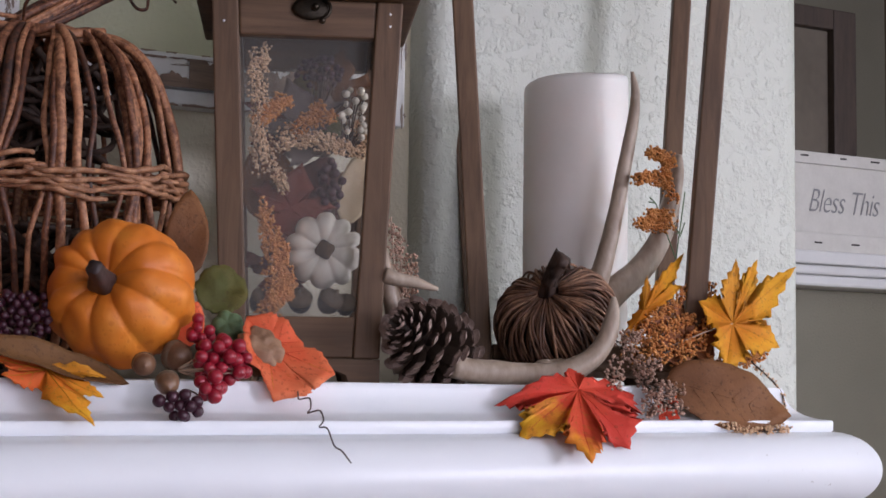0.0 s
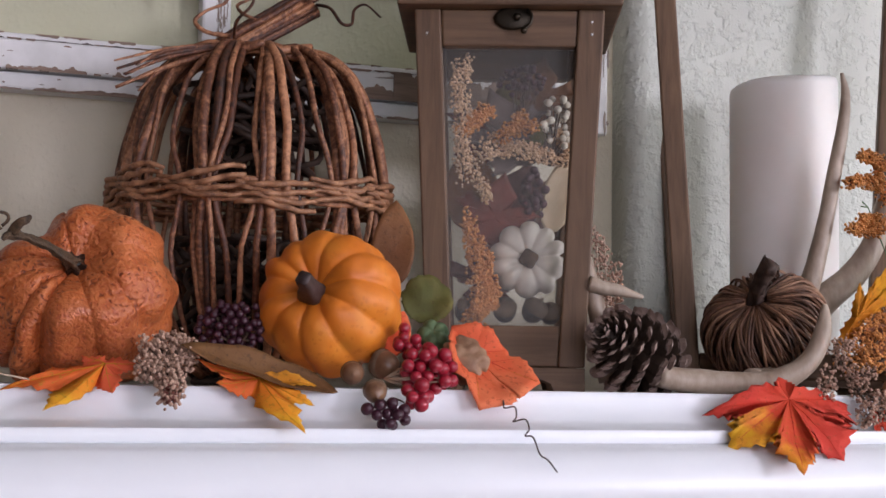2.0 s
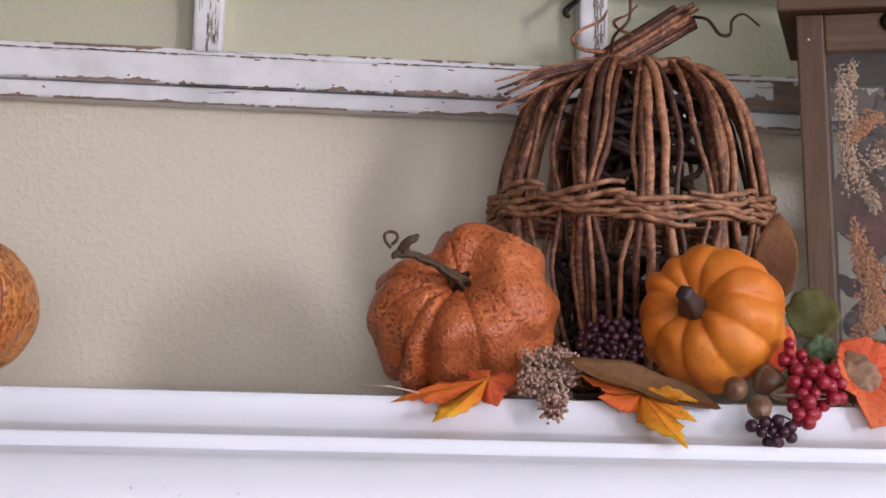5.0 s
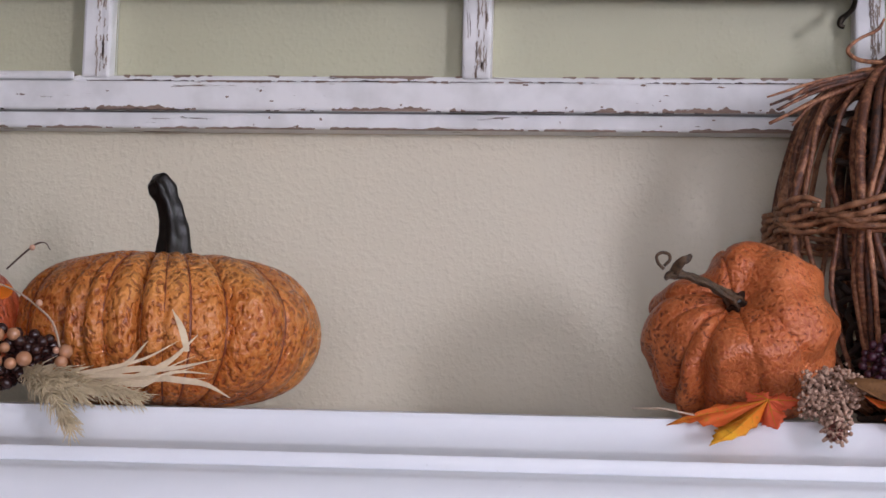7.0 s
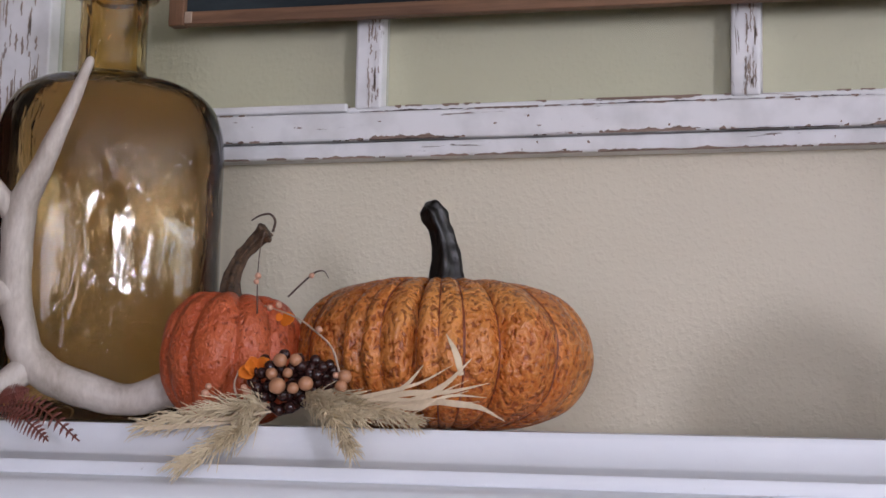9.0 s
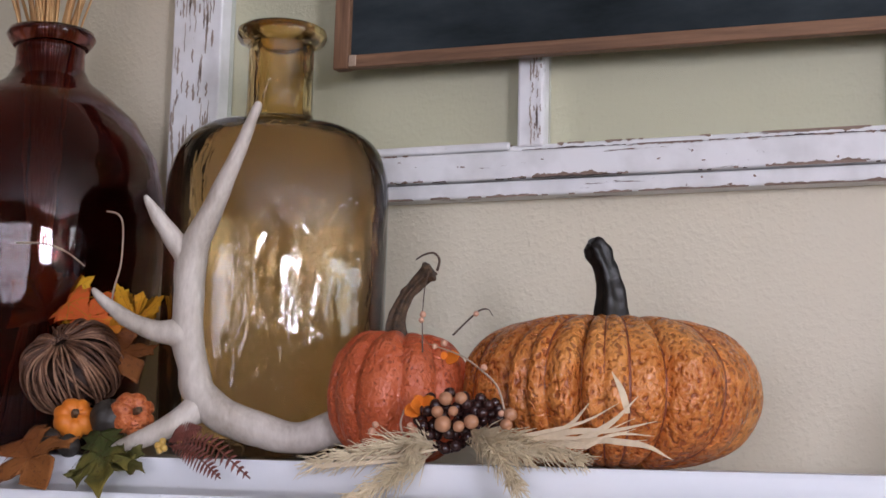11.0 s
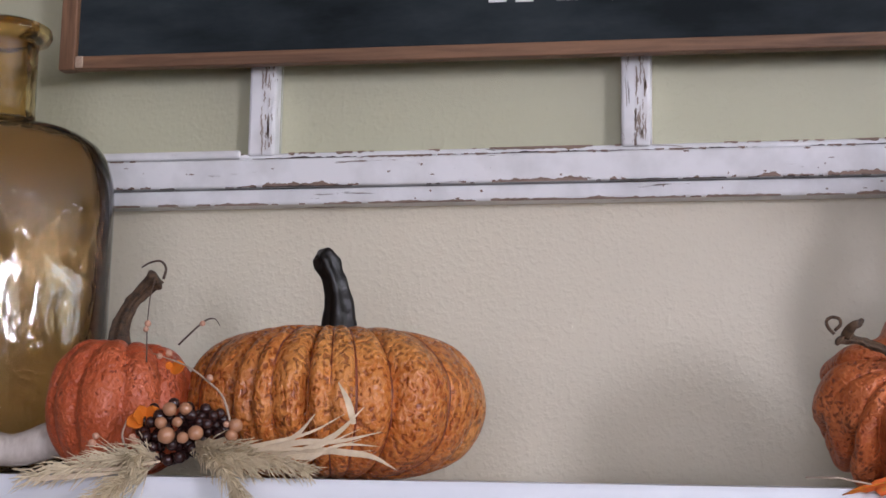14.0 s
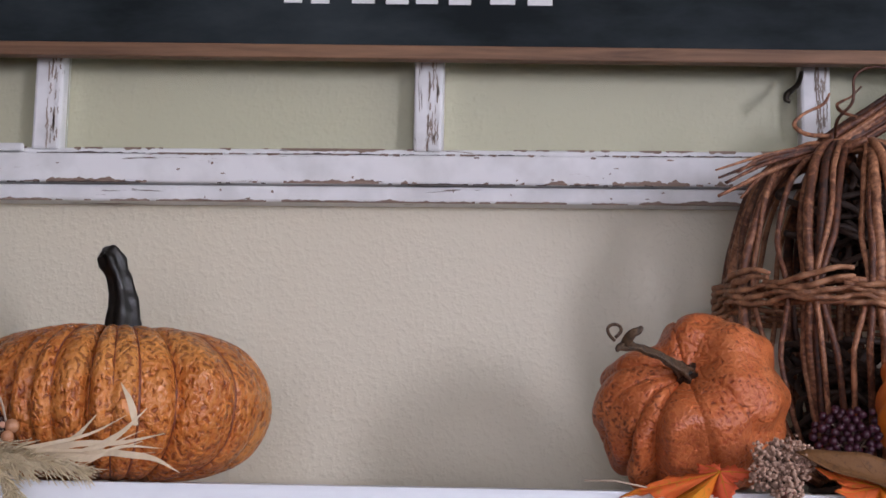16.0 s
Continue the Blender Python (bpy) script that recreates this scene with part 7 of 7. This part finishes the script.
seed_head("millet_spray", "faded peach millet spray in the middle of the lantern", M_MILLET_PALE, [[(0.4425, 0.1500, 0.2041), (0.4552, 0.1500, 0.1719), (0.4628, 0.1500, 0.1581)], [(0.4624, 0.1500, 0.2100), (0.4825, 0.1500, 0.2055), (0.5104, 0.1500, 0.2043)], [(0.4358, 0.1450, 0.1842), (0.4346, 0.1450, 0.2076), (0.4453, 0.1450, 0.2294)], [(0.5311, 0.1450, 0.1895), (0.5285, 0.1450, 0.2084), (0.5208, 0.1450, 0.2175)]], 110, 0.008, 0.0015, 51, taper=0.25)

# --- dried grass and berries before the large pumpkin
def plume(bm, line, n, length, seed, lean=0.75):
    """A feathery grass head: many thin awns along a stalk."""
    rng = random.Random(seed)
    path = [Vector(p[:3]) for p in spline(line, 30)]
    tube(bm, path, 0.0008, 5)
    for k in range(n):
        u = rng.random()
        i = min(28, int(u * 29))
        p = path[i]
        d = (path[i + 1] - path[i]).normalized()
        side = Vector((rng.gauss(0, 1), rng.gauss(0, 1), rng.gauss(0, 1)))
        side = (side - d * side.dot(d)).normalized()
        g = length * rng.uniform(0.35, 1.2) * (1 - 0.45 * u)
        a = p + (d * lean + side * rng.uniform(0.3, 0.8)).normalized() * g * 0.5
        b = p + (d * lean + side * rng.uniform(0.2, 0.65)).normalized() * g + Vector((0, 0, -0.08 * g))
        w = rng.uniform(0.0004, 0.0008)
        tube(bm, [(*p, w), (*a, w * 0.9), (*b, w * 0.3)], segs=3, cap=False)


def ribbon(bm, line, width, seed):
    """A papery strip that twists a little along its length, with real thickness."""
    path = [Vector(p[:3]) for p in spline(line, 16)]
    rows = []
    for i, p in enumerate(path):
        u = i / 15
        d = (path[min(i + 1, 15)] - path[max(i - 1, 0)]).normalized()
        a = seed + 1.9 * u
        w = d.cross(Vector((math.sin(a) * 0.5, -1, 0.3 * math.cos(a)))).normalized() * width * (0.35 + 0.65 * math.sin(math.pi * min(1, 0.15 + 0.8 * u))) * (1 - 0.8 * u ** 3)
        t = w.cross(d).normalized() * 0.00015
        rows.append([bm.verts.new(p + w + t), bm.verts.new(p - w + t), bm.verts.new(p - w - t), bm.verts.new(p + w - t)])
    for a, b in zip(rows, rows[1:]):
        for k in range(4):
            bm.faces.new((a[k], a[(k + 1) % 4], b[(k + 1) % 4], b[k]))
    bm.faces.new(rows[0])
    bm.faces.new(rows[-1])


grass = thing("dried_grass_spray", "cream feathery dried grass and husks over the shelf edge", "dried grass", at(0, 0, 0))
for k, (line, n, g) in enumerate((([(-0.4002, 0.0150, 0.0115), (-0.4301, -0.0080, 0.0106), (-0.4886, -0.0200, -0.0027)], 150, 0.030), ([(-0.4027, 0.0000, 0.0053), (-0.4181, -0.0340, -0.0109), (-0.4435, -0.0500, -0.0296)], 150, 0.026),
                                  ([(-0.3699, 0.0100, 0.0232), (-0.3407, -0.0250, 0.0082), (-0.3188, -0.0440, -0.0147)], 150, 0.024), ([(-0.3682, 0.0100, 0.0221), (-0.3247, -0.0060, 0.0146), (-0.2836, -0.0140, 0.0057)], 190, 0.026),
                                  ([(-0.3982, 0.0100, 0.0107), (-0.4079, -0.0040, 0.0151), (-0.4074, -0.0200, 0.0030)], 110, 0.022), ([(-0.3706, 0.0050, 0.0199), (-0.3475, -0.0120, 0.0160), (-0.3199, -0.0200, 0.0068)], 140, 0.024))):
    bm = bmesh.new()
    plume(bm, line, int(n * 1.9), g, 60 + k)
    tagged(part("plume", bm, M_PLUME, grass), kind="stuff")
for k, (line, w) in enumerate((([(-0.3482, 0.0020, 0.0171), (-0.3125, -0.0060, 0.0198), (-0.2790, -0.0100, 0.0218), (-0.2491, -0.0040, 0.0347)], 0.0016), ([(-0.3482, 0.0020, 0.0155), (-0.3077, -0.0080, 0.0149), (-0.2744, -0.0120, 0.0173), (-0.2391, -0.0120, 0.0198)], 0.0014), ([(-0.3441, 0.0020, 0.0195), (-0.3138, -0.0020, 0.0246), (-0.2860, 0.0000, 0.0320), (-0.2626, 0.0020, 0.0447)], 0.0016), ([(-0.3942, 0.0000, 0.0106), (-0.4238, -0.0120, 0.0047), (-0.4616, -0.0160, 0.0027), (-0.4952, -0.0200, -0.0053)], 0.0014), ([(-0.3267, 0.0000, 0.0178), (-0.2922, -0.0060, 0.0248), (-0.2648, -0.0040, 0.0260), (-0.2359, 0.0000, 0.0327)], 0.0026), ([(-0.3288, 0.0000, 0.0197), (-0.3103, 0.0000, 0.0231), (-0.2973, 0.0040, 0.0297), (-0.2847, 0.0060, 0.0447)], 0.0032), ([(-0.3130, -0.0040, 0.0137), (-0.2836, -0.0080, 0.0203), (-0.2654, -0.0020, 0.0322), (-0.2496, 0.0040, 0.0496)], 0.0030),
                               ([(-0.2790, -0.0100, 0.0203), (-0.2576, -0.0160, 0.0183), (-0.2377, -0.0180, 0.0156), (-0.2203, -0.0200, 0.0070)], 0.0028), ([(-0.2567, 0.0040, 0.0379), (-0.2613, 0.0060, 0.0527), (-0.2693, 0.0080, 0.0668)], 0.0030), ([(-0.4808, -0.0220, -0.0034), (-0.4429, -0.0180, -0.0001), (-0.4116, -0.0100, 0.0030)], 0.0022),
                               ([(-0.3192, 0.0020, 0.0226), (-0.2784, -0.0120, 0.0188), (-0.2592, -0.0100, 0.0237), (-0.2350, -0.0100, 0.0226)], 0.0018), ([(-0.3226, 0.0000, 0.0198), (-0.2863, -0.0120, 0.0140), (-0.2685, -0.0120, 0.0204), (-0.2480, -0.0080, 0.0273)], 0.0016), ([(-0.3268, 0.0000, 0.0205), (-0.3022, -0.0060, 0.0177), (-0.2802, -0.0060, 0.0242), (-0.2541, 0.0000, 0.0409)], 0.0018))):
    bm = bmesh.new()
    ribbon(bm, line, w * 0.85, 0.9 * k)
    part("husk", bm, M_HUSK, grass, "papery cream husk strip", smooth=False)

mix = thing("mixed_berries", "black and tan berries clustered among dried grass", "berries", at(0, 0, 0))
for s in cloud((-0.3899, 0.0120, 0.0299), (0.027, 0.012, 0.023), 52, 0.0043, 71):
    berry(mix, M_BLACK_BERRY, s)
for a in ((-0.3888, 0.0000, 0.0468, 0.0051), (-0.3779, 0.0020, 0.0473, 0.0046), (-0.3873, -0.0080, 0.0285, 0.0060), (-0.3668, -0.0060, 0.0304, 0.0054), (-0.3746, -0.0100, 0.0270, 0.0040), (-0.3934, -0.0040, 0.0373, 0.0044), (-0.3414, 0.0040, 0.0362, 0.0050), (-0.3435, 0.0020, 0.0290, 0.0044), (-0.3806, -0.0060, 0.0378, 0.0036)):
    berry(mix, M_TAN_BERRY, a)
for s in cloud((-0.3673, 0.0160, 0.0371), (0.016, 0.010, 0.012), 20, 0.0040, 75):
    berry(mix, M_BLACK_BERRY, s)
flower = thing("orange_petals", "small orange yellow cloth petals beside berries", "petals", at(0, 0, 0))
for a, b in (((-0.4122, 0.0100, 0.0397), (-0.4203, 0.0000, 0.0368)), ((-0.4122, 0.0100, 0.0397), (-0.4123, 0.0040, 0.0492)), ((-0.4113, 0.0100, 0.0397), (-0.3986, 0.0040, 0.0460)), ((-0.4113, 0.0100, 0.0397), (-0.4140, -0.0020, 0.0432)), ((-0.3974, 0.0200, 0.0764), (-0.3858, 0.0160, 0.0786)), ((-0.3974, 0.0200, 0.0764), (-0.3982, 0.0160, 0.0811))):
    bm, shape = leaf_mesh(ROUND, (Vector(b) - Vector(a)).length, 1.0, 0.15, 0.05, 0.05, 73)
    ob = part("petal", bm, M_LEAF_LEMON, flower)
    ob.matrix_basis = Matrix.Translation((0, 0, -Z0)) @ aligned(a, b, (0.4, -0.9, 0.3))
twigs = thing("budding_twig", "thin brown twigs with pale pink buds", "twig", at(0, 0, 0))
for k, line in enumerate(([(-0.3450, 0.0060, 0.0342, 0.0016), (-0.3525, 0.0080, 0.0554, 0.0016), (-0.3659, 0.0100, 0.0676, 0.0012), (-0.3825, 0.0120, 0.0783, 0.0012), (-0.4082, 0.0140, 0.0871, 0.0008)], [(-0.4133, 0.0140, 0.0810, 0.0012), (-0.4157, 0.0180, 0.1062, 0.0008), (-0.4162, 0.0220, 0.1276, 0.0008), (-0.4163, 0.0300, 0.1430, 0.0008)],
                          [(-0.4037, 0.0500, 0.0964, 0.0013), (-0.3939, 0.0500, 0.1057, 0.0013), (-0.3833, 0.0500, 0.1145, 0.0013), (-0.3761, 0.0500, 0.1157, 0.0008), (-0.3720, 0.0500, 0.1106, 0.0006)], [(-0.4177, 0.0040, 0.0131, 0.0016), (-0.4248, 0.0040, 0.0271, 0.0016), (-0.4221, 0.0040, 0.0393, 0.0012)], [(-0.4178, 0.0040, 0.0151, 0.0012), (-0.4393, 0.0020, 0.0208, 0.0012), (-0.4474, 0.0020, 0.0247, 0.0008)])):
    part("stalk", tube(bmesh.new(), [(*p[:3], p[3] * 0.55) for p in spline(line, 24)], segs=6, rough=0.05), M_PALE_TWIG if k in (0, 3, 4) else M_TWIG, twigs)
M_BUD = plain("pink_tan_bud", (0.50, 0.22, 0.13), (0.66, 0.40, 0.27), 60, 0.5, 0.1)
for a in ((-0.4021, 0.0100, 0.0851, 0.0023), (-0.3951, 0.0100, 0.0872, 0.0025), (-0.3624, 0.0060, 0.0693, 0.0024), (-0.4146, 0.0160, 0.1090, 0.0025), (-0.4158, 0.0160, 0.1048, 0.0021), (-0.3848, 0.0480, 0.1122, 0.0021), (-0.4456, 0.0000, 0.0226, 0.0029), (-0.4431, 0.0000, 0.0276, 0.0025), (-0.4121, -0.0020, 0.0239, 0.0029), (-0.4156, 0.0000, 0.0271, 0.0025), (-0.3474, 0.0020, 0.0368, 0.0024)):
    berry(twigs, M_BUD, a, "bud")

# --- beside the antler and the vase
fern = thing("fern_sprig", "dark red dried fern sprig over the shelf edge", "fern", at(0, 0, 0))
rng = random.Random(80)
for line in ([(-0.6129, 0.0000, 0.0092), (-0.5696, -0.0200, 0.0118), (-0.5199, -0.0440, -0.0128)], [(-0.6153, 0.0000, 0.0091), (-0.5786, -0.0240, 0.0032), (-0.5463, -0.0400, -0.0135)], [(-0.6155, 0.0000, 0.0113), (-0.6038, -0.0020, 0.0187), (-0.5867, 0.0000, 0.0232)]):
    path = [Vector(p) for p in spline(line, 18)]
    bm = tube(bmesh.new(), path, 0.0007, 5)
    for i in range(2, 17):
        d = (path[i + 1] - path[i - 1]).normalized() if i < 17 else Vector((0, 0, -1))
        for s in (-1, 1):
            out = (d * 0.45 + d.cross(Vector((0, -1, 0.4))).normalized() * s).normalized()
            g = 0.0085 * math.sin(math.pi * i / 18) ** 1.5 + 0.0015
            ribbon(bm, [path[i], path[i] + out * g * 0.5, path[i] + out * g + Vector((0, 0, -0.001))], 0.0011, i)
    part("frond", bm, M_FERN, fern)
M_GOLD_BERRY = plain("golden_berry", (0.52, 0.30, 0.05), (0.66, 0.44, 0.12), 60, 0.35, 0.05)
gold = thing("golden_berries", "tiny golden berries in a fern sprig", "berries", at(0, 0, 0))
for a in ((-0.6230, -0.0020, 0.0089, 0.0031), (-0.6205, 0.0000, 0.0124, 0.0027), (-0.6167, -0.0040, 0.0073, 0.0029), (-0.6206, -0.0040, 0.0055, 0.0027), (-0.6057, 0.0000, 0.0127, 0.0022), (-0.5792, 0.0000, 0.0115, 0.0017)):
    berry(gold, M_GOLD_BERRY, a)
part("stalk", tube(bmesh.new(), [(-0.6222, 0.0000, 0.0081), (-0.6153, 0.0040, 0.0092), (-0.6071, 0.0040, 0.0119)], 0.0006, 5), M_TWIG, gold)
lobed_leaf("yellow cloth maple leaf behind a twig pumpkin", (-0.8308, 0.1300, 0.1284), (0.5, -0.85, 0.1), (((-0.8341, 0.1350, 0.1713), 0.015, M_LEAF_SUN), ((-0.7805, 0.1300, 0.1614), 0.013, M_LEAF_SUN), ((-0.8751, 0.1350, 0.1581), 0.015, M_LEAF_SUN), ((-0.7809, 0.1200, 0.1158), 0.013, M_LEAF_SUN), ((-0.8737, 0.1300, 0.1134), 0.013, M_LEAF_SUN)), 81)
leaf("maple_leaf", "orange cloth maple leaf behind an antler", "maple", (-0.7977, 0.1150, 0.1341), (-0.7276, 0.1050, 0.0993), (0.5, -0.85, 0.2), M_LEAF_FLAME, 0.8, 0.06, 0.03, 0.10, 83, M_LEAF_GOLD, 0.0, group="maple leaves")
lobed_leaf("golden cloth maple leaf leaning on the amber bottle", (-0.7190, 0.1050, 0.1149), (0.5, -0.85, 0.1), (((-0.6882, 0.1000, 0.1373), 0.013, M_LEAF_SUN), ((-0.7129, 0.1050, 0.1422), 0.012, M_LEAF_SUN), ((-0.7453, 0.1100, 0.1512), 0.009, M_LEAF_SUN), ((-0.6929, 0.1000, 0.1065), 0.012, M_LEAF_SUN), ((-0.7516, 0.1100, 0.1107), 0.012, M_LEAF_GOLD)), 84)
leaf("maple_leaf", "rust leaf behind an antler, coloured brown for the shade", "maple", (-0.7332, 0.1000, 0.1048), (-0.7041, 0.0900, 0.0608), (0.5, -0.85, 0.2), M_LEAF_RUST_SHADE, 0.9, 0.06, 0.03, 0.10, 85, None, 0.0, group="maple leaves")
leaf("maple_leaf", "green and yellow cloth maple leaf hanging over the shelf edge", "maple", (-0.6730, -0.0040, 0.0174), (-0.6410, -0.0500, -0.0333), (0.05, -0.74, 0.66), M_LEAF_GREEN, 0.62, 0.05, 0.0, 0.10, 86, None, 0.0, group="maple leaves")
leaf("maple_leaf", "dark green leaf lying on the shelf edge", "maple", (-0.6600, -0.0100, 0.0030), (-0.6133, -0.0340, -0.0113), (0.05, -0.74, 0.66), M_LEAF_OLIVE, 0.5, 0.05, 0.0, 0.10, 87, None, 0.0, group="maple leaves")
leaf("maple_leaf", "orange brown leaf hanging over the shelf edge", "maple", (-0.7465, -0.0040, 0.0108), (-0.6960, -0.0440, -0.0230), (0.05, -0.74, 0.66), M_LEAF_RUST_SHADE, 0.9, 0.05, 0.0, 0.10, 88, None, 0.0, group="maple leaves")
for a, axis, lab, sd in (((-0.7232, 0.0300, 0.0292), (0.5, -0.7, 0.3), "tiny bright orange pumpkin before a twig pumpkin", 91), ((-0.6749, 0.0400, 0.0338), (0.7, -0.6, 0.2), "tiny orange pumpkin beside a dark gourd", 92)):
    P_ = thing("tiny_pumpkin", lab, "pumpkin", axis_pose(*a, axis, 0), group="tiny pumpkins")
    part("body", pumpkin_mesh(0.0175 if sd == 91 else 0.0185, 0.026, 7, 0.16, sd, 0.3, 0.04, 56, 24), M_ORANGE if sd == 91 else M_HEIR, P_)
    part("stem", stem_mesh([(0, 0, 0.006, 0.0034), (0, 0, 0.012, 0.0028), (0.001, 0, 0.017, 0.0026)], 8, 8, 4), M_STEM_BROWN, P_)
gourd = thing("dark_gourd", "speckled black brown gourd between tiny pumpkins", "gourd", axis_pose(*(-0.6931, 0.0360, 0.0298), (0.3, -0.5, 0.8), 0))
part("body", pumpkin_mesh(0.0165, 0.032, 6, 0.05, 93, 0.1, 0.05, 48, 24), M_CHESTNUT, gourd)
for k, a in enumerate(((-0.7044, -0.0020, 0.0073, 0.0092), (-0.7316, 0.0120, 0.0123, 0.0085))):
    nut = thing("dark_nut", "dark brown round nut above a green leaf", "nut", at(*a[:3]), group="dark nuts")
    part("shell", lathe(bmesh.new(), [(0, -a[3]), (0.5 * a[3], -0.88 * a[3]), (0.9 * a[3], -0.4 * a[3]), (a[3], 0.05 * a[3]), (0.8 * a[3], 0.62 * a[3]), (0.35 * a[3], 0.95 * a[3]), (0, 1.05 * a[3])], 24), M_CHESTNUT, nut)
stems = thing("pale_tendrils", "thin pale curved stems before the brown vase", "stems", at(0, 0, 0))
for line in ([(-0.8142, 0.0600, 0.1806, 0.0008), (-0.7851, 0.0600, 0.1789, 0.0008), (-0.7616, 0.0600, 0.1710, 0.0007), (-0.7427, 0.0600, 0.1585, 0.0006)], [(-0.7237, 0.0600, 0.2047, 0.0007), (-0.7124, 0.0600, 0.2019, 0.0008), (-0.7066, 0.0600, 0.1911, 0.0008), (-0.7067, 0.0600, 0.1601, 0.0008), (-0.7128, 0.0600, 0.1365, 0.0008), (-0.7208, 0.0700, 0.1163, 0.0008)]):
    part("stem", tube(bmesh.new(), spline(line, 26), segs=6), M_PALE_TWIG, stems)

# straw stems standing in the brown vase
straw = thing("straw_bunch", "orange brown dried straw stems in the vase neck", "dried stems", at(-0.895, 0.20, 0.0))
rng = random.Random(95)
for k in range(46):
    a, r0 = rng.uniform(0, 6.283), 0.026 * rng.random() ** 0.5
    b = a + rng.uniform(-0.5, 0.5)
    r1 = r0 * 2.2 + rng.uniform(0.01, 0.05)
    lo = rng.uniform(0.03, 0.07)
    line = [(0.05 * math.cos(a + 3) * rng.random(), 0.05 * math.sin(a + 3) * rng.random(), 0.012 + 0.0 * lo), (r0 * 0.6 * math.cos(a), r0 * 0.6 * math.sin(a), 0.25), (r0 * math.cos(a), r0 * math.sin(a), 0.395), (r1 * math.cos(b), r1 * math.sin(b), 0.56 + rng.uniform(-0.04, 0.1))]
    part("straw", tube(bmesh.new(), spline(line, 16), rng.uniform(0.0011, 0.0019), 5), M_STRAW, straw)
